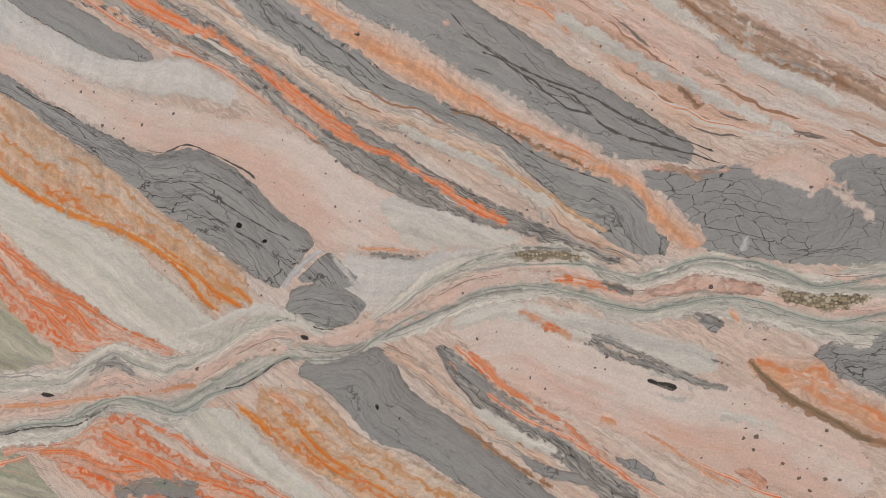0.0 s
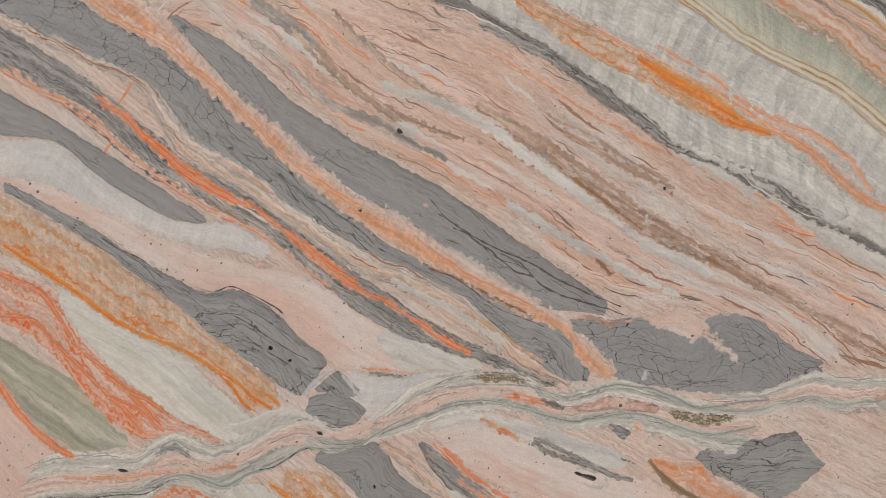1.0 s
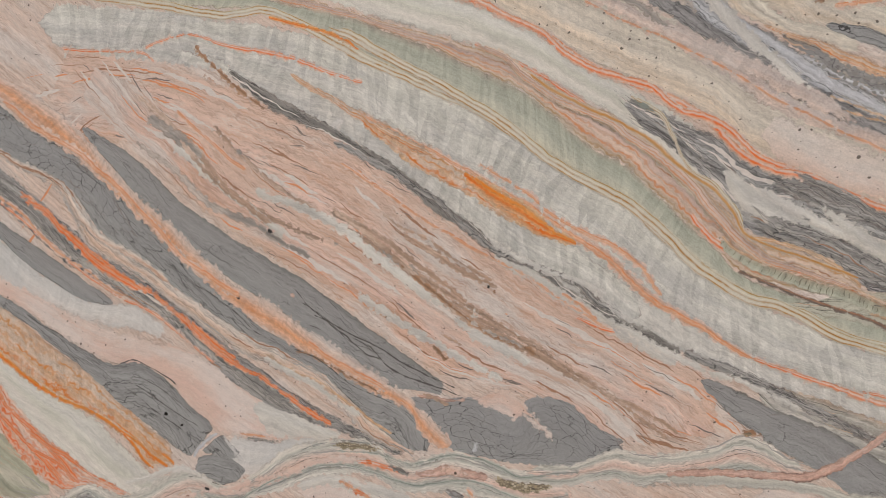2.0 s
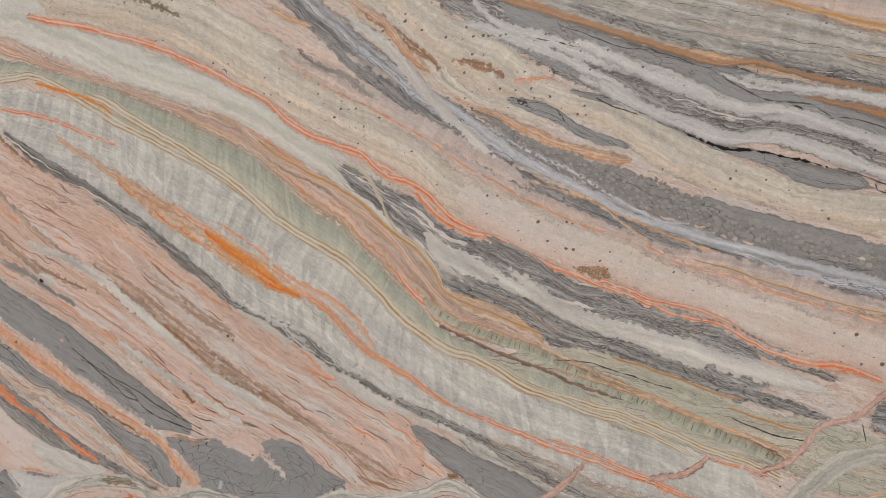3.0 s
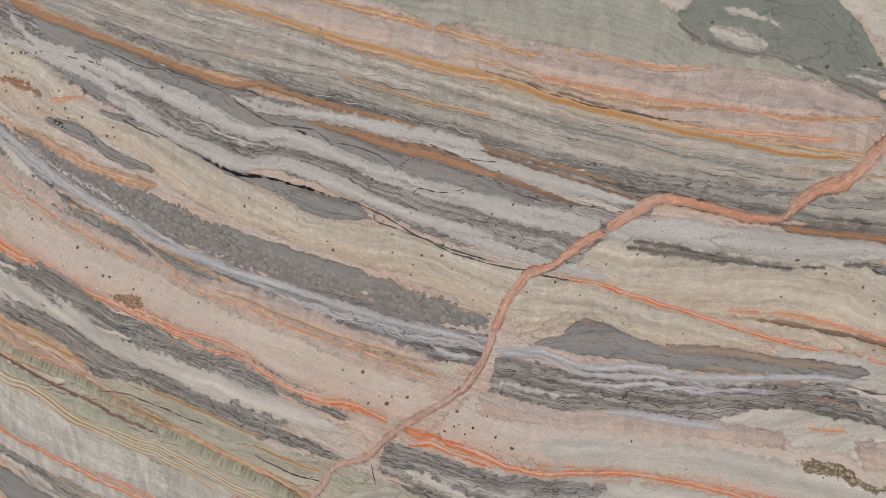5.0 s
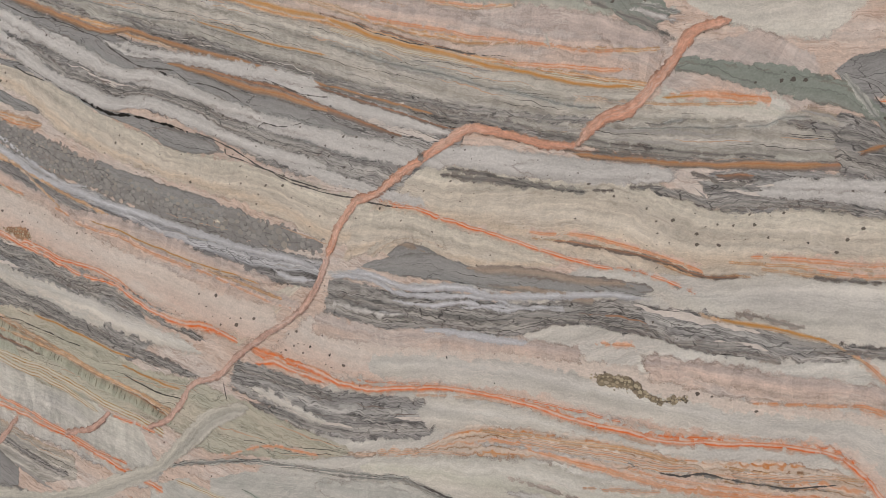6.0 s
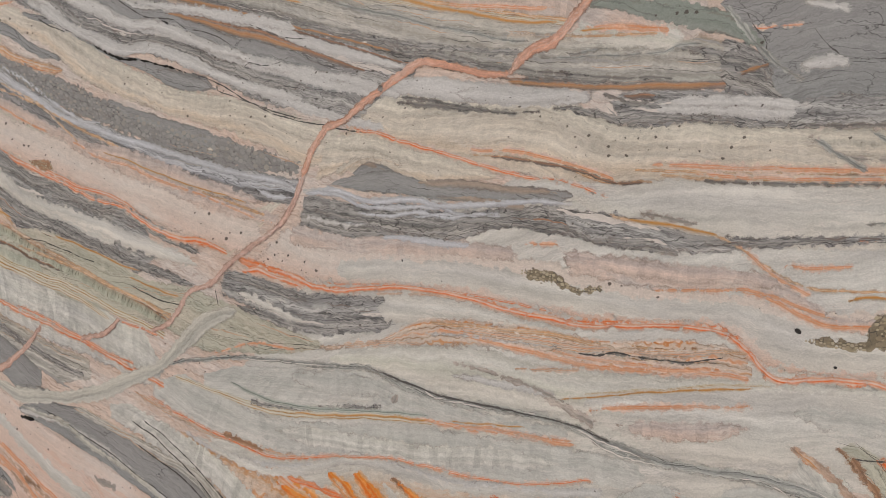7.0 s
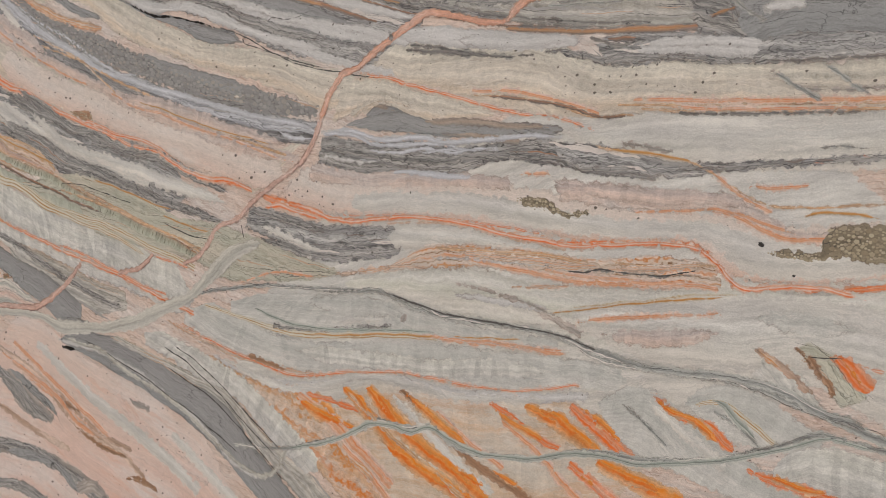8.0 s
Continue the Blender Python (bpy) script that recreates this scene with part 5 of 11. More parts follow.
bed("comb_band", "comb_white", [(1.438, 0.911, 1.360, 0.860), (1.539, 0.872, 1.503, 0.809), (1.648, 0.846, 1.660, 0.787), (1.761, 0.853, 1.762, 0.796), (1.928, 0.866, 1.930, 0.807), (2.045, 0.865, 2.047, 0.802), (2.180, 0.867, 2.182, 0.822), (2.249, 0.857, 2.242, 0.821)])
# low right
bed("tan_band", "tan", [(1.452, 0.804, 1.426, 0.779), (1.553, 0.772, 1.542, 0.706), (1.650, 0.753, 1.616, 0.642), (1.742, 0.724, 1.699, 0.613), (1.831, 0.686, 1.769, 0.552), (1.917, 0.620, 1.858, 0.507)])
bed("comb_band", "comb_tan", [(1.696, 0.769, 1.743, 0.693), (1.849, 0.788, 1.856, 0.568), (2.000, 0.784, 2.010, 0.558), (2.139, 0.798, 2.151, 0.567), (2.267, 0.833, 2.281, 0.594)])
bed("comb_band", "comb_white", [(2.182, 0.822, 2.175, 0.794), (2.267, 0.833, 2.247, 0.732), (2.350, 0.784, 2.315, 0.708), (2.431, 0.736, 2.420, 0.674), (2.506, 0.716, 2.511, 0.641)])
bed("comb_band", "comb_white", [(2.307, 0.838, 2.309, 0.812), (2.400, 0.850, 2.390, 0.772), (2.477, 0.811, 2.451, 0.765), (2.522, 0.793, 2.510, 0.758)])
bed("comb_band", "comb", [(2.454, 0.931, 2.382, 0.890), (2.489, 0.854, 2.423, 0.853), (2.519, 0.825, 2.484, 0.820)])
bed("tan_band", "olive", [(2.458, 0.928, 2.458, 0.922), (2.491, 0.923, 2.486, 0.890), (2.528, 0.899, 2.518, 0.845), (2.575, 0.865, 2.553, 0.840)])
bed("comb_band", "comb", [(2.430, 0.745, 2.432, 0.711), (2.501, 0.781, 2.506, 0.708), (2.619, 0.768, 2.626, 0.689), (2.702, 0.782, 2.709, 0.706)])
# low left of the last part
bed("peach_band", "peach", [(0.761, 0.854, 0.745, 0.358), (1.026, 0.829, 1.018, 0.359), (1.162, 0.760, 1.159, 0.363), (1.305, 0.708, 1.306, 0.393), (1.441, 0.647, 1.443, 0.398), (1.569, 0.536, 1.572, 0.403)])
bed("comb_band", "comb_stripe", [(0.949, 0.985, 0.949, 0.976), (1.043, 0.967, 1.012, 0.917), (1.178, 0.924, 1.133, 0.874), (1.319, 0.890, 1.235, 0.831)])
bed("gray_band", "gray_smooth", [(0.872, 0.993, 0.877, 0.975), (0.977, 0.950, 0.935, 0.922), (1.062, 0.905, 1.013, 0.885), (1.144, 0.864, 1.080, 0.844)])
bed("gray_band", "gray_smooth", [(0.965, 0.953, 0.948, 0.918), (1.012, 0.937, 0.979, 0.891), (1.089, 0.905, 1.057, 0.855), (1.192, 0.844, 1.118, 0.802)])
bed("gray_band", "gray_smooth", [(1.133, 0.815, 1.087, 0.787), (1.249, 0.804, 1.220, 0.743), (1.374, 0.761, 1.360, 0.687), (1.504, 0.706, 1.480, 0.620), (1.568, 0.634, 1.544, 0.564), (1.666, 0.543, 1.607, 0.510), (1.714, 0.498, 1.667, 0.478)], taper=0.05)
bed("comb_band", "comb_stripe", [(1.235, 0.814, 1.221, 0.801), (1.373, 0.773, 1.374, 0.756), (1.504, 0.734, 1.504, 0.701), (1.592, 0.659, 1.580, 0.625), (1.700, 0.592, 1.654, 0.562), (1.770, 0.520, 1.714, 0.498)])
bed("comb_band", "comb", [(1.333, 0.841, 1.277, 0.818), (1.439, 0.802, 1.413, 0.761), (1.541, 0.760, 1.529, 0.715), (1.639, 0.688, 1.616, 0.642), (1.722, 0.617, 1.700, 0.581)])
# peach field streaks
vein("brown_seam", "brown_soft", [(-0.058, 1.404, 0.0069), (-0.012, 1.355, 0.0104), (0.044, 1.307, 0.0121), (0.099, 1.255, 0.0103), (0.189, 1.207, 0.0085), (0.277, 1.176, 0.0068)])
vein("gray_seam", "gray_soft", [(-0.068, 1.387, 0.0139), (-0.012, 1.359, 0.0172), (0.044, 1.315, 0.0086)])
vein("gray_seam", "gray_soft", [(-0.088, 1.343, 0.0088), (0.007, 1.281, 0.0122), (0.062, 1.233, 0.0139), (0.135, 1.203, 0.0121), (0.251, 1.144, 0.0085)])
vein("brown_seam", "brown_soft", [(0.063, 1.375, 0.0051), (0.135, 1.305, 0.0068), (0.242, 1.233, 0.0067), (0.362, 1.169, 0.0083), (0.446, 1.120, 0.0099), (0.512, 1.082, 0.0082), (0.609, 1.026, 0.0082), (0.727, 0.959, 0.0065), (0.842, 0.885, 0.0064)])
vein("gray_seam", "gray_soft", [(0.362, 1.171, 0.0083), (0.413, 1.138, 0.0133), (0.446, 1.120, 0.0066)])
vein("white_seam", "white_soft", [(0.135, 1.263, 0.0137), (0.276, 1.212, 0.0168), (0.363, 1.154, 0.0167), (0.447, 1.097, 0.0200), (0.545, 1.058, 0.0132)])
vein("white_seam", "white_soft", [(-0.012, 1.342, 0.0173), (0.062, 1.285, 0.0190), (0.135, 1.229, 0.0120), (0.207, 1.177, 0.0120)])
vein("white_seam", "white_soft", [(0.321, 1.094, 0.0119), (0.390, 1.053, 0.0152), (0.458, 1.014, 0.0118)])
vein("white_seam", "white_soft", [(0.551, 1.167, 0.0151), (0.706, 1.082, 0.0240), (0.799, 1.033, 0.0274), (0.854, 1.001, 0.0181)])
vein("orange_seam", "orange_soft", [(-0.011, 1.402, 0.0086), (0.062, 1.341, 0.0103), (0.135, 1.288, 0.0085)])
vein("orange_seam", "orange_soft", [(0.292, 1.312, 0.0050), (0.410, 1.237, 0.0065), (0.509, 1.180, 0.0081), (0.605, 1.133, 0.0064), (0.760, 1.041, 0.0079)])
vein("orange_seam", "orange_line", [(0.684, 1.070, 0.0048), (0.722, 1.056, 0.0080), (0.760, 1.049, 0.0048)])
vein("brown_seam", "brown", [(0.455, 1.018, 0.0035), (0.473, 1.000, 0.0058), (0.490, 0.983, 0.0058)])
vein("brown_seam", "brown_soft", [(0.463, 1.098, 0.0057), (0.509, 1.069, 0.0080), (0.571, 1.033, 0.0091), (0.625, 1.010, 0.0079), (0.679, 0.987, 0.0078)])
vein("brown_seam", "brown_soft", [(0.498, 1.069, 0.0057), (0.537, 1.051, 0.0068), (0.581, 1.033, 0.0045)])
vein("orange_seam", "orange_line", [(-0.073, 1.499, 0.0051), (0.012, 1.523, 0.0050), (0.105, 1.501, 0.0079), (0.195, 1.484, 0.0097), (0.282, 1.454, 0.0077), (0.346, 1.434, 0.0057)])
vein("orange_seam", "orange_line", [(-0.236, 1.508, 0.0063), (-0.159, 1.501, 0.0062), (-0.073, 1.496, 0.0061), (-0.037, 1.473, 0.0061)])
vein("brown_seam", "brown", [(0.024, 1.512, 0.0050), (0.070, 1.467, 0.0060), (0.127, 1.421, 0.0069), (0.172, 1.391, 0.0049)])
vein("brown_seam", "brown_soft", [(-0.087, 1.428, 0.0062), (-0.039, 1.392, 0.0102), (0.020, 1.341, 0.0102), (0.078, 1.280, 0.0102), (0.147, 1.221, 0.0101), (0.181, 1.202, 0.0060)])
vein("gray_seam", "gray_soft", [(-0.063, 1.392, 0.0144), (-0.004, 1.351, 0.0184), (0.055, 1.310, 0.0102)])
# contact of the calcite beds
vein("gray_seam", "dark_lam", [(0.093, 1.461, 0.0079), (0.172, 1.411, 0.0217), (0.238, 1.377, 0.0195), (0.303, 1.348, 0.0116), (0.377, 1.305, 0.0134), (0.450, 1.249, 0.0191), (0.511, 1.208, 0.0170), (0.561, 1.172, 0.0094), (0.639, 1.134, 0.0093), (0.706, 1.091, 0.0129), (0.799, 1.046, 0.0146), (0.853, 1.019, 0.0127)])
vein("gray_seam", "gray_lam", [(0.844, 1.027, 0.0127), (0.924, 0.997, 0.0179), (0.993, 0.967, 0.0177), (1.060, 0.938, 0.0140), (1.142, 0.903, 0.0121), (1.260, 0.865, 0.0118)])
vein("white_seam", "white_soft", [(0.551, 1.167, 0.0075), (0.649, 1.116, 0.0112), (0.744, 1.066, 0.0110), (0.854, 1.010, 0.0109), (0.942, 0.981, 0.0089), (1.027, 0.944, 0.0088)])
vein("white_seam", "white", [(0.271, 1.362, 0.0078), (0.298, 1.372, 0.0135), (0.316, 1.381, 0.0077)])
vein("pink_seam", "orange_soft", [(0.325, 1.389, 0.0058), (0.429, 1.339, 0.0076), (0.530, 1.287, 0.0093), (0.609, 1.244, 0.0092), (0.676, 1.200, 0.0110), (0.733, 1.166, 0.0182), (0.798, 1.106, 0.0163), (0.888, 1.057, 0.0125), (0.940, 1.025, 0.0089), (1.025, 1.001, 0.0087)])
vein("orange_seam", "orange_line", [(0.940, 1.025, 0.0071), (1.025, 0.997, 0.0087), (1.100, 0.973, 0.0121), (1.140, 0.963, 0.0103), (1.234, 0.938, 0.0101), (1.345, 0.900, 0.0116), (1.441, 0.870, 0.0114)])
vein("orange_seam", "orange_deep", [(0.495, 1.297, 0.0075), (0.540, 1.266, 0.0187), (0.590, 1.234, 0.0279), (0.638, 1.203, 0.0222), (0.695, 1.183, 0.0055)])
vein("yellow_seam", "yellow", [(-0.284, 1.614, 0.0188), (-0.156, 1.597, 0.0184), (-0.034, 1.576, 0.0181), (0.083, 1.555, 0.0158), (0.174, 1.557, 0.0155), (0.240, 1.529, 0.0173), (0.304, 1.495, 0.0209), (0.378, 1.457, 0.0170), (0.510, 1.398, 0.0148), (0.608, 1.338, 0.0146), (0.703, 1.280, 0.0145), (0.758, 1.253, 0.0125), (0.813, 1.201, 0.0161), (0.885, 1.146, 0.0142), (0.955, 1.106, 0.0123), (1.014, 1.094, 0.0104), (1.080, 1.060, 0.0120), (1.214, 1.032, 0.0117), (1.341, 0.988, 0.0114), (1.436, 0.958, 0.0112)])
vein("orange_seam", "orange_deep", [(0.162, 1.550, 0.0049), (0.218, 1.535, 0.0087), (0.283, 1.516, 0.0086), (0.336, 1.486, 0.0047)])
vein("brown_seam", "brown_lam", [(0.919, 1.152, 0.0039), (0.988, 1.125, 0.0048), (1.054, 1.103, 0.0066), (1.135, 1.074, 0.0056), (1.213, 1.054, 0.0046), (1.339, 1.019, 0.0041), (1.434, 0.995, 0.0040)])
vein("orange_seam", "orange_line", [(0.848, 1.242, 0.0088), (0.892, 1.190, 0.0123), (0.953, 1.167, 0.0122), (1.020, 1.148, 0.0138), (1.077, 1.126, 0.0102), (1.108, 1.122, 0.0034)])
vein("white_seam", "white_vein", [(1.012, 1.142, 0.0043), (1.045, 1.133, 0.0120), (1.086, 1.122, 0.0051)])
vein("yellow_seam", "yellow", [(0.755, 1.412, 0.0035), (0.782, 1.395, 0.0105), (0.809, 1.373, 0.0070), (0.846, 1.303, 0.0044), (0.881, 1.278, 0.0087), (0.917, 1.235, 0.0104), (0.928, 1.209, 0.0052)])
vein("orange_seam", "orange_line", [(0.509, 1.497, 0.0055), (0.606, 1.454, 0.0081), (0.682, 1.404, 0.0072), (0.765, 1.355, 0.0053), (0.846, 1.293, 0.0053)])
vein("orange_seam", "orange_line", [(0.150, 1.666, 0.0142), (0.275, 1.641, 0.0139), (0.394, 1.613, 0.0136), (0.485, 1.572, 0.0135), (0.547, 1.545, 0.0134), (0.628, 1.505, 0.0113), (0.723, 1.444, 0.0121), (0.805, 1.412, 0.0129), (0.865, 1.378, 0.0146), (0.934, 1.316, 0.0146), (1.020, 1.287, 0.0144), (1.094, 1.252, 0.0124), (1.166, 1.234, 0.0123), (1.245, 1.209, 0.0086), (1.329, 1.192, 0.0102), (1.387, 1.160, 0.0101), (1.452, 1.133, 0.0117), (1.522, 1.120, 0.0115), (1.564, 1.107, 0.0082)])
vein("white_seam", "hair", [(0.540, 1.550, 0.0012), (0.546, 1.559, 0.0012), (0.553, 1.556, 0.0012), (0.557, 1.543, 0.0012)])
vein("brown_patch", "brown", [(1.129, 1.250, 0.0066), (1.151, 1.247, 0.0165), (1.174, 1.243, 0.0197), (1.190, 1.235, 0.0066)])
# upper gray and white beds
vein("brown_seam", "brown", [(0.726, 1.716, 0.0072), (0.776, 1.660, 0.0090), (0.836, 1.613, 0.0098), (0.885, 1.576, 0.0089), (0.928, 1.553, 0.0071)])
vein("brown_seam", "brown", [(0.933, 1.568, 0.0053), (0.971, 1.554, 0.0070), (1.008, 1.543, 0.0069), (1.027, 1.529, 0.0069)])
vein("orange_seam", "orange_soft", [(1.017, 1.529, 0.0104), (1.054, 1.533, 0.0103), (1.099, 1.535, 0.0051)])
vein("brown_seam", "tan", [(0.933, 1.509, 0.0053), (0.999, 1.486, 0.0088), (1.055, 1.455, 0.0174), (1.109, 1.434, 0.0155), (1.180, 1.415, 0.0170), (1.214, 1.411, 0.0051)])
vein("rubble_seam", "rubble", [(1.018, 1.438, 0.0088), (1.073, 1.429, 0.0174), (1.136, 1.404, 0.0258), (1.198, 1.383, 0.0290), (1.249, 1.359, 0.0254)])
vein("white_seam", "white_vein", [(0.961, 1.661, 0.0086), (1.007, 1.618, 0.0120), (1.071, 1.593, 0.0204), (1.133, 1.568, 0.0219), (1.245, 1.533, 0.0231), (1.328, 1.496, 0.0228), (1.399, 1.480, 0.0209), (1.477, 1.458, 0.0206), (1.589, 1.419, 0.0217), (1.707, 1.395, 0.0196), (1.795, 1.378, 0.0178), (1.860, 1.363, 0.0131)])
vein("white_seam", "white_vein", [(1.125, 1.536, 0.0085), (1.169, 1.523, 0.0219), (1.212, 1.491, 0.0217), (1.280, 1.468, 0.0215), (1.345, 1.443, 0.0212), (1.401, 1.450, 0.0177), (1.478, 1.428, 0.0175), (1.539, 1.397, 0.0157), (1.627, 1.367, 0.0139), (1.710, 1.339, 0.0152), (1.799, 1.319, 0.0149), (1.838, 1.311, 0.0089)])
vein("white_seam", "white_vein", [(1.318, 1.533, 0.0081), (1.383, 1.509, 0.0128), (1.475, 1.500, 0.0157), (1.586, 1.476, 0.0215), (1.704, 1.444, 0.0225), (1.792, 1.422, 0.0206), (1.869, 1.405, 0.0130)])
vein("white_seam", "white_vein", [(1.534, 1.427, 0.0102), (1.612, 1.421, 0.0172), (1.686, 1.394, 0.0183), (1.758, 1.375, 0.0139), (1.813, 1.363, 0.0082)])
vein("brown_seam", "tan_line", [(0.923, 1.697, 0.0104), (1.016, 1.660, 0.0119), (1.106, 1.625, 0.0118), (1.193, 1.593, 0.0116), (1.277, 1.566, 0.0114), (1.358, 1.547, 0.0112), (1.436, 1.525, 0.0079), (1.549, 1.500, 0.0062), (1.702, 1.470, 0.0060)])
vein("gray_seam", "dark_lam", [(1.365, 1.564, 0.0064), (1.420, 1.539, 0.0127), (1.511, 1.514, 0.0140), (1.620, 1.488, 0.0152), (1.702, 1.472, 0.0149)])
vein("gray_seam", "dark_lam", [(1.387, 1.552, 0.0074), (1.533, 1.514, 0.0158), (1.648, 1.485, 0.0154), (1.756, 1.451, 0.0150), (1.858, 1.422, 0.0133), (1.954, 1.407, 0.0143), (2.027, 1.397, 0.0102)])
vein("gray_seam", "gray_lam", [(1.610, 1.488, 0.0057), (1.755, 1.458, 0.0096), (1.877, 1.433, 0.0093), (1.984, 1.422, 0.0077), (2.061, 1.420, 0.0063)])
vein("brown_seam", "brown_lam", [(1.470, 1.496, 0.0044), (1.549, 1.478, 0.0086), (1.626, 1.457, 0.0099), (1.721, 1.423, 0.0083), (1.799, 1.397, 0.0055)])
vein("brown_seam", "brown_lam", [(1.533, 1.508, 0.0029), (1.648, 1.472, 0.0042), (1.756, 1.439, 0.0041), (1.845, 1.415, 0.0040), (1.955, 1.395, 0.0033)])
vein("hairline", "hair", [(1.059, 1.593, 0.0007), (1.146, 1.575, 0.0011), (1.211, 1.570, 0.0014), (1.283, 1.538, 0.0007), (1.336, 1.545, 0.0014), (1.387, 1.522, 0.0007)])
vein("hairline", "hair", [(1.156, 1.595, 0.0007), (1.193, 1.582, 0.0010), (1.248, 1.565, 0.0007)])
vein("hairline", "hair", [(1.437, 1.529, 0.0007), (1.502, 1.506, 0.0007), (1.565, 1.485, 0.0010), (1.641, 1.457, 0.0010), (1.699, 1.450, 0.0006)])
vein("hairline", "hair", [(1.486, 1.470, 0.0007), (1.534, 1.463, 0.0010), (1.596, 1.435, 0.0006), (1.641, 1.432, 0.0010), (1.685, 1.436, 0.0006)])
vein("hairline", "hair", [(1.156, 1.506, 0.0008), (1.178, 1.503, 0.0011), (1.195, 1.492, 0.0011), (1.247, 1.468, 0.0011), (1.280, 1.453, 0.0011)])
vein("hairline", "hair", [(1.479, 1.404, 0.0011), (1.532, 1.385, 0.0018), (1.592, 1.356, 0.0018), (1.650, 1.333, 0.0017), (1.711, 1.319, 0.0021), (1.800, 1.308, 0.0020)])
vein("hairline", "hair", [(1.530, 1.389, 0.0007), (1.533, 1.369, 0.0011)])
# flat strip without a gap; its black paints the shade inside the crack
vein("open_crack", "black", [(1.274, 1.455, 0.0015), (1.288, 1.450, 0.0030), (1.313, 1.439, 0.0044), (1.340, 1.428, 0.0044), (1.362, 1.425, 0.0029), (1.394, 1.423, 0.0024), (1.417, 1.418, 0.0034), (1.448, 1.411, 0.0034), (1.479, 1.403, 0.0019)])
vein("dark_grain", "dark", [(1.416, 1.485, 0.0032), (1.426, 1.485, 0.0080), (1.439, 1.483, 0.0040)])
vein("orange_seam", "tan_line", [(1.437, 1.660, 0.0072), (1.532, 1.634, 0.0112), (1.623, 1.610, 0.0110), (1.717, 1.580, 0.0094), (1.806, 1.558, 0.0079)])
vein("orange_seam", "tan_line", [(1.548, 1.599, 0.0070), (1.653, 1.578, 0.0096), (1.753, 1.546, 0.0094), (1.860, 1.521, 0.0105), (1.979, 1.514, 0.0088), (2.068, 1.501, 0.0074), (2.113, 1.501, 0.0048)])
vein("orange_seam", "tan_line", [(1.758, 1.586, 0.0040), (1.792, 1.578, 0.0059), (1.872, 1.558, 0.0065), (1.940, 1.560, 0.0038)])
vein("orange_seam", "tan_line", [(1.232, 1.680, 0.0060), (1.311, 1.658, 0.0074), (1.412, 1.626, 0.0102), (1.533, 1.586, 0.0106), (1.668, 1.553, 0.0137), (1.753, 1.530, 0.0135), (1.821, 1.512, 0.0106), (1.950, 1.487, 0.0077), (2.070, 1.464, 0.0074), (2.104, 1.460, 0.0049)])
vein("yellow_seam", "yellow", [(1.683, 1.540, 0.0041), (1.822, 1.503, 0.0060), (1.951, 1.479, 0.0064), (2.070, 1.459, 0.0062), (2.099, 1.456, 0.0037)])
vein("brown_seam", "brown_lam", [(1.668, 1.561, 0.0021), (1.753, 1.536, 0.0027), (1.821, 1.517, 0.0033), (1.887, 1.501, 0.0026)])
vein("gray_seam", "dark_lam", [(1.891, 1.617, 0.0038), (1.914, 1.594, 0.0076), (1.958, 1.577, 0.0063), (2.000, 1.568, 0.0050), (2.054, 1.547, 0.0049), (2.094, 1.528, 0.0073), (2.129, 1.507, 0.0060)])
vein("white_seam", "white_soft", [(1.931, 1.625, 0.0038), (1.974, 1.614, 0.0050), (2.016, 1.594, 0.0049)])
# east
vein("orange_seam", "orange_line", [(1.755, 1.319, 0.0039), (1.807, 1.310, 0.0054), (1.874, 1.292, 0.0045), (1.931, 1.277, 0.0060), (1.993, 1.258, 0.0044), (2.053, 1.252, 0.0029)])
vein("brown_seam", "tan_line", [(1.962, 1.279, 0.0029), (2.052, 1.271, 0.0043), (2.102, 1.262, 0.0042), (2.151, 1.246, 0.0056), (2.224, 1.246, 0.0034)])
vein("orange_seam", "orange_line", [(2.045, 1.249, 0.0029), (2.103, 1.242, 0.0042), (2.138, 1.232, 0.0056), (2.166, 1.221, 0.0042)])
vein("brown_seam", "tan_line", [(2.223, 1.256, 0.0041), (2.286, 1.251, 0.0053), (2.358, 1.252, 0.0051), (2.459, 1.252, 0.0056), (2.591, 1.258, 0.0053)])
vein("gray_seam", "dark_lam", [(1.843, 1.361, 0.0034), (1.888, 1.356, 0.0067), (1.952, 1.345, 0.0077), (2.012, 1.338, 0.0054), (2.070, 1.339, 0.0032)])
vein("gray_seam", "dark_lam", [(2.073, 1.342, 0.0032), (2.112, 1.343, 0.0052), (2.153, 1.333, 0.0051), (2.180, 1.323, 0.0041), (2.251, 1.326, 0.0030), (2.312, 1.321, 0.0025), (2.370, 1.323, 0.0038), (2.453, 1.322, 0.0037), (2.585, 1.324, 0.0035)])
vein("brown_seam", "brown_lam", [(1.995, 1.387, 0.0043), (2.068, 1.381, 0.0070), (2.138, 1.372, 0.0082), (2.217, 1.370, 0.0080), (2.306, 1.373, 0.0090)])
vein("gray_seam", "dark_lam", [(2.002, 1.403, 0.0043), (2.082, 1.391, 0.0052), (2.164, 1.384, 0.0046), (2.247, 1.381, 0.0039)])
vein("gray_seam", "gray_lam", [(2.238, 1.425, 0.0039), (2.288, 1.411, 0.0128), (2.336, 1.398, 0.0152), (2.361, 1.373, 0.0088)])
vein("brown_seam", "brown_lam", [(2.314, 1.382, 0.0026), (2.337, 1.392, 0.0063), (2.354, 1.398, 0.0031)])
vein("orange_seam", "orange_line", [(2.322, 1.439, 0.0025), (2.356, 1.443, 0.0037), (2.395, 1.445, 0.0024)])
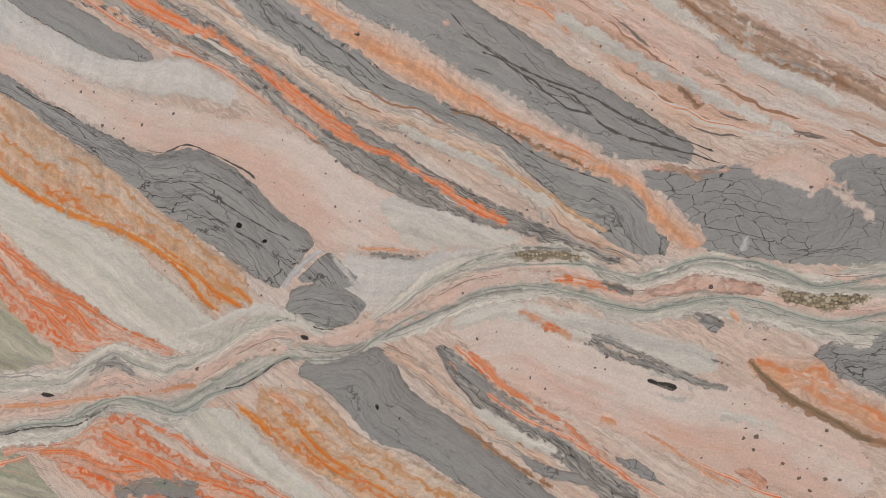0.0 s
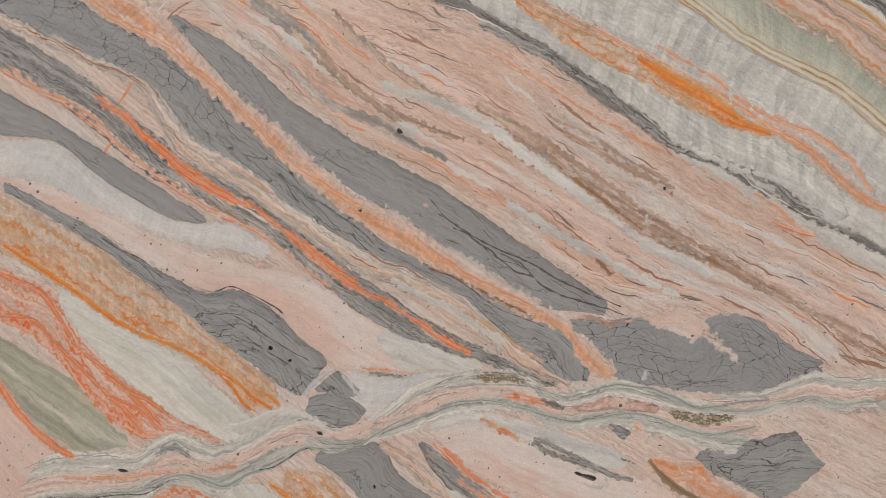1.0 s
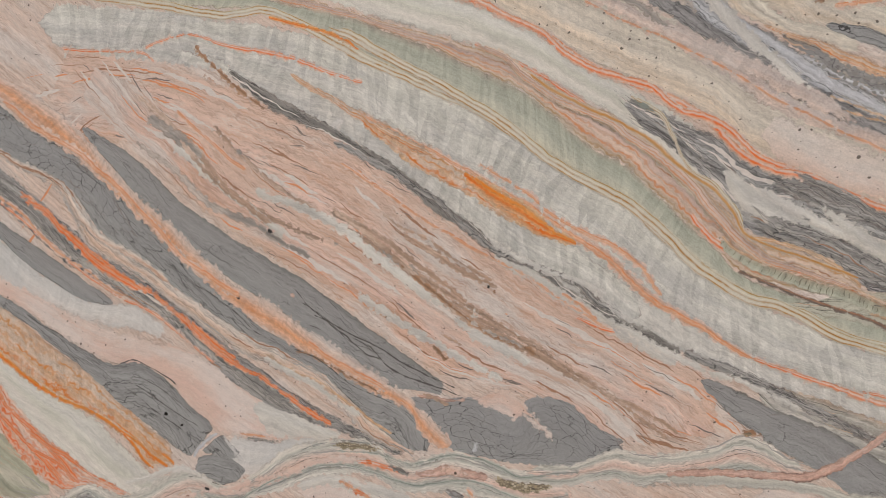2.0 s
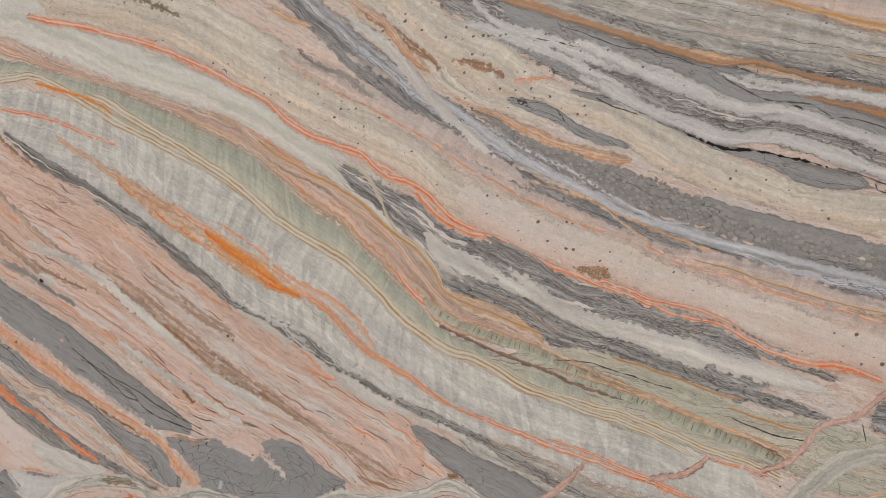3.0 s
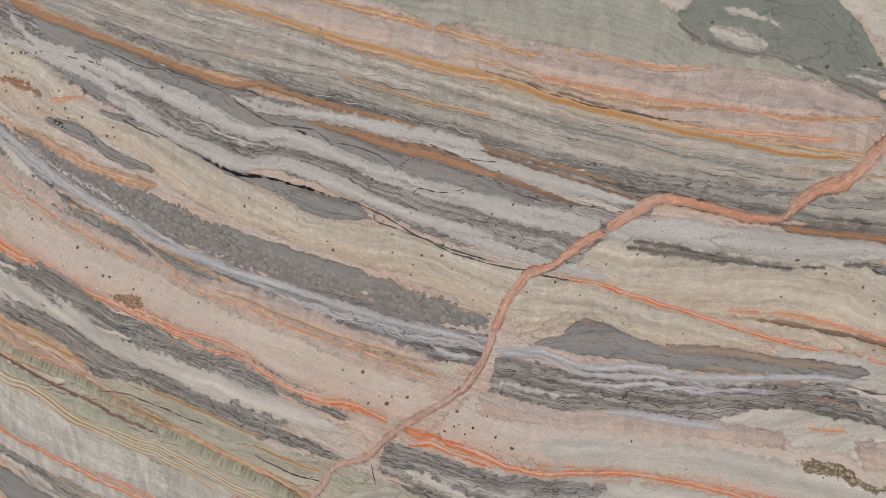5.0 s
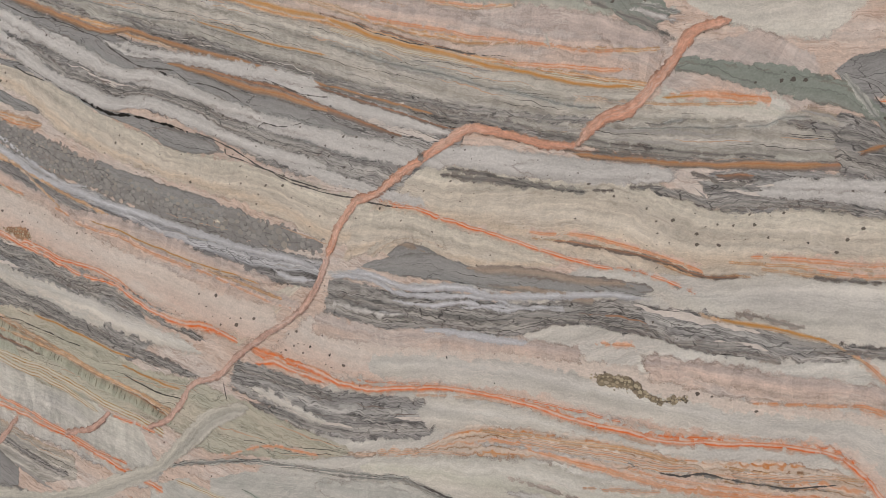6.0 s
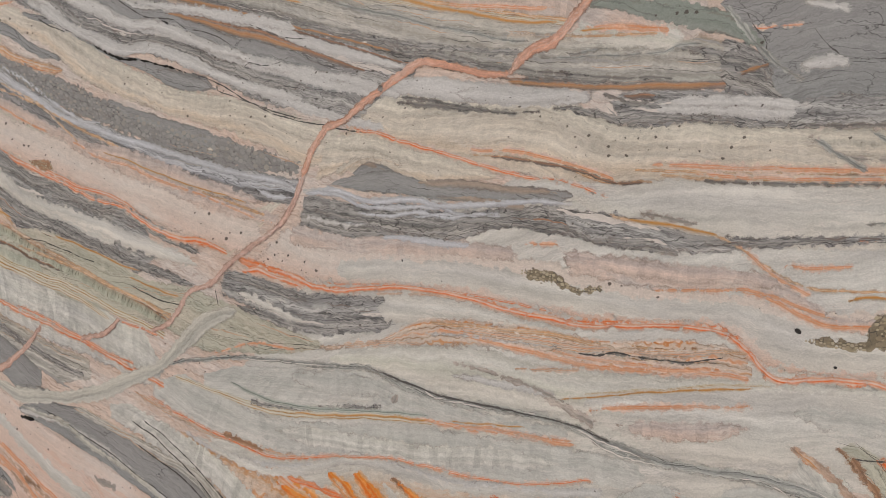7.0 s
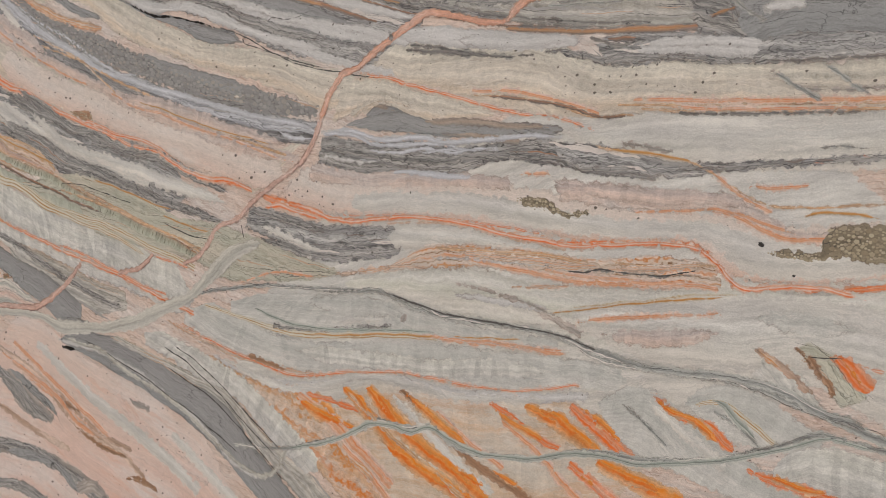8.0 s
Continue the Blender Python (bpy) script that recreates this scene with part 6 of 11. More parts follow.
vein("hairline", "hair", [(2.313, 1.480, 0.0006), (2.327, 1.449, 0.0008), (2.346, 1.423, 0.0008), (2.337, 1.392, 0.0006)])
vein("hairline", "hair", [(2.389, 1.453, 0.0006), (2.408, 1.428, 0.0008), (2.425, 1.409, 0.0008), (2.447, 1.402, 0.0005), (2.578, 1.400, 0.0005)])
vein("gray_seam", "gray_soft", [(2.394, 1.313, 0.0031), (2.417, 1.298, 0.0050), (2.457, 1.281, 0.0049), (2.588, 1.285, 0.0047)])
vein("white_seam", "white_vein", [(1.686, 1.216, 0.0049), (1.740, 1.214, 0.0072), (1.793, 1.205, 0.0087), (1.861, 1.210, 0.0069), (1.917, 1.211, 0.0068), (1.957, 1.201, 0.0075), (2.018, 1.214, 0.0058), (2.119, 1.213, 0.0042)])
vein("white_seam", "white_vein", [(1.696, 1.175, 0.0041), (1.777, 1.167, 0.0056), (1.862, 1.176, 0.0046), (1.927, 1.173, 0.0045), (1.989, 1.184, 0.0037)])
vein("brown_seam", "tan_line", [(2.160, 1.201, 0.0028), (2.181, 1.194, 0.0042), (2.227, 1.190, 0.0034), (2.291, 1.181, 0.0047), (2.328, 1.165, 0.0033), (2.366, 1.141, 0.0039), (2.402, 1.122, 0.0039), (2.451, 1.117, 0.0038), (2.586, 1.130, 0.0036)])
vein("orange_seam", "orange_soft", [(2.219, 1.101, 0.0042), (2.295, 1.107, 0.0067), (2.356, 1.104, 0.0079), (2.404, 1.086, 0.0104), (2.455, 1.072, 0.0102), (2.589, 1.088, 0.0097)])
vein("orange_seam", "orange", [(1.572, 1.104, 0.0068), (1.602, 1.093, 0.0170), (1.641, 1.088, 0.0118), (1.688, 1.079, 0.0099), (1.725, 1.066, 0.0099), (1.779, 1.070, 0.0065), (1.823, 1.073, 0.0064)])
vein("orange_seam", "orange", [(1.744, 1.066, 0.0049), (1.823, 1.074, 0.0064), (1.906, 1.077, 0.0077), (1.986, 1.068, 0.0091), (2.024, 1.058, 0.0120), (2.084, 1.051, 0.0088), (2.141, 1.049, 0.0101), (2.202, 1.052, 0.0099), (2.267, 1.056, 0.0082), (2.317, 1.055, 0.0094), (2.349, 1.032, 0.0094), (2.375, 1.002, 0.0080), (2.399, 0.998, 0.0079), (2.433, 1.004, 0.0078), (2.505, 1.005, 0.0089), (2.635, 1.024, 0.0084)])
vein("orange_seam", "lam_orange", [(1.814, 1.064, 0.0040), (1.914, 1.070, 0.0046), (1.994, 1.061, 0.0060), (2.070, 1.046, 0.0059), (2.141, 1.037, 0.0043)])
vein("orange_seam", "orange_soft", [(1.916, 1.018, 0.0062), (2.027, 1.007, 0.0105), (2.101, 0.994, 0.0118), (2.172, 0.989, 0.0115), (2.303, 0.996, 0.0110), (2.364, 0.993, 0.0080)])
vein("cavity_fill", "pebble", [(2.044, 1.113, 0.0044), (2.067, 1.110, 0.0175), (2.096, 1.107, 0.0145), (2.117, 1.095, 0.0086), (2.139, 1.093, 0.0086), (2.166, 1.102, 0.0028)])
vein("cavity_fill", "pebble", [(2.416, 1.052, 0.0065), (2.445, 1.050, 0.0112), (2.481, 1.050, 0.0111), (2.501, 1.071, 0.0391), (2.521, 1.073, 0.0497), (2.555, 1.071, 0.0538), (2.595, 1.069, 0.0606), (2.677, 1.074, 0.0589)])
vein("dark_grain", "dark", [(2.397, 1.067, 0.0049), (2.403, 1.064, 0.0073), (2.410, 1.058, 0.0040)])
vein("dark_grain", "dark", [(2.448, 1.016, 0.0032), (2.451, 1.020, 0.0056), (2.454, 1.025, 0.0032)])
vein("gray_seam", "gray_vein", [(1.425, 0.908, 0.0065), (1.563, 0.936, 0.0073), (1.691, 0.942, 0.0061), (1.780, 0.945, 0.0079), (1.833, 0.942, 0.0107), (1.885, 0.924, 0.0125), (1.946, 0.914, 0.0123), (2.042, 0.910, 0.0101), (2.098, 0.903, 0.0109), (2.143, 0.894, 0.0126), (2.188, 0.876, 0.0142), (2.248, 0.866, 0.0131), (2.345, 0.864, 0.0144), (2.407, 0.855, 0.0141), (2.461, 0.840, 0.0131), (2.519, 0.821, 0.0145), (2.617, 0.792, 0.0157), (2.700, 0.805, 0.0152)])
vein("gray_seam", "gray_soft", [(2.031, 0.961, 0.0037), (2.087, 0.938, 0.0054), (2.133, 0.920, 0.0126), (2.169, 0.901, 0.0089)])
vein("yellow_seam", "yellow", [(1.451, 0.891, 0.0065), (1.564, 0.869, 0.0095), (1.659, 0.858, 0.0144), (1.760, 0.866, 0.0140), (1.846, 0.875, 0.0117), (1.928, 0.874, 0.0077)])
vein("gray_seam", "gray_lam", [(1.600, 0.867, 0.0052), (1.670, 0.866, 0.0082), (1.760, 0.876, 0.0090), (1.845, 0.889, 0.0059)])
vein("orange_seam", "orange_soft", [(1.866, 0.877, 0.0049), (1.996, 0.878, 0.0075), (2.090, 0.875, 0.0082), (2.144, 0.880, 0.0045)])
vein("orange_seam", "orange_soft", [(2.142, 0.921, 0.0054), (2.202, 0.936, 0.0088), (2.284, 0.948, 0.0077), (2.370, 0.960, 0.0041)])
vein("tan_seam", "lam_orange", [(1.360, 0.855, 0.0067), (1.426, 0.832, 0.0131), (1.528, 0.804, 0.0129), (1.625, 0.791, 0.0105), (1.695, 0.787, 0.0082)])
vein("orange_seam", "orange_soft", [(1.672, 0.785, 0.0052), (1.762, 0.798, 0.0071), (1.869, 0.807, 0.0069), (1.950, 0.803, 0.0058), (2.047, 0.804, 0.0047), (2.173, 0.826, 0.0036)])
vein("white_seam", "white_vein", [(1.465, 0.800, 0.0054), (1.541, 0.773, 0.0097), (1.626, 0.764, 0.0116), (1.695, 0.771, 0.0103), (1.762, 0.790, 0.0091), (1.848, 0.798, 0.0109), (1.931, 0.787, 0.0193), (2.029, 0.794, 0.0169), (2.103, 0.798, 0.0147), (2.183, 0.813, 0.0126)])
vein("orange_seam", "orange_deep", [(1.632, 0.761, 0.0094), (1.696, 0.736, 0.0373), (1.742, 0.708, 0.0185), (1.787, 0.697, 0.0092)])
vein("orange_seam", "orange", [(1.626, 0.760, 0.0084), (1.708, 0.745, 0.0124), (1.786, 0.732, 0.0101), (1.830, 0.724, 0.0060)])
vein("orange_seam", "orange_deep", [(1.743, 0.775, 0.0153), (1.797, 0.731, 0.0242), (1.852, 0.679, 0.0270), (1.937, 0.633, 0.0325), (2.038, 0.593, 0.0347)])
vein("orange_seam", "orange_deep", [(1.790, 0.781, 0.0151), (1.840, 0.737, 0.0359), (1.883, 0.699, 0.0357), (1.956, 0.656, 0.0322), (2.027, 0.610, 0.0318)])
vein("brown_seam", "brown", [(1.854, 0.784, 0.0079), (1.902, 0.746, 0.0098), (1.944, 0.708, 0.0136), (2.006, 0.664, 0.0135), (2.084, 0.630, 0.0132), (2.150, 0.595, 0.0131)])
vein("orange_seam", "orange", [(2.012, 0.783, 0.0085), (2.069, 0.751, 0.0131), (2.116, 0.725, 0.0139), (2.144, 0.716, 0.0083)])
vein("orange_seam", "orange_deep", [(2.067, 0.788, 0.0140), (2.123, 0.763, 0.0276), (2.179, 0.730, 0.0272), (2.206, 0.717, 0.0135)])
vein("orange_seam", "orange", [(2.139, 0.798, 0.0137), (2.186, 0.763, 0.0217), (2.231, 0.730, 0.0215), (2.257, 0.720, 0.0133)])
vein("orange_seam", "orange", [(2.144, 0.702, 0.0138), (2.200, 0.665, 0.0219), (2.254, 0.625, 0.0216)])
vein("orange_seam", "orange_deep", [(2.184, 0.713, 0.0164), (2.250, 0.688, 0.0322), (2.334, 0.658, 0.0368)])
vein("orange_seam", "orange", [(2.261, 0.832, 0.0070), (2.309, 0.799, 0.0121), (2.350, 0.792, 0.0128), (2.375, 0.766, 0.0179), (2.399, 0.752, 0.0102)])
vein("orange_seam", "orange", [(2.400, 0.733, 0.0076), (2.447, 0.718, 0.0151), (2.506, 0.709, 0.0173), (2.578, 0.688, 0.0169)])
vein("orange_seam", "orange_soft", [(1.743, 0.672, 0.0103), (1.812, 0.611, 0.0163), (1.878, 0.542, 0.0162)])
vein("yellow_seam", "yellow", [(2.328, 0.819, 0.0051), (2.371, 0.825, 0.0085), (2.411, 0.801, 0.0101), (2.451, 0.769, 0.0066)])
vein("gray_seam", "gray_vein", [(2.348, 0.816, 0.0043), (2.388, 0.798, 0.0076), (2.429, 0.762, 0.0059)])
vein("orange_seam", "orange", [(2.502, 0.916, 0.0064), (2.528, 0.899, 0.0239), (2.550, 0.878, 0.0261), (2.568, 0.864, 0.0095)])
vein("orange_seam", "orange_line", [(2.541, 0.902, 0.0040), (2.576, 0.897, 0.0070), (2.609, 0.893, 0.0070), (2.692, 0.903, 0.0068)])
vein("brown_seam", "brown", [(2.454, 0.927, 0.0041), (2.486, 0.894, 0.0073), (2.517, 0.849, 0.0056)])
vein("brown_seam", "brown_soft", [(2.403, 0.918, 0.0066), (2.450, 0.886, 0.0114), (2.489, 0.850, 0.0097)])
vein("green_vein", "gray_vein", [(1.518, 0.632, 0.0044), (1.628, 0.639, 0.0085), (1.710, 0.667, 0.0094), (1.787, 0.702, 0.0122), (1.819, 0.717, 0.0141), (1.872, 0.712, 0.0149), (1.923, 0.723, 0.0127), (1.955, 0.700, 0.0155), (2.014, 0.688, 0.0134), (2.099, 0.697, 0.0112), (2.188, 0.723, 0.0109), (2.273, 0.723, 0.0133), (2.353, 0.736, 0.0112), (2.422, 0.760, 0.0101), (2.465, 0.782, 0.0091), (2.500, 0.798, 0.0098), (2.536, 0.793, 0.0097), (2.618, 0.786, 0.0110), (2.701, 0.799, 0.0107)])
vein("pale_seam", "pale_vein", [(1.575, 0.574, 0.0076), (1.617, 0.597, 0.0086), (1.634, 0.634, 0.0075), (1.640, 0.643, 0.0053)])
vein("white_seam", "white_vein", [(1.087, 0.787, 0.0071), (1.192, 0.775, 0.0093), (1.277, 0.750, 0.0069), (1.374, 0.700, 0.0090), (1.454, 0.655, 0.0067), (1.531, 0.590, 0.0077), (1.581, 0.575, 0.0065)])
vein("dark_grain", "dark", [(1.099, 0.774, 0.0036), (1.117, 0.771, 0.0071), (1.135, 0.771, 0.0047)])
vein("gray_patch", "gray_soft", [(0.944, 0.710, 0.0174), (0.991, 0.667, 0.0271), (1.039, 0.636, 0.0221), (1.085, 0.613, 0.0122)])
vein("gray_patch", "gray_soft", [(0.890, 0.527, 0.0205), (1.005, 0.533, 0.0250), (1.099, 0.523, 0.0221), (1.175, 0.488, 0.0242), (1.234, 0.450, 0.0192)])
vein("brown_seam", "brown_soft", [(0.895, 0.767, 0.0100), (1.024, 0.708, 0.0171), (1.116, 0.653, 0.0192), (1.205, 0.600, 0.0166), (1.291, 0.579, 0.0093)])
vein("brown_seam", "brown", [(1.256, 0.520, 0.0059), (1.320, 0.519, 0.0093), (1.354, 0.502, 0.0070)])
vein("gray_patch", "gray_soft", [(1.270, 0.686, 0.0069), (1.305, 0.676, 0.0138), (1.333, 0.668, 0.0069)])
vein("peach_patch", "peach", [(1.235, 0.699, 0.0163), (1.291, 0.648, 0.0231), (1.374, 0.592, 0.0274), (1.481, 0.542, 0.0224)])
vein("orange_seam", "orange_soft", [(1.650, 0.753, 0.0167), (1.720, 0.710, 0.0269), (1.788, 0.659, 0.0266), (1.855, 0.598, 0.0263)])
vein("orange_seam", "orange_soft", [(2.031, 0.755, 0.0094), (2.089, 0.716, 0.0131), (2.147, 0.660, 0.0167), (2.202, 0.615, 0.0165)])
vein("orange_seam", "orange_soft", [(1.912, 0.757, 0.0098), (1.984, 0.709, 0.0135), (2.054, 0.663, 0.0133)])
vein("tan_seam", "tan_line", [(1.752, 0.766, 0.0051), (1.830, 0.706, 0.0080), (1.916, 0.649, 0.0089), (1.999, 0.595, 0.0088)])
vein("white_seam", "white_soft", [(1.838, 0.777, 0.0079), (1.893, 0.725, 0.0138), (1.956, 0.676, 0.0136), (2.037, 0.621, 0.0134)])
vein("white_seam", "white_soft", [(2.276, 0.808, 0.0087), (2.327, 0.771, 0.0138), (2.386, 0.720, 0.0154)])
vein("gray_patch", "gray_smooth", [(1.095, 0.829, 0.0095), (1.148, 0.826, 0.0164), (1.206, 0.820, 0.0115)])
vein("hairline", "hair", [(1.162, 0.795, 0.0023), (1.305, 0.736, 0.0023), (1.440, 0.670, 0.0022), (1.531, 0.617, 0.0022)])
vein("hairline", "hair", [(1.374, 0.761, 0.0022), (1.479, 0.708, 0.0022), (1.555, 0.648, 0.0022), (1.630, 0.579, 0.0021)])
vein("gray_patch", "gray_soft", [(0.959, 0.650, 0.0149), (1.022, 0.622, 0.0222), (1.085, 0.613, 0.0122)])
vein("white_seam", "white_soft", [(1.374, 0.638, 0.0136), (1.454, 0.571, 0.0202), (1.545, 0.509, 0.0199)])
vein("orange_seam", "orange_soft", [(0.928, 0.746, 0.0074), (1.055, 0.675, 0.0122), (1.176, 0.608, 0.0119)])
vein("gray_patch", "gray_lam", [(0.911, 0.713, 0.0150), (0.975, 0.665, 0.0347), (1.023, 0.628, 0.0295), (1.077, 0.608, 0.0122)])
vein("gray_patch", "gray_lam", [(0.856, 0.547, 0.0206), (1.021, 0.533, 0.0324), (1.099, 0.511, 0.0245), (1.175, 0.476, 0.0291), (1.277, 0.423, 0.0238)])
vein("gray_patch", "gray_lam", [(0.854, 0.450, 0.0156), (0.987, 0.452, 0.0279), (1.067, 0.425, 0.0225)])
vein("brown_seam", "brown_soft", [(1.070, 0.665, 0.0097), (1.161, 0.606, 0.0192), (1.249, 0.572, 0.0165), (1.320, 0.525, 0.0117)])
vein("brown_seam", "brown", [(1.131, 0.611, 0.0060), (1.205, 0.577, 0.0095), (1.277, 0.562, 0.0059)])
vein("white_seam", "white_soft", [(1.025, 0.780, 0.0169), (1.176, 0.679, 0.0236), (1.347, 0.588, 0.0276), (1.455, 0.515, 0.0226)])
vein("orange_seam", "orange_soft", [(0.961, 0.774, 0.0123), (1.101, 0.681, 0.0168), (1.234, 0.593, 0.0165)])
vein("gray_patch", "gray_soft", [(1.130, 0.467, 0.0196), (1.175, 0.488, 0.0315), (1.219, 0.472, 0.0192)])
vein("brown_seam", "brown_soft", [(0.892, 0.641, 0.0101), (1.022, 0.585, 0.0148), (1.130, 0.553, 0.0121)])
vein("tan_seam", "tan_line", [(2.190, 1.262, 0.0041), (2.286, 1.260, 0.0053), (2.357, 1.261, 0.0051), (2.590, 1.264, 0.0047)])
vein("orange_seam", "orange_soft", [(2.210, 1.269, 0.0068), (2.285, 1.267, 0.0105), (2.374, 1.266, 0.0102), (2.590, 1.269, 0.0093)])
vein("orange_seam", "orange_soft", [(1.954, 1.286, 0.0059), (2.051, 1.280, 0.0086), (2.123, 1.263, 0.0084), (2.178, 1.247, 0.0055)])
vein("dark_grain", "dark", [(0.109, 1.079, 0.0025), (0.113, 1.074, 0.0062), (0.116, 1.068, 0.0025)])
vein("brown_patch", "brown", [(0.215, 0.988, 0.0031), (0.259, 0.975, 0.0049), (0.322, 0.946, 0.0049), (0.382, 0.920, 0.0036)])
vein("tan_seam", "tan_line", [(0.157, 0.982, 0.0031), (0.222, 0.950, 0.0050), (0.285, 0.923, 0.0056), (0.347, 0.883, 0.0055), (0.396, 0.854, 0.0037)])
vein("white_seam", "white_soft", [(0.151, 0.976, 0.0063), (0.222, 0.944, 0.0100), (0.285, 0.912, 0.0099), (0.348, 0.874, 0.0086)])
vein("brown_seam", "brown_soft", [(0.468, 1.032, 0.0029), (0.489, 1.023, 0.0052), (0.517, 1.014, 0.0029)])
vein("white_seam", "white_soft", [(0.342, 1.085, 0.0059), (0.390, 1.054, 0.0106), (0.449, 1.024, 0.0105), (0.518, 0.988, 0.0116), (0.585, 0.959, 0.0092)])
vein("white_seam", "white_soft", [(0.487, 1.063, 0.0092), (0.560, 1.022, 0.0148), (0.626, 0.987, 0.0147)])
# pale vein and fault vein
bed("fault_vein", "fault", [(-0.496, 0.630, -0.503, 0.522), (-0.410, 0.657, -0.415, 0.552), (-0.279, 0.672, -0.283, 0.573), (-0.199, 0.708, -0.202, 0.615), (-0.124, 0.694, -0.126, 0.608), (-0.050, 0.729, -0.051, 0.656), (0.008, 0.758, 0.022, 0.694), (0.091, 0.735, 0.091, 0.703), (0.145, 0.767, 0.132, 0.717), (0.198, 0.808, 0.199, 0.740), (0.255, 0.832, 0.256, 0.768), (0.348, 0.842, 0.350, 0.781), (0.409, 0.813, 0.411, 0.758), (0.496, 0.836, 0.499, 0.768), (0.581, 0.822, 0.584, 0.754), (0.636, 0.815, 0.639, 0.744), (0.698, 0.828, 0.704, 0.741)])
bed("fault_vein", "fault", [(0.614, 0.826, 0.605, 0.797), (0.692, 0.834, 0.673, 0.796), (0.757, 0.864, 0.749, 0.814), (0.803, 0.860, 0.804, 0.811), (0.893, 0.878, 0.894, 0.831), (0.944, 0.905, 0.946, 0.841), (1.004, 0.879, 1.006, 0.835), (1.046, 0.868, 1.039, 0.848)])
bed("pale_vein", "pale_vein", [(0.830, 0.835, 0.829, 0.815), (1.010, 0.844, 1.026, 0.826), (1.103, 0.830, 1.103, 0.801), (1.192, 0.833, 1.192, 0.810), (1.277, 0.852, 1.284, 0.825), (1.373, 0.897, 1.373, 0.867), (1.432, 0.927, 1.445, 0.912), (1.500, 1.001, 1.525, 0.982), (1.585, 1.027, 1.585, 1.006)])
vein("cavity_fill", "pebble", [(0.287, 0.828, 0.0050), (0.318, 0.829, 0.0113), (0.349, 0.830, 0.0112), (0.376, 0.827, 0.0049)])
vein("cavity_fill", "pebble", [(0.565, 0.798, 0.0072), (0.593, 0.790, 0.0154), (0.626, 0.788, 0.0153), (0.661, 0.795, 0.0117)])
vein("orange_patch", "orange_line", [(0.325, 0.802, 0.0050), (0.356, 0.801, 0.0125), (0.392, 0.794, 0.0124), (0.422, 0.790, 0.0074)])
vein("gray_seam", "dark_lam", [(0.380, 0.801, 0.0037), (0.404, 0.794, 0.0087), (0.428, 0.790, 0.0086)])
vein("brown_patch", "brown_soft", [(-0.014, 0.700, 0.0069), (0.008, 0.711, 0.0136), (0.029, 0.714, 0.0068)])
vein("gray_seam", "dark_lam", [(-0.448, 0.572, 0.0046), (-0.364, 0.582, 0.0060), (-0.282, 0.600, 0.0059), (-0.226, 0.613, 0.0044), (-0.202, 0.631, 0.0036)])
vein("gray_seam", "gray_vein", [(-0.171, 0.638, 0.0043), (-0.133, 0.623, 0.0114), (-0.096, 0.627, 0.0113), (-0.065, 0.652, 0.0084), (-0.021, 0.675, 0.0062), (0.022, 0.696, 0.0048), (0.064, 0.700, 0.0047), (0.091, 0.703, 0.0040)])
vein("gray_patch", "gray_lam", [(-0.240, 0.663, 0.0043), (-0.200, 0.683, 0.0129), (-0.162, 0.667, 0.0071)])
vein("hairline", "hair", [(0.008, 0.741, 0.0006), (0.036, 0.746, 0.0009), (0.064, 0.737, 0.0006), (0.105, 0.736, 0.0009)])
vein("brown_patch", "brown", [(0.931, 0.903, 0.0045), (0.948, 0.908, 0.0108), (0.970, 0.903, 0.0045)])
# orange seams at the left
vein("orange_seam", "orange_deep", [(-0.507, 1.008, 0.0099), (-0.427, 0.961, 0.0141), (-0.348, 0.918, 0.0112), (-0.302, 0.888, 0.0126), (-0.256, 0.868, 0.0097), (-0.195, 0.850, 0.0097), (-0.151, 0.828, 0.0096), (-0.107, 0.799, 0.0096), (-0.078, 0.765, 0.0082), (-0.048, 0.744, 0.0055)])
vein("orange_seam", "orange_deep", [(-0.143, 0.835, 0.0055), (-0.099, 0.806, 0.0068), (-0.063, 0.776, 0.0096), (-0.035, 0.757, 0.0082), (-0.019, 0.750, 0.0041)])
vein("orange_seam", "orange_deep", [(-0.049, 0.787, 0.0041), (-0.027, 0.771, 0.0095), (-0.010, 0.756, 0.0041)])
vein("orange_seam", "orange", [(-0.583, 0.994, 0.0100), (-0.516, 0.957, 0.0119), (-0.428, 0.921, 0.0118), (-0.376, 0.845, 0.0099), (-0.303, 0.791, 0.0118), (-0.230, 0.717, 0.0217), (-0.215, 0.704, 0.0118)])
vein("orange_seam", "orange", [(-0.587, 0.913, 0.0081), (-0.519, 0.887, 0.0120), (-0.452, 0.880, 0.0099), (-0.388, 0.824, 0.0099), (-0.325, 0.769, 0.0119), (-0.252, 0.706, 0.0158)])
vein("orange_seam", "orange_line", [(-0.302, 0.800, 0.0049), (-0.209, 0.734, 0.0069), (-0.106, 0.696, 0.0048)])
vein("orange_seam", "orange", [(-0.568, 0.823, 0.0102), (-0.514, 0.756, 0.0164), (-0.460, 0.694, 0.0164), (-0.405, 0.658, 0.0143), (-0.372, 0.650, 0.0061)])
vein("orange_seam", "orange", [(-0.316, 0.559, 0.0075), (-0.259, 0.563, 0.0103), (-0.204, 0.546, 0.0132), (-0.127, 0.552, 0.0116), (-0.053, 0.536, 0.0114), (0.020, 0.514, 0.0099)])
vein("orange_seam", "orange", [(-0.226, 0.595, 0.0146), (-0.188, 0.576, 0.0189), (-0.135, 0.558, 0.0130), (-0.082, 0.541, 0.0100)])
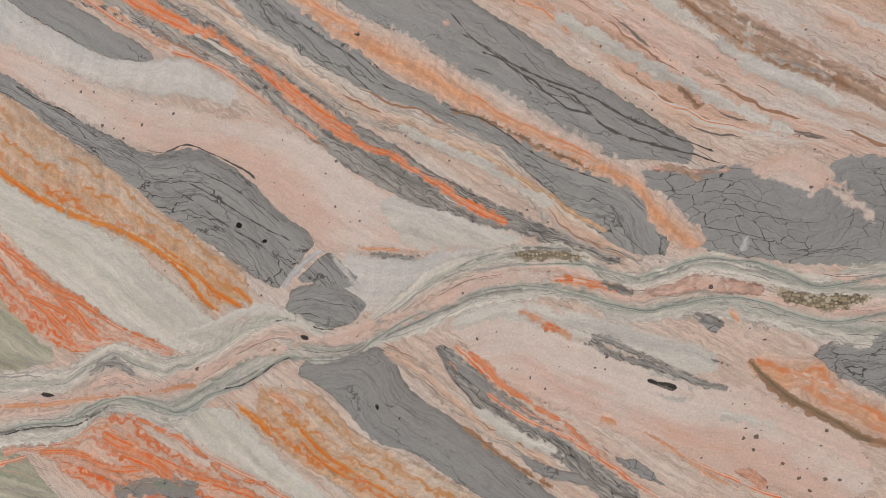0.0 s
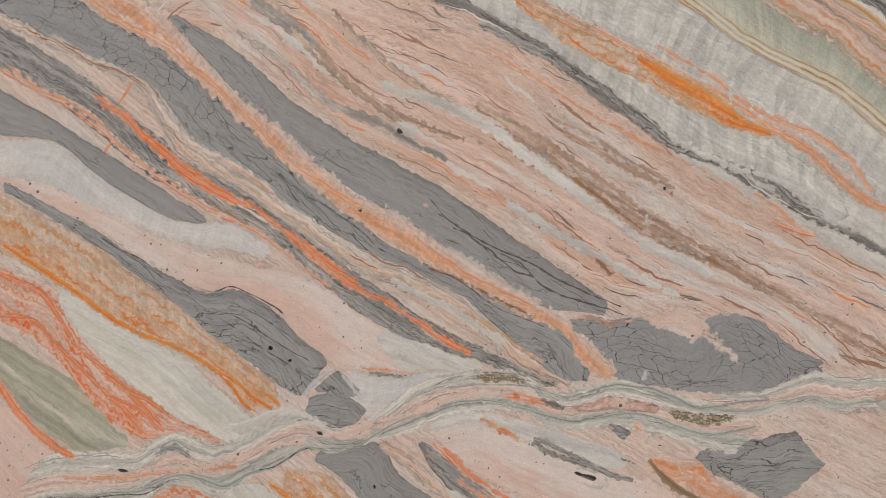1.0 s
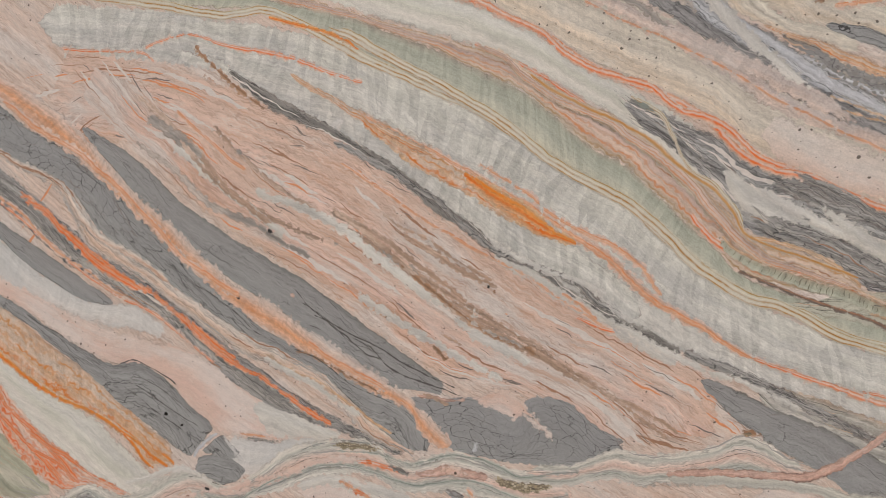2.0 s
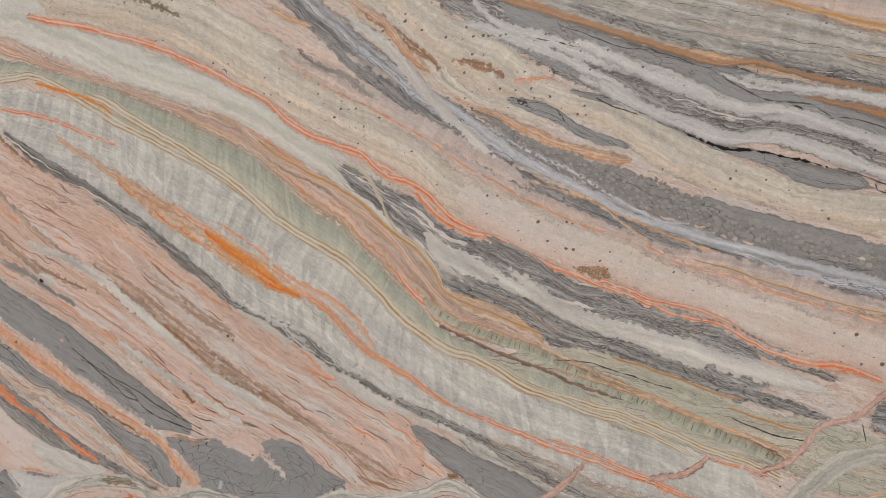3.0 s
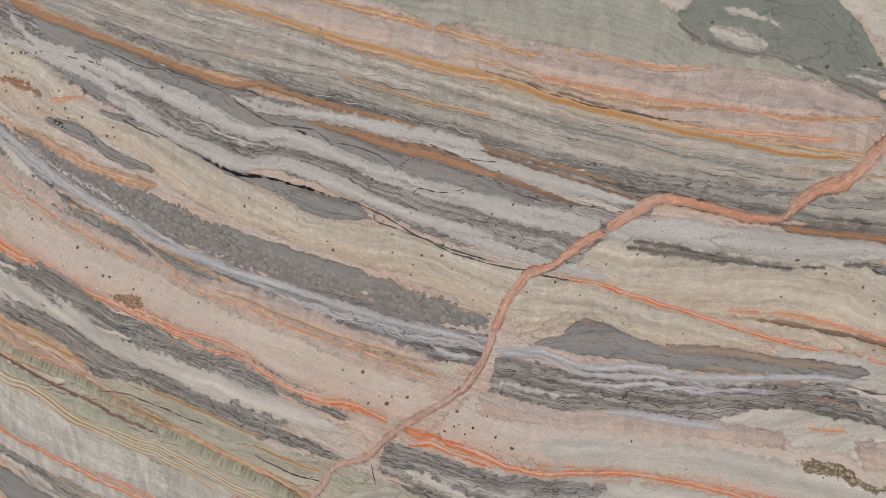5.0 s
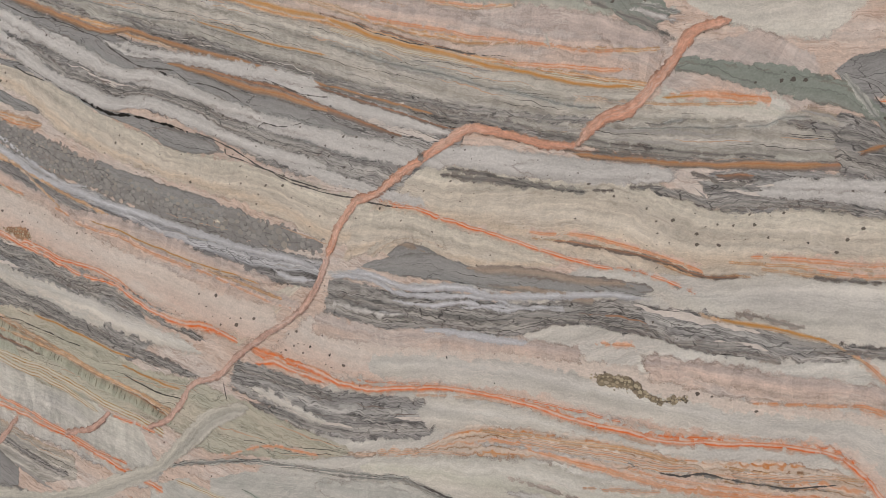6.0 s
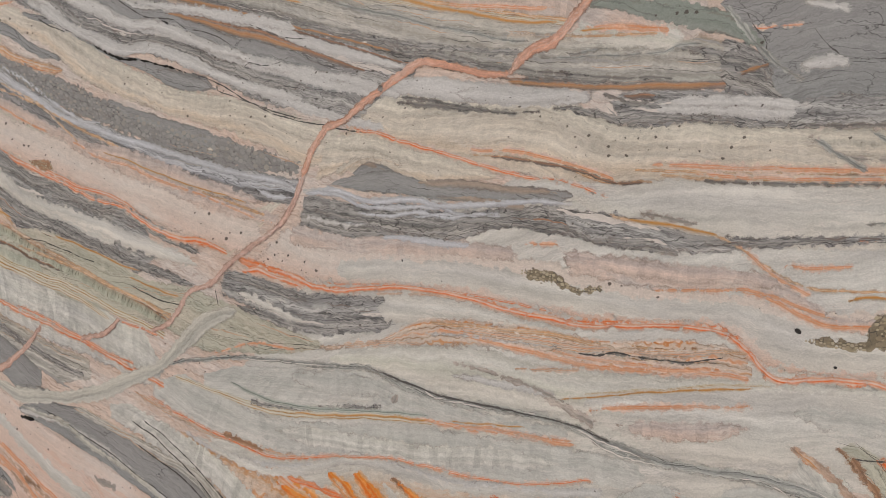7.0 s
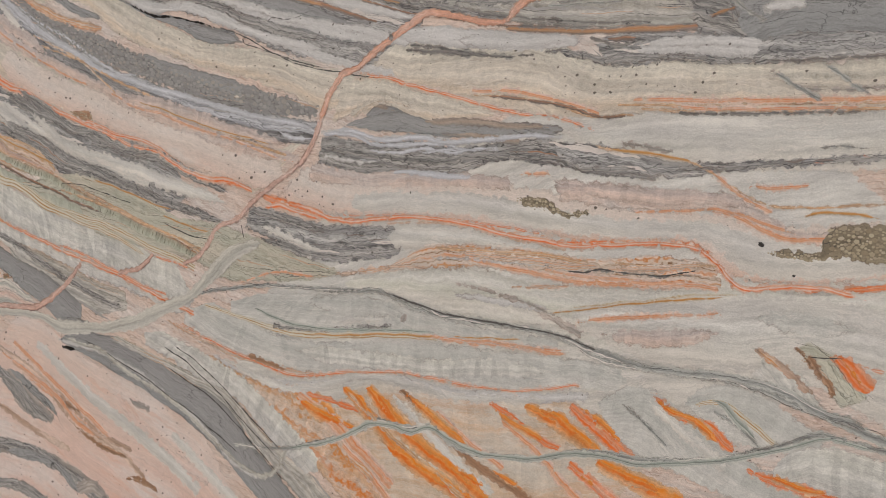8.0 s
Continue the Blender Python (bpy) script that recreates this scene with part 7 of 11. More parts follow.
vein("orange_seam", "orange_line", [(-0.194, 0.622, 0.0058), (-0.126, 0.595, 0.0064), (-0.074, 0.569, 0.0078), (-0.016, 0.546, 0.0071), (0.049, 0.516, 0.0070)])
vein("pink_seam", "orange_line", [(-0.417, 0.521, 0.0061), (-0.366, 0.539, 0.0076), (-0.316, 0.555, 0.0060)])
vein("gray_patch", "rubble", [(-0.213, 0.512, 0.0118), (-0.158, 0.526, 0.0219), (-0.105, 0.526, 0.0260), (-0.075, 0.520, 0.0101)])
vein("orange_seam", "orange_deep", [(-0.044, 0.643, 0.0049), (-0.015, 0.623, 0.0112), (0.003, 0.604, 0.0098), (0.021, 0.588, 0.0056)])
vein("orange_seam", "orange_deep", [(0.028, 0.626, 0.0069), (0.070, 0.588, 0.0083), (0.119, 0.557, 0.0069), (0.174, 0.534, 0.0068), (0.214, 0.517, 0.0068)])
vein("orange_seam", "orange_soft", [(-0.000, 0.659, 0.0069), (0.028, 0.643, 0.0165), (0.049, 0.621, 0.0110)])
vein("orange_seam", "orange", [(-0.331, 1.256, 0.0055), (-0.280, 1.219, 0.0092), (-0.220, 1.169, 0.0110), (-0.160, 1.129, 0.0147), (-0.101, 1.091, 0.0109), (-0.062, 1.076, 0.0073), (-0.004, 1.037, 0.0127), (0.062, 0.989, 0.0199), (0.118, 0.951, 0.0108), (0.155, 0.935, 0.0081), (0.192, 0.915, 0.0080), (0.246, 0.882, 0.0125), (0.295, 0.860, 0.0071)])
vein("orange_seam", "orange_line", [(-0.544, 1.314, 0.0076), (-0.501, 1.293, 0.0075), (-0.416, 1.252, 0.0084), (-0.343, 1.210, 0.0084), (-0.271, 1.159, 0.0074), (-0.191, 1.102, 0.0065), (-0.111, 1.059, 0.0073), (-0.053, 1.038, 0.0073), (0.005, 0.996, 0.0055), (0.071, 0.954, 0.0063)])
vein("orange_seam", "orange_line", [(0.221, 0.731, 0.0052), (0.257, 0.700, 0.0104), (0.290, 0.676, 0.0065), (0.328, 0.656, 0.0039)])
vein("orange_seam", "orange_line", [(0.205, 0.717, 0.0033), (0.258, 0.681, 0.0059), (0.322, 0.645, 0.0078), (0.373, 0.617, 0.0103), (0.416, 0.588, 0.0077), (0.466, 0.559, 0.0064)])
vein("orange_patch", "orange_soft", [(0.291, 0.769, 0.0051), (0.320, 0.758, 0.0089), (0.351, 0.743, 0.0088), (0.365, 0.731, 0.0032)])
vein("gray_seam", "gray_lam", [(0.372, 0.738, 0.0076), (0.412, 0.720, 0.0075), (0.472, 0.702, 0.0087), (0.531, 0.689, 0.0037)])
# flat dark patch, no cavity; the grey-brown lens lies over it
vein("dark_vug", "dark", [(0.436, 0.697, 0.0031), (0.455, 0.691, 0.0056), (0.477, 0.689, 0.0068)])
vein("brown_seam", "brown", [(0.539, 0.728, 0.0049), (0.570, 0.692, 0.0097), (0.599, 0.675, 0.0079), (0.644, 0.653, 0.0085), (0.700, 0.634, 0.0084)])
vein("orange_patch", "orange_soft", [(0.378, 0.652, 0.0064), (0.402, 0.648, 0.0115), (0.421, 0.639, 0.0051)])
vein("orange_seam", "orange_line", [(0.445, 0.634, 0.0038), (0.475, 0.618, 0.0063), (0.535, 0.591, 0.0063), (0.593, 0.571, 0.0062)])
vein("salmon_patch", "salmon", [(0.529, 0.603, 0.0038), (0.552, 0.598, 0.0125), (0.570, 0.581, 0.0125)])
vein("orange_seam", "orange_soft", [(0.510, 0.781, 0.0048), (0.527, 0.769, 0.0085), (0.539, 0.758, 0.0048)])
vein("gray_seam", "gray_lam", [(0.122, 0.825, 0.0026), (0.152, 0.824, 0.0052), (0.194, 0.822, 0.0026)])
vein("orange_patch", "orange_soft", [(0.105, 0.831, 0.0039), (0.152, 0.831, 0.0065), (0.191, 0.829, 0.0032)])
vein("white_arc", "blue_white", [(0.022, 0.774, 0.0060), (0.035, 0.796, 0.0067), (0.054, 0.817, 0.0060), (0.075, 0.834, 0.0079)])
vein("white_seam", "white_vein", [(0.078, 0.830, 0.0053), (0.098, 0.805, 0.0066), (0.122, 0.779, 0.0053)])
vein("white_seam", "blue_white", [(0.537, 0.859, 0.0024), (0.535, 0.848, 0.0059), (0.530, 0.833, 0.0084)])
vein("salmon_seam", "salmon_pale", [(0.429, 0.925, 0.0024), (0.453, 0.924, 0.0060), (0.487, 0.921, 0.0059), (0.521, 0.925, 0.0035)])
vein("peach_seam", "peach", [(0.598, 0.913, 0.0092), (0.620, 0.902, 0.0092), (0.648, 0.885, 0.0092), (0.669, 0.868, 0.0092)])
# four flat patches: the shade inside small holes, painted dark
vein("dark_hole", "dark", [(-0.033, 0.857, 0.0020), (-0.031, 0.855, 0.0060), (-0.028, 0.853, 0.0020)])
vein("dark_hole", "dark", [(-0.002, 0.842, 0.0027), (0.000, 0.837, 0.0067), (0.002, 0.833, 0.0027)])
vein("dark_hole", "dark", [(0.132, 0.649, 0.0020), (0.138, 0.648, 0.0061), (0.143, 0.649, 0.0020)])
vein("dark_hole", "dark", [(0.159, 0.636, 0.0027), (0.164, 0.635, 0.0047), (0.168, 0.634, 0.0027)])
vein("salmon_patch", "salmon_pale", [(0.205, 1.082, 0.0024), (0.214, 1.080, 0.0073), (0.222, 1.078, 0.0024)])
vein("hairline", "hair", [(0.220, 1.076, 0.0005), (0.258, 1.057, 0.0008), (0.289, 1.033, 0.0008), (0.320, 1.008, 0.0011), (0.356, 0.996, 0.0011), (0.381, 0.974, 0.0008), (0.411, 0.956, 0.0011), (0.452, 0.946, 0.0008), (0.486, 0.936, 0.0005)])
vein("hairline", "hair", [(0.314, 1.020, 0.0005), (0.344, 1.005, 0.0011), (0.363, 0.989, 0.0005)])
vein("brown_grain", "brown", [(0.554, 1.104, 0.0024), (0.563, 1.103, 0.0081), (0.572, 1.100, 0.0033)])
vein("dark_grain", "dark", [(0.164, 1.194, 0.0034), (0.173, 1.190, 0.0077), (0.180, 1.188, 0.0034)])
# seams of the middle beds
vein("white_seam", "blue_white", [(0.874, 1.550, 0.0067), (0.913, 1.511, 0.0101), (0.991, 1.455, 0.0116), (1.047, 1.416, 0.0116), (1.140, 1.368, 0.0114), (1.203, 1.335, 0.0105), (1.264, 1.317, 0.0104), (1.332, 1.295, 0.0110), (1.397, 1.283, 0.0101), (1.469, 1.265, 0.0099), (1.531, 1.250, 0.0090), (1.591, 1.238, 0.0089), (1.642, 1.231, 0.0088), (1.677, 1.219, 0.0058)])
vein("white_seam", "blue_white", [(0.991, 1.465, 0.0041), (1.048, 1.431, 0.0058), (1.122, 1.397, 0.0065), (1.185, 1.358, 0.0056), (1.246, 1.328, 0.0048), (1.298, 1.319, 0.0032)])
vein("white_seam", "blue_white", [(1.692, 1.211, 0.0058), (1.747, 1.213, 0.0072), (1.788, 1.198, 0.0071), (1.834, 1.195, 0.0070), (1.898, 1.200, 0.0069), (1.928, 1.199, 0.0068), (1.960, 1.188, 0.0068), (2.019, 1.193, 0.0067)])
vein("white_seam", "blue_white", [(1.763, 1.171, 0.0036), (1.835, 1.173, 0.0056), (1.898, 1.186, 0.0048), (1.935, 1.190, 0.0048), (1.966, 1.177, 0.0034)])
vein("white_seam", "blue_white", [(1.824, 1.150, 0.0043), (1.888, 1.151, 0.0098), (1.950, 1.144, 0.0082), (1.974, 1.145, 0.0034)])
vein("brown_band", "brown_pale", [(1.845, 1.231, 0.0056), (1.884, 1.225, 0.0110), (1.927, 1.220, 0.0122), (1.999, 1.211, 0.0134), (2.052, 1.205, 0.0092)])
vein("green_seam", "green_dark", [(0.896, 1.197, 0.0106), (0.926, 1.171, 0.0159), (0.995, 1.143, 0.0175), (1.073, 1.121, 0.0172), (1.139, 1.090, 0.0187), (1.230, 1.057, 0.0201), (1.318, 1.025, 0.0198), (1.403, 0.994, 0.0163), (1.452, 0.976, 0.0129)])
vein("brown_seam", "tan_line", [(0.896, 1.204, 0.0035), (0.926, 1.177, 0.0044), (0.996, 1.154, 0.0052), (1.073, 1.133, 0.0052), (1.139, 1.105, 0.0060), (1.230, 1.071, 0.0059), (1.318, 1.039, 0.0058), (1.402, 1.008, 0.0057), (1.452, 0.988, 0.0048)])
vein("orange_seam", "orange_line", [(0.836, 1.286, 0.0053), (0.886, 1.231, 0.0088), (0.926, 1.190, 0.0106), (0.976, 1.163, 0.0079), (1.073, 1.133, 0.0052)])
vein("orange_seam", "tan_line", [(0.911, 1.198, 0.0044), (0.977, 1.195, 0.0070), (1.045, 1.169, 0.0069), (1.092, 1.133, 0.0043)])
vein("white_seam", "white_soft", [(0.938, 1.278, 0.0104), (1.007, 1.238, 0.0137), (1.083, 1.201, 0.0136), (1.167, 1.173, 0.0134), (1.247, 1.146, 0.0132), (1.351, 1.114, 0.0145), (1.449, 1.092, 0.0111)])
vein("gray_seam", "gray_lam", [(0.958, 1.287, 0.0069), (1.017, 1.256, 0.0171), (1.093, 1.231, 0.0152), (1.158, 1.210, 0.0083)])
vein("gray_seam", "gray_lam", [(1.176, 1.190, 0.0050), (1.265, 1.180, 0.0163), (1.350, 1.163, 0.0208), (1.433, 1.130, 0.0158), (1.504, 1.105, 0.0078)])
vein("orange_seam", "tan_line", [(1.028, 1.408, 0.0025), (1.158, 1.350, 0.0041), (1.247, 1.284, 0.0032)])
vein("orange_seam", "tan_line", [(1.047, 1.387, 0.0033), (1.167, 1.346, 0.0041), (1.281, 1.298, 0.0048), (1.398, 1.253, 0.0055), (1.525, 1.204, 0.0053), (1.630, 1.174, 0.0045)])
vein("brown_seam", "brown", [(0.815, 1.643, 0.0042), (0.875, 1.591, 0.0058), (0.924, 1.549, 0.0066)])
vein("white_seam", "white_vein", [(0.935, 1.623, 0.0065), (1.012, 1.604, 0.0161), (1.086, 1.570, 0.0143), (1.158, 1.538, 0.0142), (1.228, 1.506, 0.0140)])
# seams of the eastern beds
vein("orange_seam", "orange_line", [(1.730, 1.074, 0.0033), (1.865, 1.081, 0.0039), (1.946, 1.077, 0.0046), (2.024, 1.069, 0.0045), (2.098, 1.059, 0.0044)])
vein("brown_seam", "tan_line", [(1.908, 1.026, 0.0047), (2.026, 1.027, 0.0075), (2.100, 1.027, 0.0081), (2.170, 1.019, 0.0057)])
vein("brown_seam", "tan_line", [(2.197, 1.023, 0.0035), (2.269, 1.022, 0.0062), (2.361, 1.031, 0.0053)])
vein("white_seam", "white_vein", [(1.900, 1.009, 0.0031), (2.011, 1.013, 0.0045), (2.071, 1.013, 0.0052), (2.143, 1.010, 0.0043), (2.177, 1.010, 0.0029)])
vein("gray_seam", "dark_lam", [(2.086, 1.011, 0.0022), (2.143, 1.006, 0.0029), (2.184, 1.009, 0.0029), (2.270, 1.009, 0.0028), (2.326, 1.011, 0.0020)])
vein("orange_seam", "orange_soft", [(2.086, 1.004, 0.0044), (2.171, 0.998, 0.0086), (2.238, 0.998, 0.0084), (2.302, 0.998, 0.0062)])
vein("yellow_seam", "yellow", [(2.139, 0.948, 0.0022), (2.240, 0.966, 0.0042), (2.334, 0.984, 0.0034), (2.388, 0.988, 0.0020)])
vein("orange_patch", "orange_soft", [(2.377, 1.144, 0.0032), (2.423, 1.144, 0.0077), (2.467, 1.149, 0.0050)])
vein("orange_seam", "orange_soft", [(2.113, 1.450, 0.0095), (2.180, 1.449, 0.0146), (2.237, 1.441, 0.0078)])
vein("orange_seam", "tan_line", [(2.072, 1.442, 0.0048), (2.147, 1.439, 0.0040), (2.219, 1.440, 0.0039)])
vein("green_seam", "green_stone", [(2.118, 1.482, 0.0095), (2.178, 1.475, 0.0172), (2.243, 1.459, 0.0233), (2.298, 1.446, 0.0229), (2.347, 1.418, 0.0088)])
vein("white_patch", "white_vein", [(2.377, 1.391, 0.0075), (2.404, 1.398, 0.0160), (2.448, 1.396, 0.0181)])
vein("white_patch", "white_vein", [(2.377, 1.474, 0.0049), (2.399, 1.470, 0.0085), (2.443, 1.460, 0.0096)])
vein("gray_seam", "gray_vein", [(2.070, 1.411, 0.0028), (2.149, 1.413, 0.0041), (2.214, 1.413, 0.0040), (2.242, 1.424, 0.0052), (2.275, 1.426, 0.0032)])
vein("brown_patch", "brown_lam", [(2.168, 1.358, 0.0027), (2.195, 1.358, 0.0080), (2.220, 1.360, 0.0027)])
vein("gray_seam", "dark_lam", [(2.142, 1.363, 0.0027), (2.165, 1.356, 0.0047), (2.192, 1.348, 0.0054), (2.230, 1.359, 0.0033)])
vein("gray_seam", "gray_vein", [(2.290, 1.475, 0.0025), (2.309, 1.455, 0.0051), (2.335, 1.423, 0.0063), (2.359, 1.398, 0.0050), (2.395, 1.372, 0.0037)])
vein("tan_seam", "tan_line", [(1.096, 1.096, 0.0049), (1.147, 1.085, 0.0058), (1.244, 1.060, 0.0066), (1.360, 1.023, 0.0064), (1.451, 0.995, 0.0045)])
vein("orange_seam", "orange_line", [(1.093, 0.983, 0.0050), (1.144, 0.974, 0.0068), (1.219, 0.948, 0.0067), (1.291, 0.923, 0.0076), (1.374, 0.904, 0.0047)])
vein("orange_seam", "orange_line", [(1.332, 0.977, 0.0037), (1.383, 0.966, 0.0055), (1.440, 0.953, 0.0036)])
vein("orange_seam", "orange_soft", [(1.523, 0.937, 0.0036), (1.614, 0.966, 0.0060), (1.691, 0.962, 0.0051)])
vein("white_lens", "white_soft", [(1.725, 0.887, 0.0051), (1.757, 0.891, 0.0134), (1.797, 0.899, 0.0066)])
vein("gray_patch", "gray_soft", [(1.861, 0.923, 0.0048), (1.860, 0.903, 0.0113), (1.857, 0.890, 0.0049)])
vein("comb_lens", "comb_white", [(1.672, 0.922, 0.0171), (1.747, 0.915, 0.0334), (1.818, 0.917, 0.0294), (1.861, 0.919, 0.0161)])
vein("orange_seam", "orange_soft", [(1.888, 0.879, 0.0040), (1.954, 0.873, 0.0071), (2.032, 0.874, 0.0054)])
# fault vein margins and core
vein("pink_core", "peach", [(0.091, 0.717, 0.0054), (0.119, 0.727, 0.0093), (0.159, 0.748, 0.0118), (0.211, 0.773, 0.0116), (0.262, 0.797, 0.0140), (0.312, 0.805, 0.0126), (0.349, 0.800, 0.0087)])
vein("pink_core", "salmon_pale", [(0.428, 0.793, 0.0062), (0.457, 0.796, 0.0134), (0.486, 0.804, 0.0158), (0.526, 0.802, 0.0144), (0.560, 0.798, 0.0084)])
vein("gray_seam", "gray_vein", [(0.373, 0.824, 0.0025), (0.404, 0.808, 0.0049), (0.433, 0.807, 0.0049), (0.468, 0.819, 0.0049), (0.502, 0.829, 0.0042), (0.542, 0.824, 0.0048), (0.581, 0.813, 0.0053), (0.620, 0.807, 0.0053), (0.672, 0.818, 0.0052), (0.709, 0.823, 0.0052)])
vein("gray_seam", "gray_vein", [(0.098, 0.706, 0.0027), (0.146, 0.731, 0.0033), (0.198, 0.756, 0.0039), (0.256, 0.781, 0.0038), (0.306, 0.791, 0.0038), (0.350, 0.786, 0.0038), (0.399, 0.775, 0.0043), (0.434, 0.772, 0.0043), (0.469, 0.782, 0.0043), (0.504, 0.792, 0.0036), (0.549, 0.787, 0.0042), (0.594, 0.771, 0.0048), (0.638, 0.767, 0.0047), (0.691, 0.785, 0.0046)])
vein("gray_seam", "gray_vein", [(0.224, 0.810, 0.0019), (0.262, 0.827, 0.0032), (0.312, 0.837, 0.0031), (0.361, 0.837, 0.0031)])
vein("orange_patch", "orange", [(0.340, 0.806, 0.0038), (0.355, 0.804, 0.0100), (0.371, 0.800, 0.0062)])
vein("white_seam", "white_soft", [(-0.123, 0.715, 0.0070), (-0.049, 0.742, 0.0110), (0.008, 0.758, 0.0095), (0.064, 0.730, 0.0054)])
vein("pink_seam", "orange_soft", [(-0.412, 0.616, 0.0075), (-0.329, 0.618, 0.0104), (-0.265, 0.628, 0.0102), (-0.171, 0.645, 0.0114), (-0.080, 0.661, 0.0098)])
# finer seams of all the beds
# folded middle beds
vein("orange_seam", "orange_line", [(0.275, 1.641, 0.0122), (0.347, 1.623, 0.0130), (0.417, 1.602, 0.0128), (0.486, 1.576, 0.0117), (0.541, 1.551, 0.0136), (0.585, 1.527, 0.0115), (0.623, 1.509, 0.0115), (0.650, 1.484, 0.0124), (0.702, 1.452, 0.0132), (0.744, 1.437, 0.0112), (0.785, 1.425, 0.0121), (0.805, 1.409, 0.0111), (0.831, 1.387, 0.0120), (0.866, 1.376, 0.0129), (0.900, 1.360, 0.0128), (0.924, 1.338, 0.0118), (0.944, 1.320, 0.0109), (0.982, 1.306, 0.0126), (1.020, 1.294, 0.0107)], taper=1.5)
vein("comb_seam", "comb_pink", [(0.619, 1.613, 0.0133), (0.662, 1.577, 0.0189), (0.724, 1.548, 0.0205), (0.775, 1.520, 0.0222), (0.816, 1.501, 0.0202), (0.865, 1.480, 0.0219), (0.914, 1.455, 0.0235), (0.972, 1.424, 0.0233), (1.019, 1.398, 0.0248), (1.074, 1.366, 0.0229), (1.096, 1.355, 0.0175)], taper=1.5)
vein("orange_seam", "orange_soft", [(0.630, 1.594, 0.0038), (0.682, 1.555, 0.0047), (0.745, 1.520, 0.0047), (0.806, 1.492, 0.0055), (0.866, 1.462, 0.0055), (0.914, 1.433, 0.0054), (0.963, 1.402, 0.0054), (1.019, 1.372, 0.0053), (1.075, 1.344, 0.0053), (1.129, 1.321, 0.0061), (1.200, 1.298, 0.0069)], taper=1.5)
vein("gray_streak", "gray_soft", [(0.662, 1.609, 0.0056), (0.714, 1.562, 0.0093), (0.765, 1.543, 0.0111), (0.806, 1.510, 0.0129), (0.836, 1.501, 0.0046)], taper=1.5)
vein("gray_streak", "gray_soft", [(0.720, 1.662, 0.0046), (0.756, 1.636, 0.0083), (0.796, 1.619, 0.0092), (0.846, 1.595, 0.0054)], taper=1.5)
vein("gray_streak", "gray_soft", [(0.745, 1.590, 0.0046), (0.776, 1.574, 0.0083), (0.826, 1.546, 0.0073), (0.865, 1.514, 0.0045)], taper=1.5)
vein("white_seam", "white_soft", [(0.736, 1.653, 0.0074), (0.776, 1.628, 0.0147), (0.826, 1.595, 0.0164), (0.865, 1.550, 0.0200), (0.900, 1.514, 0.0181), (0.943, 1.469, 0.0162), (1.000, 1.424, 0.0125), (1.037, 1.398, 0.0071)], taper=1.5)
vein("tan_seam", "tan_line", [(0.610, 1.671, 0.0038), (0.652, 1.645, 0.0075), (0.704, 1.626, 0.0065), (0.725, 1.618, 0.0037)], taper=1.5)
vein("tan_seam", "tan", [(0.736, 1.698, 0.0074), (0.776, 1.660, 0.0128), (0.826, 1.627, 0.0127), (0.865, 1.577, 0.0127), (0.904, 1.545, 0.0108), (0.924, 1.538, 0.0054)], taper=1.5)
vein("brown_seam", "brown", [(0.933, 1.575, 0.0045), (0.961, 1.561, 0.0080), (0.999, 1.552, 0.0079), (1.017, 1.538, 0.0053)], taper=1.5)
vein("orange_seam", "orange_soft", [(1.013, 1.531, 0.0053), (1.045, 1.533, 0.0087), (1.094, 1.527, 0.0035)], taper=1.5)
vein("brown_patch", "pebble", [(0.332, 1.700, 0.0060), (0.367, 1.691, 0.0119), (0.408, 1.675, 0.0079), (0.453, 1.656, 0.0059), (0.493, 1.638, 0.0029)], taper=1.5)
vein("brown_patch", "pebble", [(0.554, 1.616, 0.0048), (0.567, 1.610, 0.0077), (0.578, 1.604, 0.0029)], taper=1.5)
vein("yellow_band", "yellow", [(0.270, 1.531, 0.0143), (0.318, 1.510, 0.0162), (0.366, 1.485, 0.0161), (0.413, 1.458, 0.0160), (0.459, 1.436, 0.0159), (0.504, 1.408, 0.0167), (0.549, 1.383, 0.0176), (0.593, 1.352, 0.0175), (0.625, 1.326, 0.0174), (0.668, 1.298, 0.0173), (0.711, 1.276, 0.0172), (0.753, 1.253, 0.0189), (0.794, 1.225, 0.0188), (0.825, 1.195, 0.0187), (0.855, 1.164, 0.0187), (0.896, 1.136, 0.0185), (0.935, 1.113, 0.0184), (0.984, 1.100, 0.0173), (1.022, 1.082, 0.0172), (1.060, 1.062, 0.0162), (1.101, 1.050, 0.0143), (1.162, 1.032, 0.0124), (1.206, 1.021, 0.0123), (1.250, 1.007, 0.0104), (1.294, 0.985, 0.0086), (1.328, 0.971, 0.0068)], taper=1.5)
vein("orange_seam", "lam_pink", [(0.506, 1.497, 0.0078), (0.562, 1.474, 0.0116), (0.605, 1.441, 0.0154), (0.659, 1.403, 0.0172), (0.723, 1.376, 0.0189), (0.774, 1.339, 0.0187), (0.815, 1.312, 0.0186), (0.846, 1.280, 0.0204), (0.876, 1.249, 0.0203), (0.915, 1.205, 0.0202), (0.964, 1.170, 0.0164), (1.022, 1.151, 0.0126), (1.100, 1.124, 0.0071)], taper=1.5)
vein("gold_seam", "gold", [(0.595, 1.458, 0.0039), (0.627, 1.430, 0.0067), (0.670, 1.405, 0.0067), (0.723, 1.380, 0.0066), (0.774, 1.353, 0.0066), (0.815, 1.321, 0.0074), (0.846, 1.294, 0.0074), (0.885, 1.268, 0.0064), (0.915, 1.232, 0.0064), (0.935, 1.201, 0.0055), (1.002, 1.177, 0.0054), (1.068, 1.154, 0.0054), (1.100, 1.143, 0.0036)], taper=1.5)
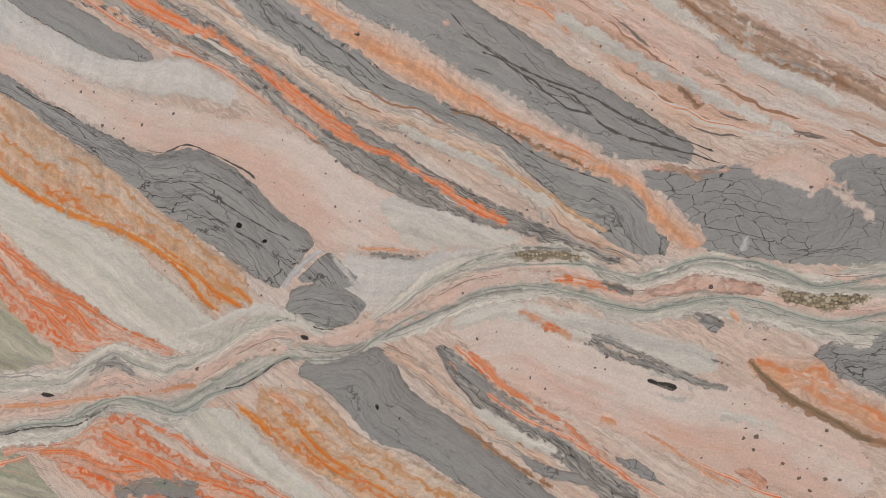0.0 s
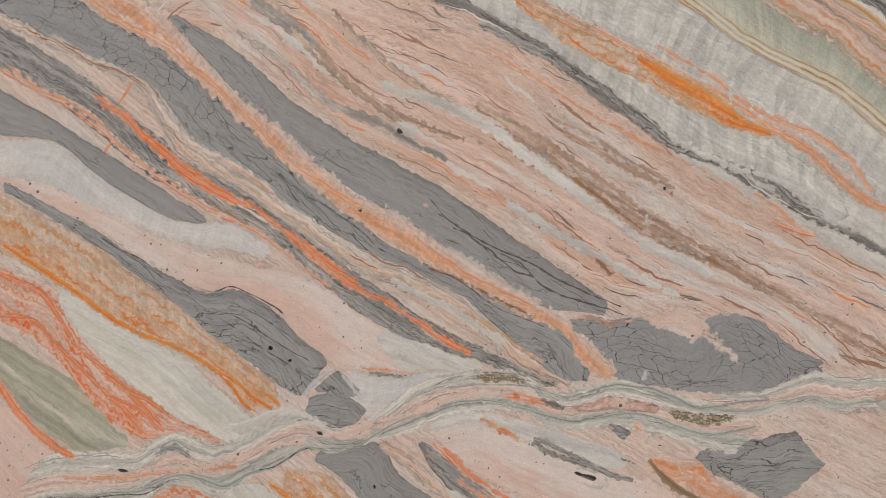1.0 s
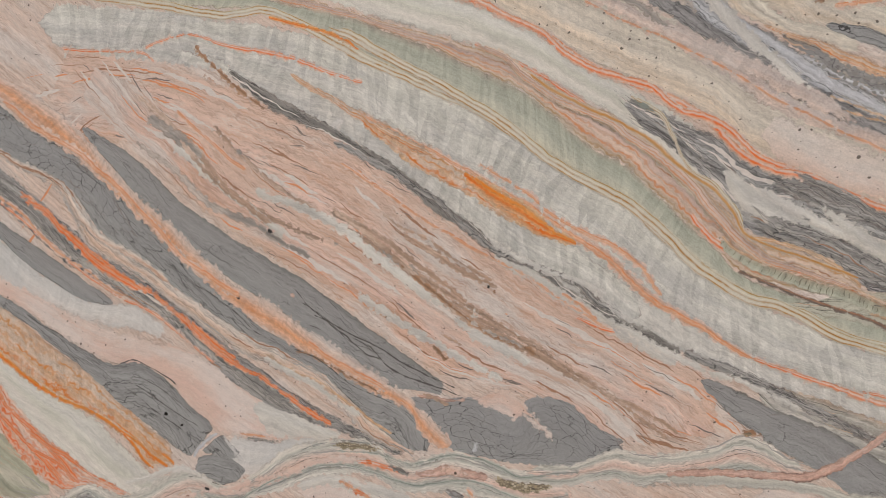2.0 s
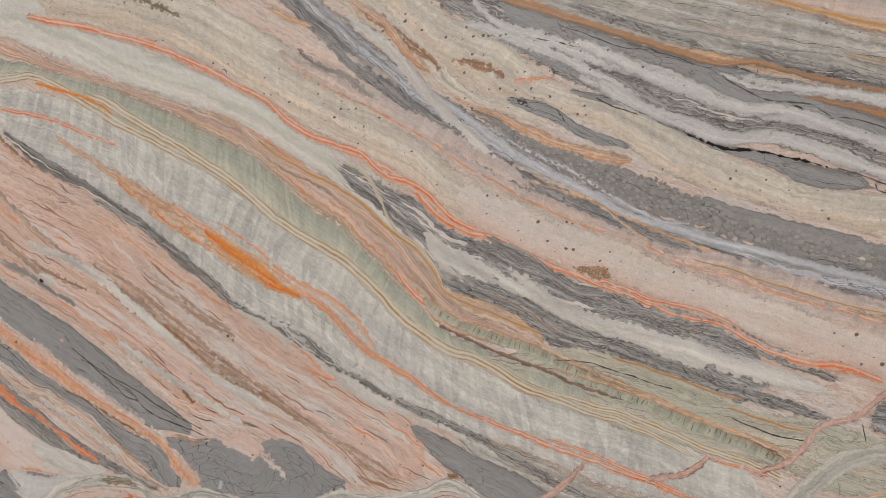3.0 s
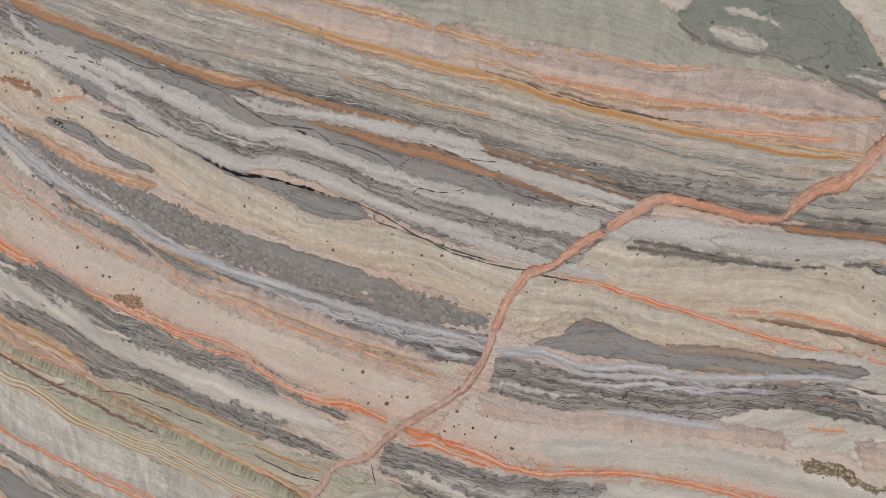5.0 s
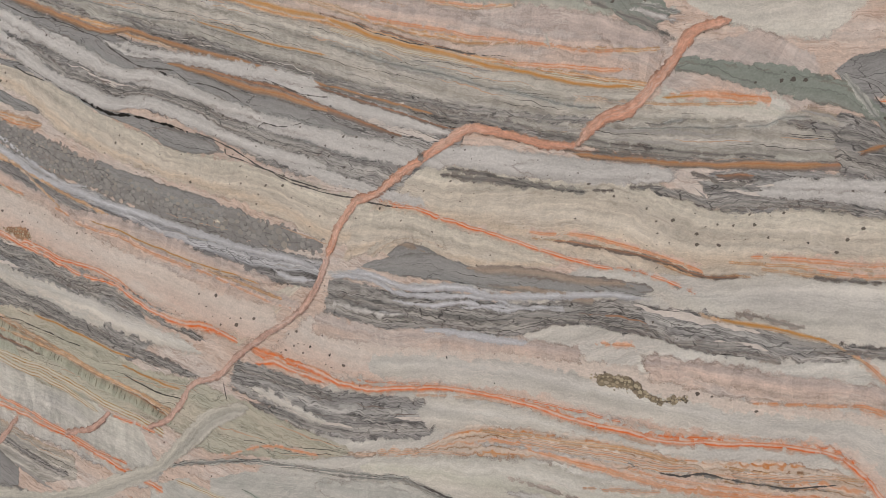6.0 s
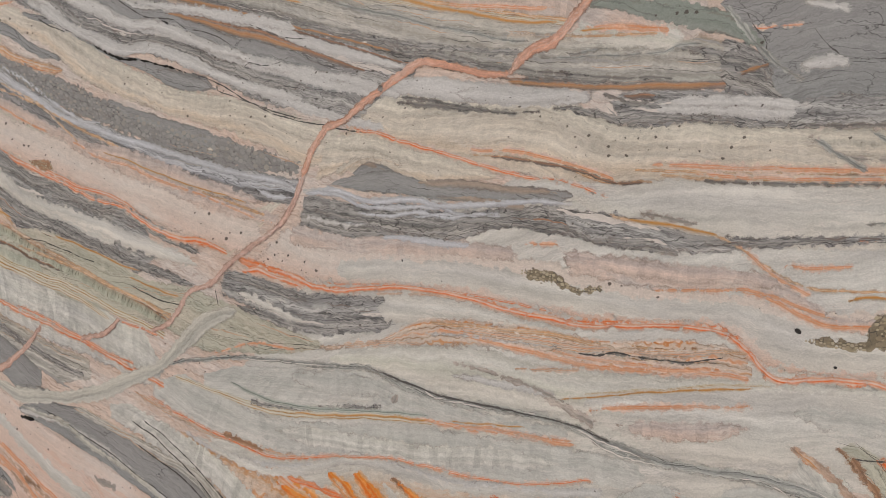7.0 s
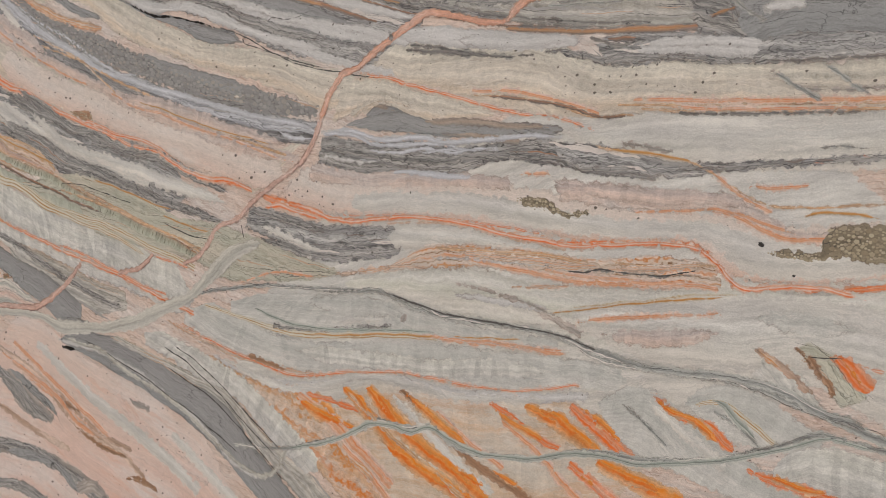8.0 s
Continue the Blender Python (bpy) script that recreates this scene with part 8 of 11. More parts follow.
vein("green_patch", "green_stone", [(0.744, 1.412, 0.0038), (0.775, 1.397, 0.0075), (0.810, 1.377, 0.0046)], taper=1.5)
# upper grey and white beds
vein("brown_band", "rust_lam", [(0.951, 1.683, 0.0141), (1.016, 1.654, 0.0131), (1.092, 1.628, 0.0120), (1.150, 1.607, 0.0119), (1.193, 1.592, 0.0118), (1.244, 1.574, 0.0117), (1.293, 1.556, 0.0107), (1.326, 1.547, 0.0090), (1.373, 1.548, 0.0097), (1.420, 1.534, 0.0096), (1.466, 1.522, 0.0095), (1.512, 1.511, 0.0079), (1.556, 1.501, 0.0078), (1.599, 1.488, 0.0077), (1.656, 1.474, 0.0061), (1.703, 1.462, 0.0053)], taper=1.5)
vein("gray_seam", "gray_lam", [(1.092, 1.647, 0.0086), (1.150, 1.626, 0.0102), (1.193, 1.610, 0.0101), (1.243, 1.592, 0.0100), (1.293, 1.574, 0.0082), (1.325, 1.569, 0.0049)], taper=1.5)
vein("gray_seam", "gray_lam", [(1.325, 1.577, 0.0033), (1.365, 1.566, 0.0081), (1.420, 1.549, 0.0080), (1.466, 1.537, 0.0079), (1.511, 1.524, 0.0079), (1.555, 1.510, 0.0062), (1.620, 1.488, 0.0061), (1.702, 1.472, 0.0060)], taper=1.5)
vein("gray_band", "gray_smooth", [(1.092, 1.613, 0.0138), (1.150, 1.592, 0.0153), (1.193, 1.573, 0.0169), (1.244, 1.554, 0.0150), (1.294, 1.537, 0.0198), (1.343, 1.512, 0.0213), (1.383, 1.501, 0.0179), (1.437, 1.496, 0.0128), (1.483, 1.475, 0.0175), (1.529, 1.458, 0.0205), (1.573, 1.444, 0.0234), (1.616, 1.435, 0.0263), (1.659, 1.424, 0.0229), (1.706, 1.410, 0.0212)], taper=1.5)
vein("white_seam", "white_vein", [(1.092, 1.596, 0.0138), (1.142, 1.578, 0.0171), (1.194, 1.552, 0.0203), (1.245, 1.528, 0.0184), (1.295, 1.512, 0.0199), (1.328, 1.494, 0.0165), (1.368, 1.485, 0.0179), (1.407, 1.484, 0.0162), (1.438, 1.473, 0.0161), (1.477, 1.457, 0.0143), (1.515, 1.444, 0.0158), (1.559, 1.435, 0.0141), (1.588, 1.424, 0.0124), (1.631, 1.413, 0.0185), (1.680, 1.402, 0.0183), (1.706, 1.398, 0.0136)], taper=1.5)
vein("white_seam", "white_vein", [(1.326, 1.534, 0.0066), (1.366, 1.526, 0.0081), (1.406, 1.514, 0.0113), (1.452, 1.509, 0.0144), (1.497, 1.503, 0.0158), (1.542, 1.493, 0.0172), (1.585, 1.485, 0.0170), (1.628, 1.477, 0.0153), (1.670, 1.468, 0.0137), (1.703, 1.461, 0.0136)], taper=1.5)
vein("gray_seam", "gray_lam", [(1.151, 1.553, 0.0068), (1.194, 1.528, 0.0102), (1.246, 1.497, 0.0117), (1.296, 1.480, 0.0133), (1.345, 1.462, 0.0131), (1.392, 1.464, 0.0098), (1.439, 1.451, 0.0129), (1.485, 1.436, 0.0143), (1.531, 1.416, 0.0158), (1.575, 1.405, 0.0172), (1.618, 1.390, 0.0170), (1.661, 1.379, 0.0153), (1.708, 1.372, 0.0137)], taper=1.5)
vein("white_seam", "white_vein", [(1.125, 1.545, 0.0086), (1.151, 1.532, 0.0154), (1.178, 1.514, 0.0170), (1.212, 1.493, 0.0135), (1.246, 1.476, 0.0118), (1.288, 1.458, 0.0117), (1.329, 1.442, 0.0116), (1.377, 1.440, 0.0098), (1.401, 1.447, 0.0179), (1.424, 1.439, 0.0178), (1.455, 1.427, 0.0177), (1.494, 1.411, 0.0159), (1.539, 1.396, 0.0142), (1.576, 1.385, 0.0157), (1.619, 1.374, 0.0140), (1.662, 1.363, 0.0138), (1.709, 1.353, 0.0152)], taper=1.5)
vein("gray_lens", "gray_smooth", [(1.386, 1.415, 0.0082), (1.418, 1.403, 0.0227), (1.457, 1.391, 0.0274), (1.495, 1.384, 0.0192), (1.525, 1.377, 0.0095), (1.540, 1.373, 0.0032)], taper=1.5)
vein("brown_seam", "rust_lam", [(1.422, 1.503, 0.0032), (1.468, 1.493, 0.0080), (1.528, 1.477, 0.0110), (1.586, 1.461, 0.0109), (1.629, 1.450, 0.0092), (1.678, 1.437, 0.0076), (1.705, 1.428, 0.0076)], taper=1.5)
vein("hairline_crack", "hair", [(1.092, 1.613, 0.0012), (1.141, 1.595, 0.0012), (1.176, 1.579, 0.0020), (1.193, 1.573, 0.0017), (1.227, 1.569, 0.0013), (1.269, 1.557, 0.0013), (1.295, 1.544, 0.0013)])
vein("hairline_crack", "hair", [(1.327, 1.529, 0.0013), (1.359, 1.512, 0.0014), (1.391, 1.496, 0.0014), (1.422, 1.492, 0.0014), (1.445, 1.490, 0.0014), (1.468, 1.475, 0.0014), (1.506, 1.466, 0.0016), (1.536, 1.458, 0.0014), (1.573, 1.438, 0.0012)])
vein("hairline_crack", "hair", [(1.152, 1.506, 0.0014), (1.169, 1.498, 0.0023), (1.187, 1.487, 0.0017), (1.221, 1.476, 0.0014)])
vein("hairline_crack", "hair", [(1.528, 1.389, 0.0013), (1.533, 1.373, 0.0014), (1.555, 1.366, 0.0016), (1.592, 1.355, 0.0015), (1.628, 1.344, 0.0016), (1.664, 1.333, 0.0016), (1.711, 1.323, 0.0013)])
vein("hairline_crack", "hair", [(1.374, 1.546, 0.0013), (1.373, 1.527, 0.0013)])
vein("hairline_crack", "hair", [(1.659, 1.421, 0.0012), (1.624, 1.412, 0.0012), (1.592, 1.417, 0.0012), (1.582, 1.407, 0.0012)])
vein("comb_band", "comb_pink", [(1.322, 1.666, 0.0114), (1.354, 1.660, 0.0178), (1.416, 1.644, 0.0223), (1.477, 1.626, 0.0267), (1.536, 1.611, 0.0295), (1.594, 1.597, 0.0306), (1.650, 1.584, 0.0318), (1.696, 1.573, 0.0314)], taper=1.5)
vein("green_band", "green_pale", [(1.527, 1.655, 0.0140), (1.577, 1.642, 0.0230), (1.634, 1.627, 0.0287), (1.694, 1.616, 0.0313)], taper=1.5)
vein("gold_seam", "gold", [(1.241, 1.673, 0.0050), (1.306, 1.658, 0.0073), (1.354, 1.644, 0.0073), (1.401, 1.630, 0.0072), (1.448, 1.615, 0.0079), (1.493, 1.603, 0.0078), (1.537, 1.590, 0.0085), (1.581, 1.578, 0.0085), (1.623, 1.567, 0.0091), (1.665, 1.556, 0.0091), (1.698, 1.549, 0.0090)], taper=1.5)
vein("white_seam", "white_vein", [(1.174, 1.676, 0.0042), (1.225, 1.659, 0.0058), (1.275, 1.646, 0.0058), (1.323, 1.633, 0.0057), (1.379, 1.618, 0.0056), (1.433, 1.602, 0.0056), (1.494, 1.586, 0.0047), (1.538, 1.571, 0.0031)], taper=1.5)
vein("gray_seam", "gray_vein", [(1.167, 1.629, 0.0025), (1.235, 1.606, 0.0033), (1.317, 1.587, 0.0033), (1.396, 1.569, 0.0032), (1.473, 1.554, 0.0032), (1.547, 1.534, 0.0031), (1.619, 1.516, 0.0031), (1.701, 1.499, 0.0030)], taper=1.5)
vein("gold_seam", "gold", [(1.465, 1.562, 0.0024), (1.525, 1.545, 0.0031), (1.597, 1.524, 0.0038), (1.654, 1.512, 0.0038), (1.700, 1.502, 0.0038)], taper=1.5)
# peach field
vein("brown_seam", "brown_soft", [(0.258, 1.238, 0.0094), (0.331, 1.200, 0.0103), (0.391, 1.156, 0.0112), (0.438, 1.118, 0.0112), (0.496, 1.071, 0.0101), (0.553, 1.039, 0.0130), (0.609, 1.014, 0.0129), (0.664, 0.988, 0.0108), (0.719, 0.959, 0.0087), (0.772, 0.939, 0.0067), (0.824, 0.915, 0.0057), (0.866, 0.886, 0.0047)], taper=1.5)
vein("brown_seam", "brown", [(0.403, 1.141, 0.0041), (0.438, 1.116, 0.0071), (0.496, 1.073, 0.0050), (0.553, 1.036, 0.0070), (0.609, 1.015, 0.0069), (0.653, 0.994, 0.0039)], taper=1.5)
vein("brown_seam", "brown_soft", [(0.381, 1.207, 0.0061), (0.440, 1.174, 0.0091), (0.486, 1.146, 0.0110), (0.532, 1.124, 0.0090), (0.588, 1.102, 0.0059)], taper=1.5)
vein("orange_seam", "orange_soft", [(0.644, 1.121, 0.0059), (0.688, 1.095, 0.0087), (0.730, 1.059, 0.0106), (0.752, 1.050, 0.0058)], taper=1.5)
vein("hairline_crack", "hair", [(0.250, 1.052, 0.0017), (0.313, 1.025, 0.0021), (0.374, 0.998, 0.0025), (0.434, 0.967, 0.0021), (0.504, 0.942, 0.0016)])
vein("brown_pocket", "pebble", [(0.916, 0.899, 0.0038), (0.941, 0.906, 0.0093), (0.966, 0.905, 0.0084), (0.981, 0.901, 0.0019)], taper=1.5)
vein("gray_seam", "gray_soft", [(0.256, 1.191, 0.0052), (0.281, 1.182, 0.0094), (0.317, 1.152, 0.0041)], taper=1.5)
# lower middle beds
vein("comb_band", "comb_pink", [(1.226, 1.288, 0.0120), (1.285, 1.277, 0.0220), (1.335, 1.267, 0.0251), (1.392, 1.253, 0.0264), (1.448, 1.236, 0.0261), (1.494, 1.224, 0.0226), (1.548, 1.212, 0.0192), (1.600, 1.199, 0.0158), (1.650, 1.194, 0.0094)], taper=1.5)
vein("gold_seam", "orange_soft", [(1.200, 1.298, 0.0052), (1.243, 1.284, 0.0060), (1.286, 1.262, 0.0068), (1.336, 1.252, 0.0075), (1.376, 1.241, 0.0091), (1.417, 1.224, 0.0074), (1.449, 1.215, 0.0074), (1.510, 1.203, 0.0056), (1.564, 1.184, 0.0056), (1.616, 1.168, 0.0047), (1.659, 1.161, 0.0031)], taper=1.5)
vein("gold_seam", "gold", [(1.285, 1.274, 0.0025), (1.368, 1.252, 0.0033), (1.448, 1.226, 0.0033), (1.525, 1.211, 0.0032), (1.600, 1.191, 0.0024)], taper=1.5)
vein("white_seam", "blue_white", [(1.598, 1.225, 0.0047), (1.628, 1.208, 0.0078), (1.657, 1.204, 0.0070), (1.685, 1.205, 0.0046)], taper=1.5)
vein("tan_patch", "cream_comb", [(1.476, 1.301, 0.0065), (1.492, 1.288, 0.0145), (1.522, 1.279, 0.0096), (1.559, 1.285, 0.0048)], taper=1.5)
vein("white_patch", "white_soft", [(1.577, 1.279, 0.0079), (1.596, 1.276, 0.0236), (1.610, 1.275, 0.0235), (1.628, 1.269, 0.0062)], taper=1.5)
vein("brown_seam", "brown", [(1.625, 1.267, 0.0031), (1.653, 1.265, 0.0047), (1.689, 1.253, 0.0038)], taper=1.5)
vein("gray_seam", "gray_lam", [(0.973, 1.308, 0.0072), (1.011, 1.286, 0.0108), (1.058, 1.264, 0.0124), (1.131, 1.220, 0.0123), (1.184, 1.210, 0.0156), (1.237, 1.191, 0.0189), (1.288, 1.181, 0.0170), (1.338, 1.172, 0.0185), (1.379, 1.157, 0.0167), (1.420, 1.143, 0.0116), (1.460, 1.130, 0.0082), (1.499, 1.120, 0.0065)], taper=1.5)
vein("white_band", "white_soft", [(1.002, 1.264, 0.0090), (1.058, 1.226, 0.0178), (1.099, 1.196, 0.0212), (1.159, 1.173, 0.0175), (1.220, 1.160, 0.0190), (1.289, 1.145, 0.0222), (1.340, 1.125, 0.0236), (1.397, 1.110, 0.0234), (1.453, 1.098, 0.0214), (1.493, 1.085, 0.0196), (1.524, 1.068, 0.0146)], taper=1.5)
vein("gray_seam", "gray_lam", [(0.935, 1.252, 0.0110), (0.973, 1.224, 0.0163), (1.021, 1.206, 0.0180), (1.068, 1.186, 0.0214), (1.114, 1.161, 0.0212), (1.168, 1.143, 0.0210), (1.221, 1.129, 0.0225), (1.273, 1.111, 0.0240), (1.324, 1.093, 0.0204), (1.374, 1.080, 0.0185), (1.423, 1.068, 0.0150), (1.471, 1.055, 0.0132), (1.510, 1.046, 0.0082)], taper=1.5)
vein("orange_seam", "orange_line", [(1.098, 1.252, 0.0071), (1.140, 1.241, 0.0105), (1.175, 1.223, 0.0087), (1.228, 1.207, 0.0077), (1.288, 1.186, 0.0077), (1.338, 1.178, 0.0084), (1.371, 1.161, 0.0084), (1.412, 1.143, 0.0100), (1.460, 1.130, 0.0164), (1.498, 1.129, 0.0146), (1.537, 1.117, 0.0097), (1.560, 1.109, 0.0064)], taper=1.5)
vein("orange_seam", "orange_line", [(1.560, 1.101, 0.0064), (1.583, 1.082, 0.0128), (1.613, 1.085, 0.0159), (1.642, 1.077, 0.0111), (1.678, 1.071, 0.0125), (1.707, 1.062, 0.0109), (1.726, 1.056, 0.0093)], taper=1.5)
vein("gray_seam", "gray_lam", [(1.539, 1.076, 0.0081), (1.584, 1.068, 0.0112), (1.628, 1.060, 0.0127), (1.679, 1.048, 0.0141), (1.727, 1.039, 0.0109)], taper=1.5)
vein("white_seam", "white_soft", [(1.547, 1.054, 0.0113), (1.600, 1.041, 0.0128), (1.645, 1.025, 0.0111), (1.681, 1.013, 0.0126), (1.729, 1.010, 0.0140)], taper=1.5)
vein("gray_seam", "gray_lam", [(1.556, 1.033, 0.0081), (1.609, 1.017, 0.0112), (1.653, 1.005, 0.0127), (1.697, 0.991, 0.0094)], taper=1.5)
vein("tan_seam", "gold", [(1.177, 1.121, 0.0035), (1.230, 1.109, 0.0043), (1.282, 1.094, 0.0043), (1.333, 1.077, 0.0042), (1.391, 1.065, 0.0034)], taper=1.5)
vein("tan_seam", "gold", [(1.342, 1.058, 0.0034), (1.391, 1.046, 0.0042), (1.440, 1.033, 0.0042), (1.480, 1.026, 0.0025)], taper=1.5)
vein("hairline_crack", "hair", [(1.100, 1.108, 0.0013), (1.160, 1.106, 0.0014), (1.222, 1.091, 0.0014), (1.283, 1.075, 0.0012)])
vein("hairline_crack", "hair", [(1.351, 1.044, 0.0014), (1.400, 1.027, 0.0017), (1.441, 1.018, 0.0017), (1.480, 1.013, 0.0013)])
vein("hairline_crack", "hair", [(1.532, 1.053, 0.0013), (1.538, 1.032, 0.0016), (1.542, 1.012, 0.0013)])
# beds under the pale vein
vein("green_seam", "vein_green", [(0.214, 0.770, 0.0026), (0.250, 0.784, 0.0038), (0.288, 0.793, 0.0038), (0.325, 0.793, 0.0037), (0.362, 0.785, 0.0043), (0.399, 0.776, 0.0055), (0.435, 0.772, 0.0067), (0.469, 0.779, 0.0067), (0.498, 0.788, 0.0054), (0.532, 0.791, 0.0048), (0.566, 0.783, 0.0053), (0.594, 0.772, 0.0059), (0.622, 0.767, 0.0065), (0.649, 0.771, 0.0058), (0.674, 0.781, 0.0052)], taper=1.5)
vein("green_seam", "vein_green", [(0.275, 0.819, 0.0025), (0.318, 0.818, 0.0037), (0.355, 0.820, 0.0037), (0.385, 0.815, 0.0043), (0.421, 0.808, 0.0055), (0.456, 0.818, 0.0054), (0.491, 0.828, 0.0054), (0.519, 0.828, 0.0042), (0.547, 0.827, 0.0053), (0.581, 0.816, 0.0065), (0.609, 0.805, 0.0064), (0.641, 0.809, 0.0064), (0.672, 0.817, 0.0052)], taper=1.5)
vein("pink_core", "peach", [(0.434, 0.787, 0.0085), (0.469, 0.800, 0.0133), (0.503, 0.805, 0.0132), (0.537, 0.802, 0.0119), (0.564, 0.797, 0.0071)], taper=1.5)
vein("orange_core", "orange", [(0.337, 0.806, 0.0037), (0.356, 0.803, 0.0099), (0.380, 0.797, 0.0099), (0.404, 0.789, 0.0074), (0.417, 0.786, 0.0037)], taper=1.5)
vein("brown_pocket", "pebble", [(0.413, 0.799, 0.0049), (0.422, 0.793, 0.0122), (0.431, 0.790, 0.0037)], taper=1.5)
vein("orange_patch", "orange", [(0.291, 0.766, 0.0050), (0.307, 0.760, 0.0126), (0.332, 0.751, 0.0125), (0.351, 0.743, 0.0112), (0.368, 0.733, 0.0050)], taper=1.5)
vein("gray_seam", "gray_lam", [(0.357, 0.750, 0.0050), (0.381, 0.741, 0.0087), (0.412, 0.733, 0.0086), (0.442, 0.719, 0.0061), (0.472, 0.705, 0.0061), (0.502, 0.694, 0.0061), (0.531, 0.690, 0.0060), (0.538, 0.688, 0.0024)], taper=1.5)
vein("gray_patch", "gray", [(0.470, 0.776, 0.0061), (0.493, 0.770, 0.0157), (0.516, 0.759, 0.0120), (0.527, 0.750, 0.0036)], taper=1.5)
vein("gray_patch", "gray", [(0.490, 0.732, 0.0036), (0.506, 0.723, 0.0097), (0.532, 0.713, 0.0060)], taper=1.5)
vein("orange_patch", "orange", [(0.504, 0.780, 0.0030), (0.521, 0.774, 0.0084), (0.534, 0.762, 0.0072)], taper=1.5)
vein("white_rim", "white_soft", [(0.413, 0.701, 0.0031), (0.443, 0.702, 0.0043), (0.472, 0.699, 0.0037), (0.487, 0.687, 0.0043), (0.476, 0.676, 0.0037), (0.450, 0.679, 0.0037), (0.419, 0.690, 0.0037)], taper=1.5)
vein("dark_lens", "lens_gray", [(0.437, 0.693, 0.0037), (0.455, 0.690, 0.0080), (0.470, 0.686, 0.0092), (0.479, 0.686, 0.0055)], taper=1.5)
vein("brown_fissure", "fissure", [(0.539, 0.728, 0.0018), (0.558, 0.707, 0.0060), (0.588, 0.684, 0.0084), (0.616, 0.670, 0.0077), (0.644, 0.654, 0.0077), (0.682, 0.636, 0.0070)], taper=1.5)
vein("orange_patch", "orange_soft", [(0.544, 0.721, 0.0036), (0.553, 0.697, 0.0108), (0.566, 0.686, 0.0060)], taper=1.5)
vein("orange_seam", "orange_soft", [(0.552, 0.734, 0.0036), (0.586, 0.714, 0.0071), (0.626, 0.696, 0.0083), (0.680, 0.672, 0.0094)], taper=1.5)
vein("gray_band", "gray_smooth", [(0.218, 0.711, 0.0103), (0.258, 0.681, 0.0115), (0.303, 0.647, 0.0140), (0.341, 0.630, 0.0114), (0.373, 0.617, 0.0076)], taper=1.5)
vein("white_band", "white_soft", [(0.215, 0.672, 0.0104), (0.258, 0.648, 0.0154), (0.297, 0.624, 0.0166), (0.335, 0.609, 0.0127), (0.380, 0.591, 0.0088)], taper=1.5)
vein("orange_seam", "orange", [(0.221, 0.731, 0.0051), (0.257, 0.707, 0.0096), (0.283, 0.682, 0.0083), (0.315, 0.661, 0.0070), (0.353, 0.641, 0.0069), (0.379, 0.617, 0.0069), (0.410, 0.593, 0.0069), (0.435, 0.576, 0.0056), (0.454, 0.564, 0.0050)], taper=1.5)
vein("orange_seam", "orange_line", [(0.238, 0.696, 0.0039), (0.290, 0.655, 0.0057), (0.354, 0.625, 0.0057), (0.392, 0.604, 0.0069), (0.429, 0.581, 0.0081), (0.453, 0.565, 0.0056)], taper=1.5)
vein("gray_patch", "gray_crack", [(0.391, 0.618, 0.0088), (0.422, 0.601, 0.0137), (0.453, 0.584, 0.0149), (0.477, 0.570, 0.0111)], taper=1.5)
vein("gray_band", "gray_smooth", [(0.291, 0.611, 0.0090), (0.330, 0.587, 0.0115), (0.374, 0.578, 0.0114), (0.405, 0.566, 0.0088)], taper=1.5)
vein("brown_seam", "brown", [(0.215, 0.645, 0.0026), (0.252, 0.621, 0.0039), (0.291, 0.594, 0.0039), (0.330, 0.574, 0.0038), (0.362, 0.557, 0.0025)], taper=1.5)
vein("cream_patch", "cream", [(0.366, 0.648, 0.0063), (0.384, 0.640, 0.0150), (0.403, 0.632, 0.0075)], taper=1.5)
vein("orange_patch", "orange_soft", [(0.353, 0.657, 0.0038), (0.378, 0.652, 0.0056), (0.406, 0.648, 0.0075)], taper=1.5)
vein("orange_seam", "orange_soft", [(0.415, 0.648, 0.0025), (0.445, 0.634, 0.0043), (0.475, 0.618, 0.0055), (0.506, 0.598, 0.0067), (0.535, 0.581, 0.0067), (0.559, 0.575, 0.0036)], taper=1.5)
vein("salmon_patch", "salmon", [(0.540, 0.617, 0.0036), (0.555, 0.602, 0.0146), (0.568, 0.586, 0.0097)], taper=1.5)
vein("white_patch", "white_soft", [(0.563, 0.602, 0.0036), (0.586, 0.592, 0.0084), (0.609, 0.581, 0.0036)], taper=1.5)
vein("white_seam", "white_soft", [(0.473, 0.680, 0.0037), (0.509, 0.664, 0.0085), (0.549, 0.657, 0.0072), (0.601, 0.645, 0.0036)], taper=1.5)
# orange beds by the pale vein
vein("orange_seam", "orange", [(-0.353, 0.809, 0.0071), (-0.314, 0.793, 0.0113), (-0.275, 0.769, 0.0127), (-0.237, 0.753, 0.0112), (-0.206, 0.732, 0.0070), (-0.188, 0.722, 0.0035)], taper=1.5)
vein("orange_seam", "orange", [(-0.347, 0.774, 0.0057), (-0.307, 0.757, 0.0085), (-0.268, 0.741, 0.0106), (-0.238, 0.717, 0.0113), (-0.229, 0.698, 0.0056)], taper=1.5)
vein("orange_seam", "orange", [(-0.206, 0.732, 0.0021), (-0.169, 0.720, 0.0035), (-0.131, 0.706, 0.0035), (-0.112, 0.699, 0.0041)], taper=1.5)
vein("orange_seam", "orange_deep", [(-0.154, 0.826, 0.0034), (-0.121, 0.812, 0.0061), (-0.085, 0.793, 0.0075), (-0.056, 0.766, 0.0088), (-0.048, 0.745, 0.0041)], taper=1.5)
vein("orange_seam", "orange_deep", [(-0.049, 0.787, 0.0054), (-0.027, 0.771, 0.0087), (-0.012, 0.756, 0.0034)], taper=1.5)
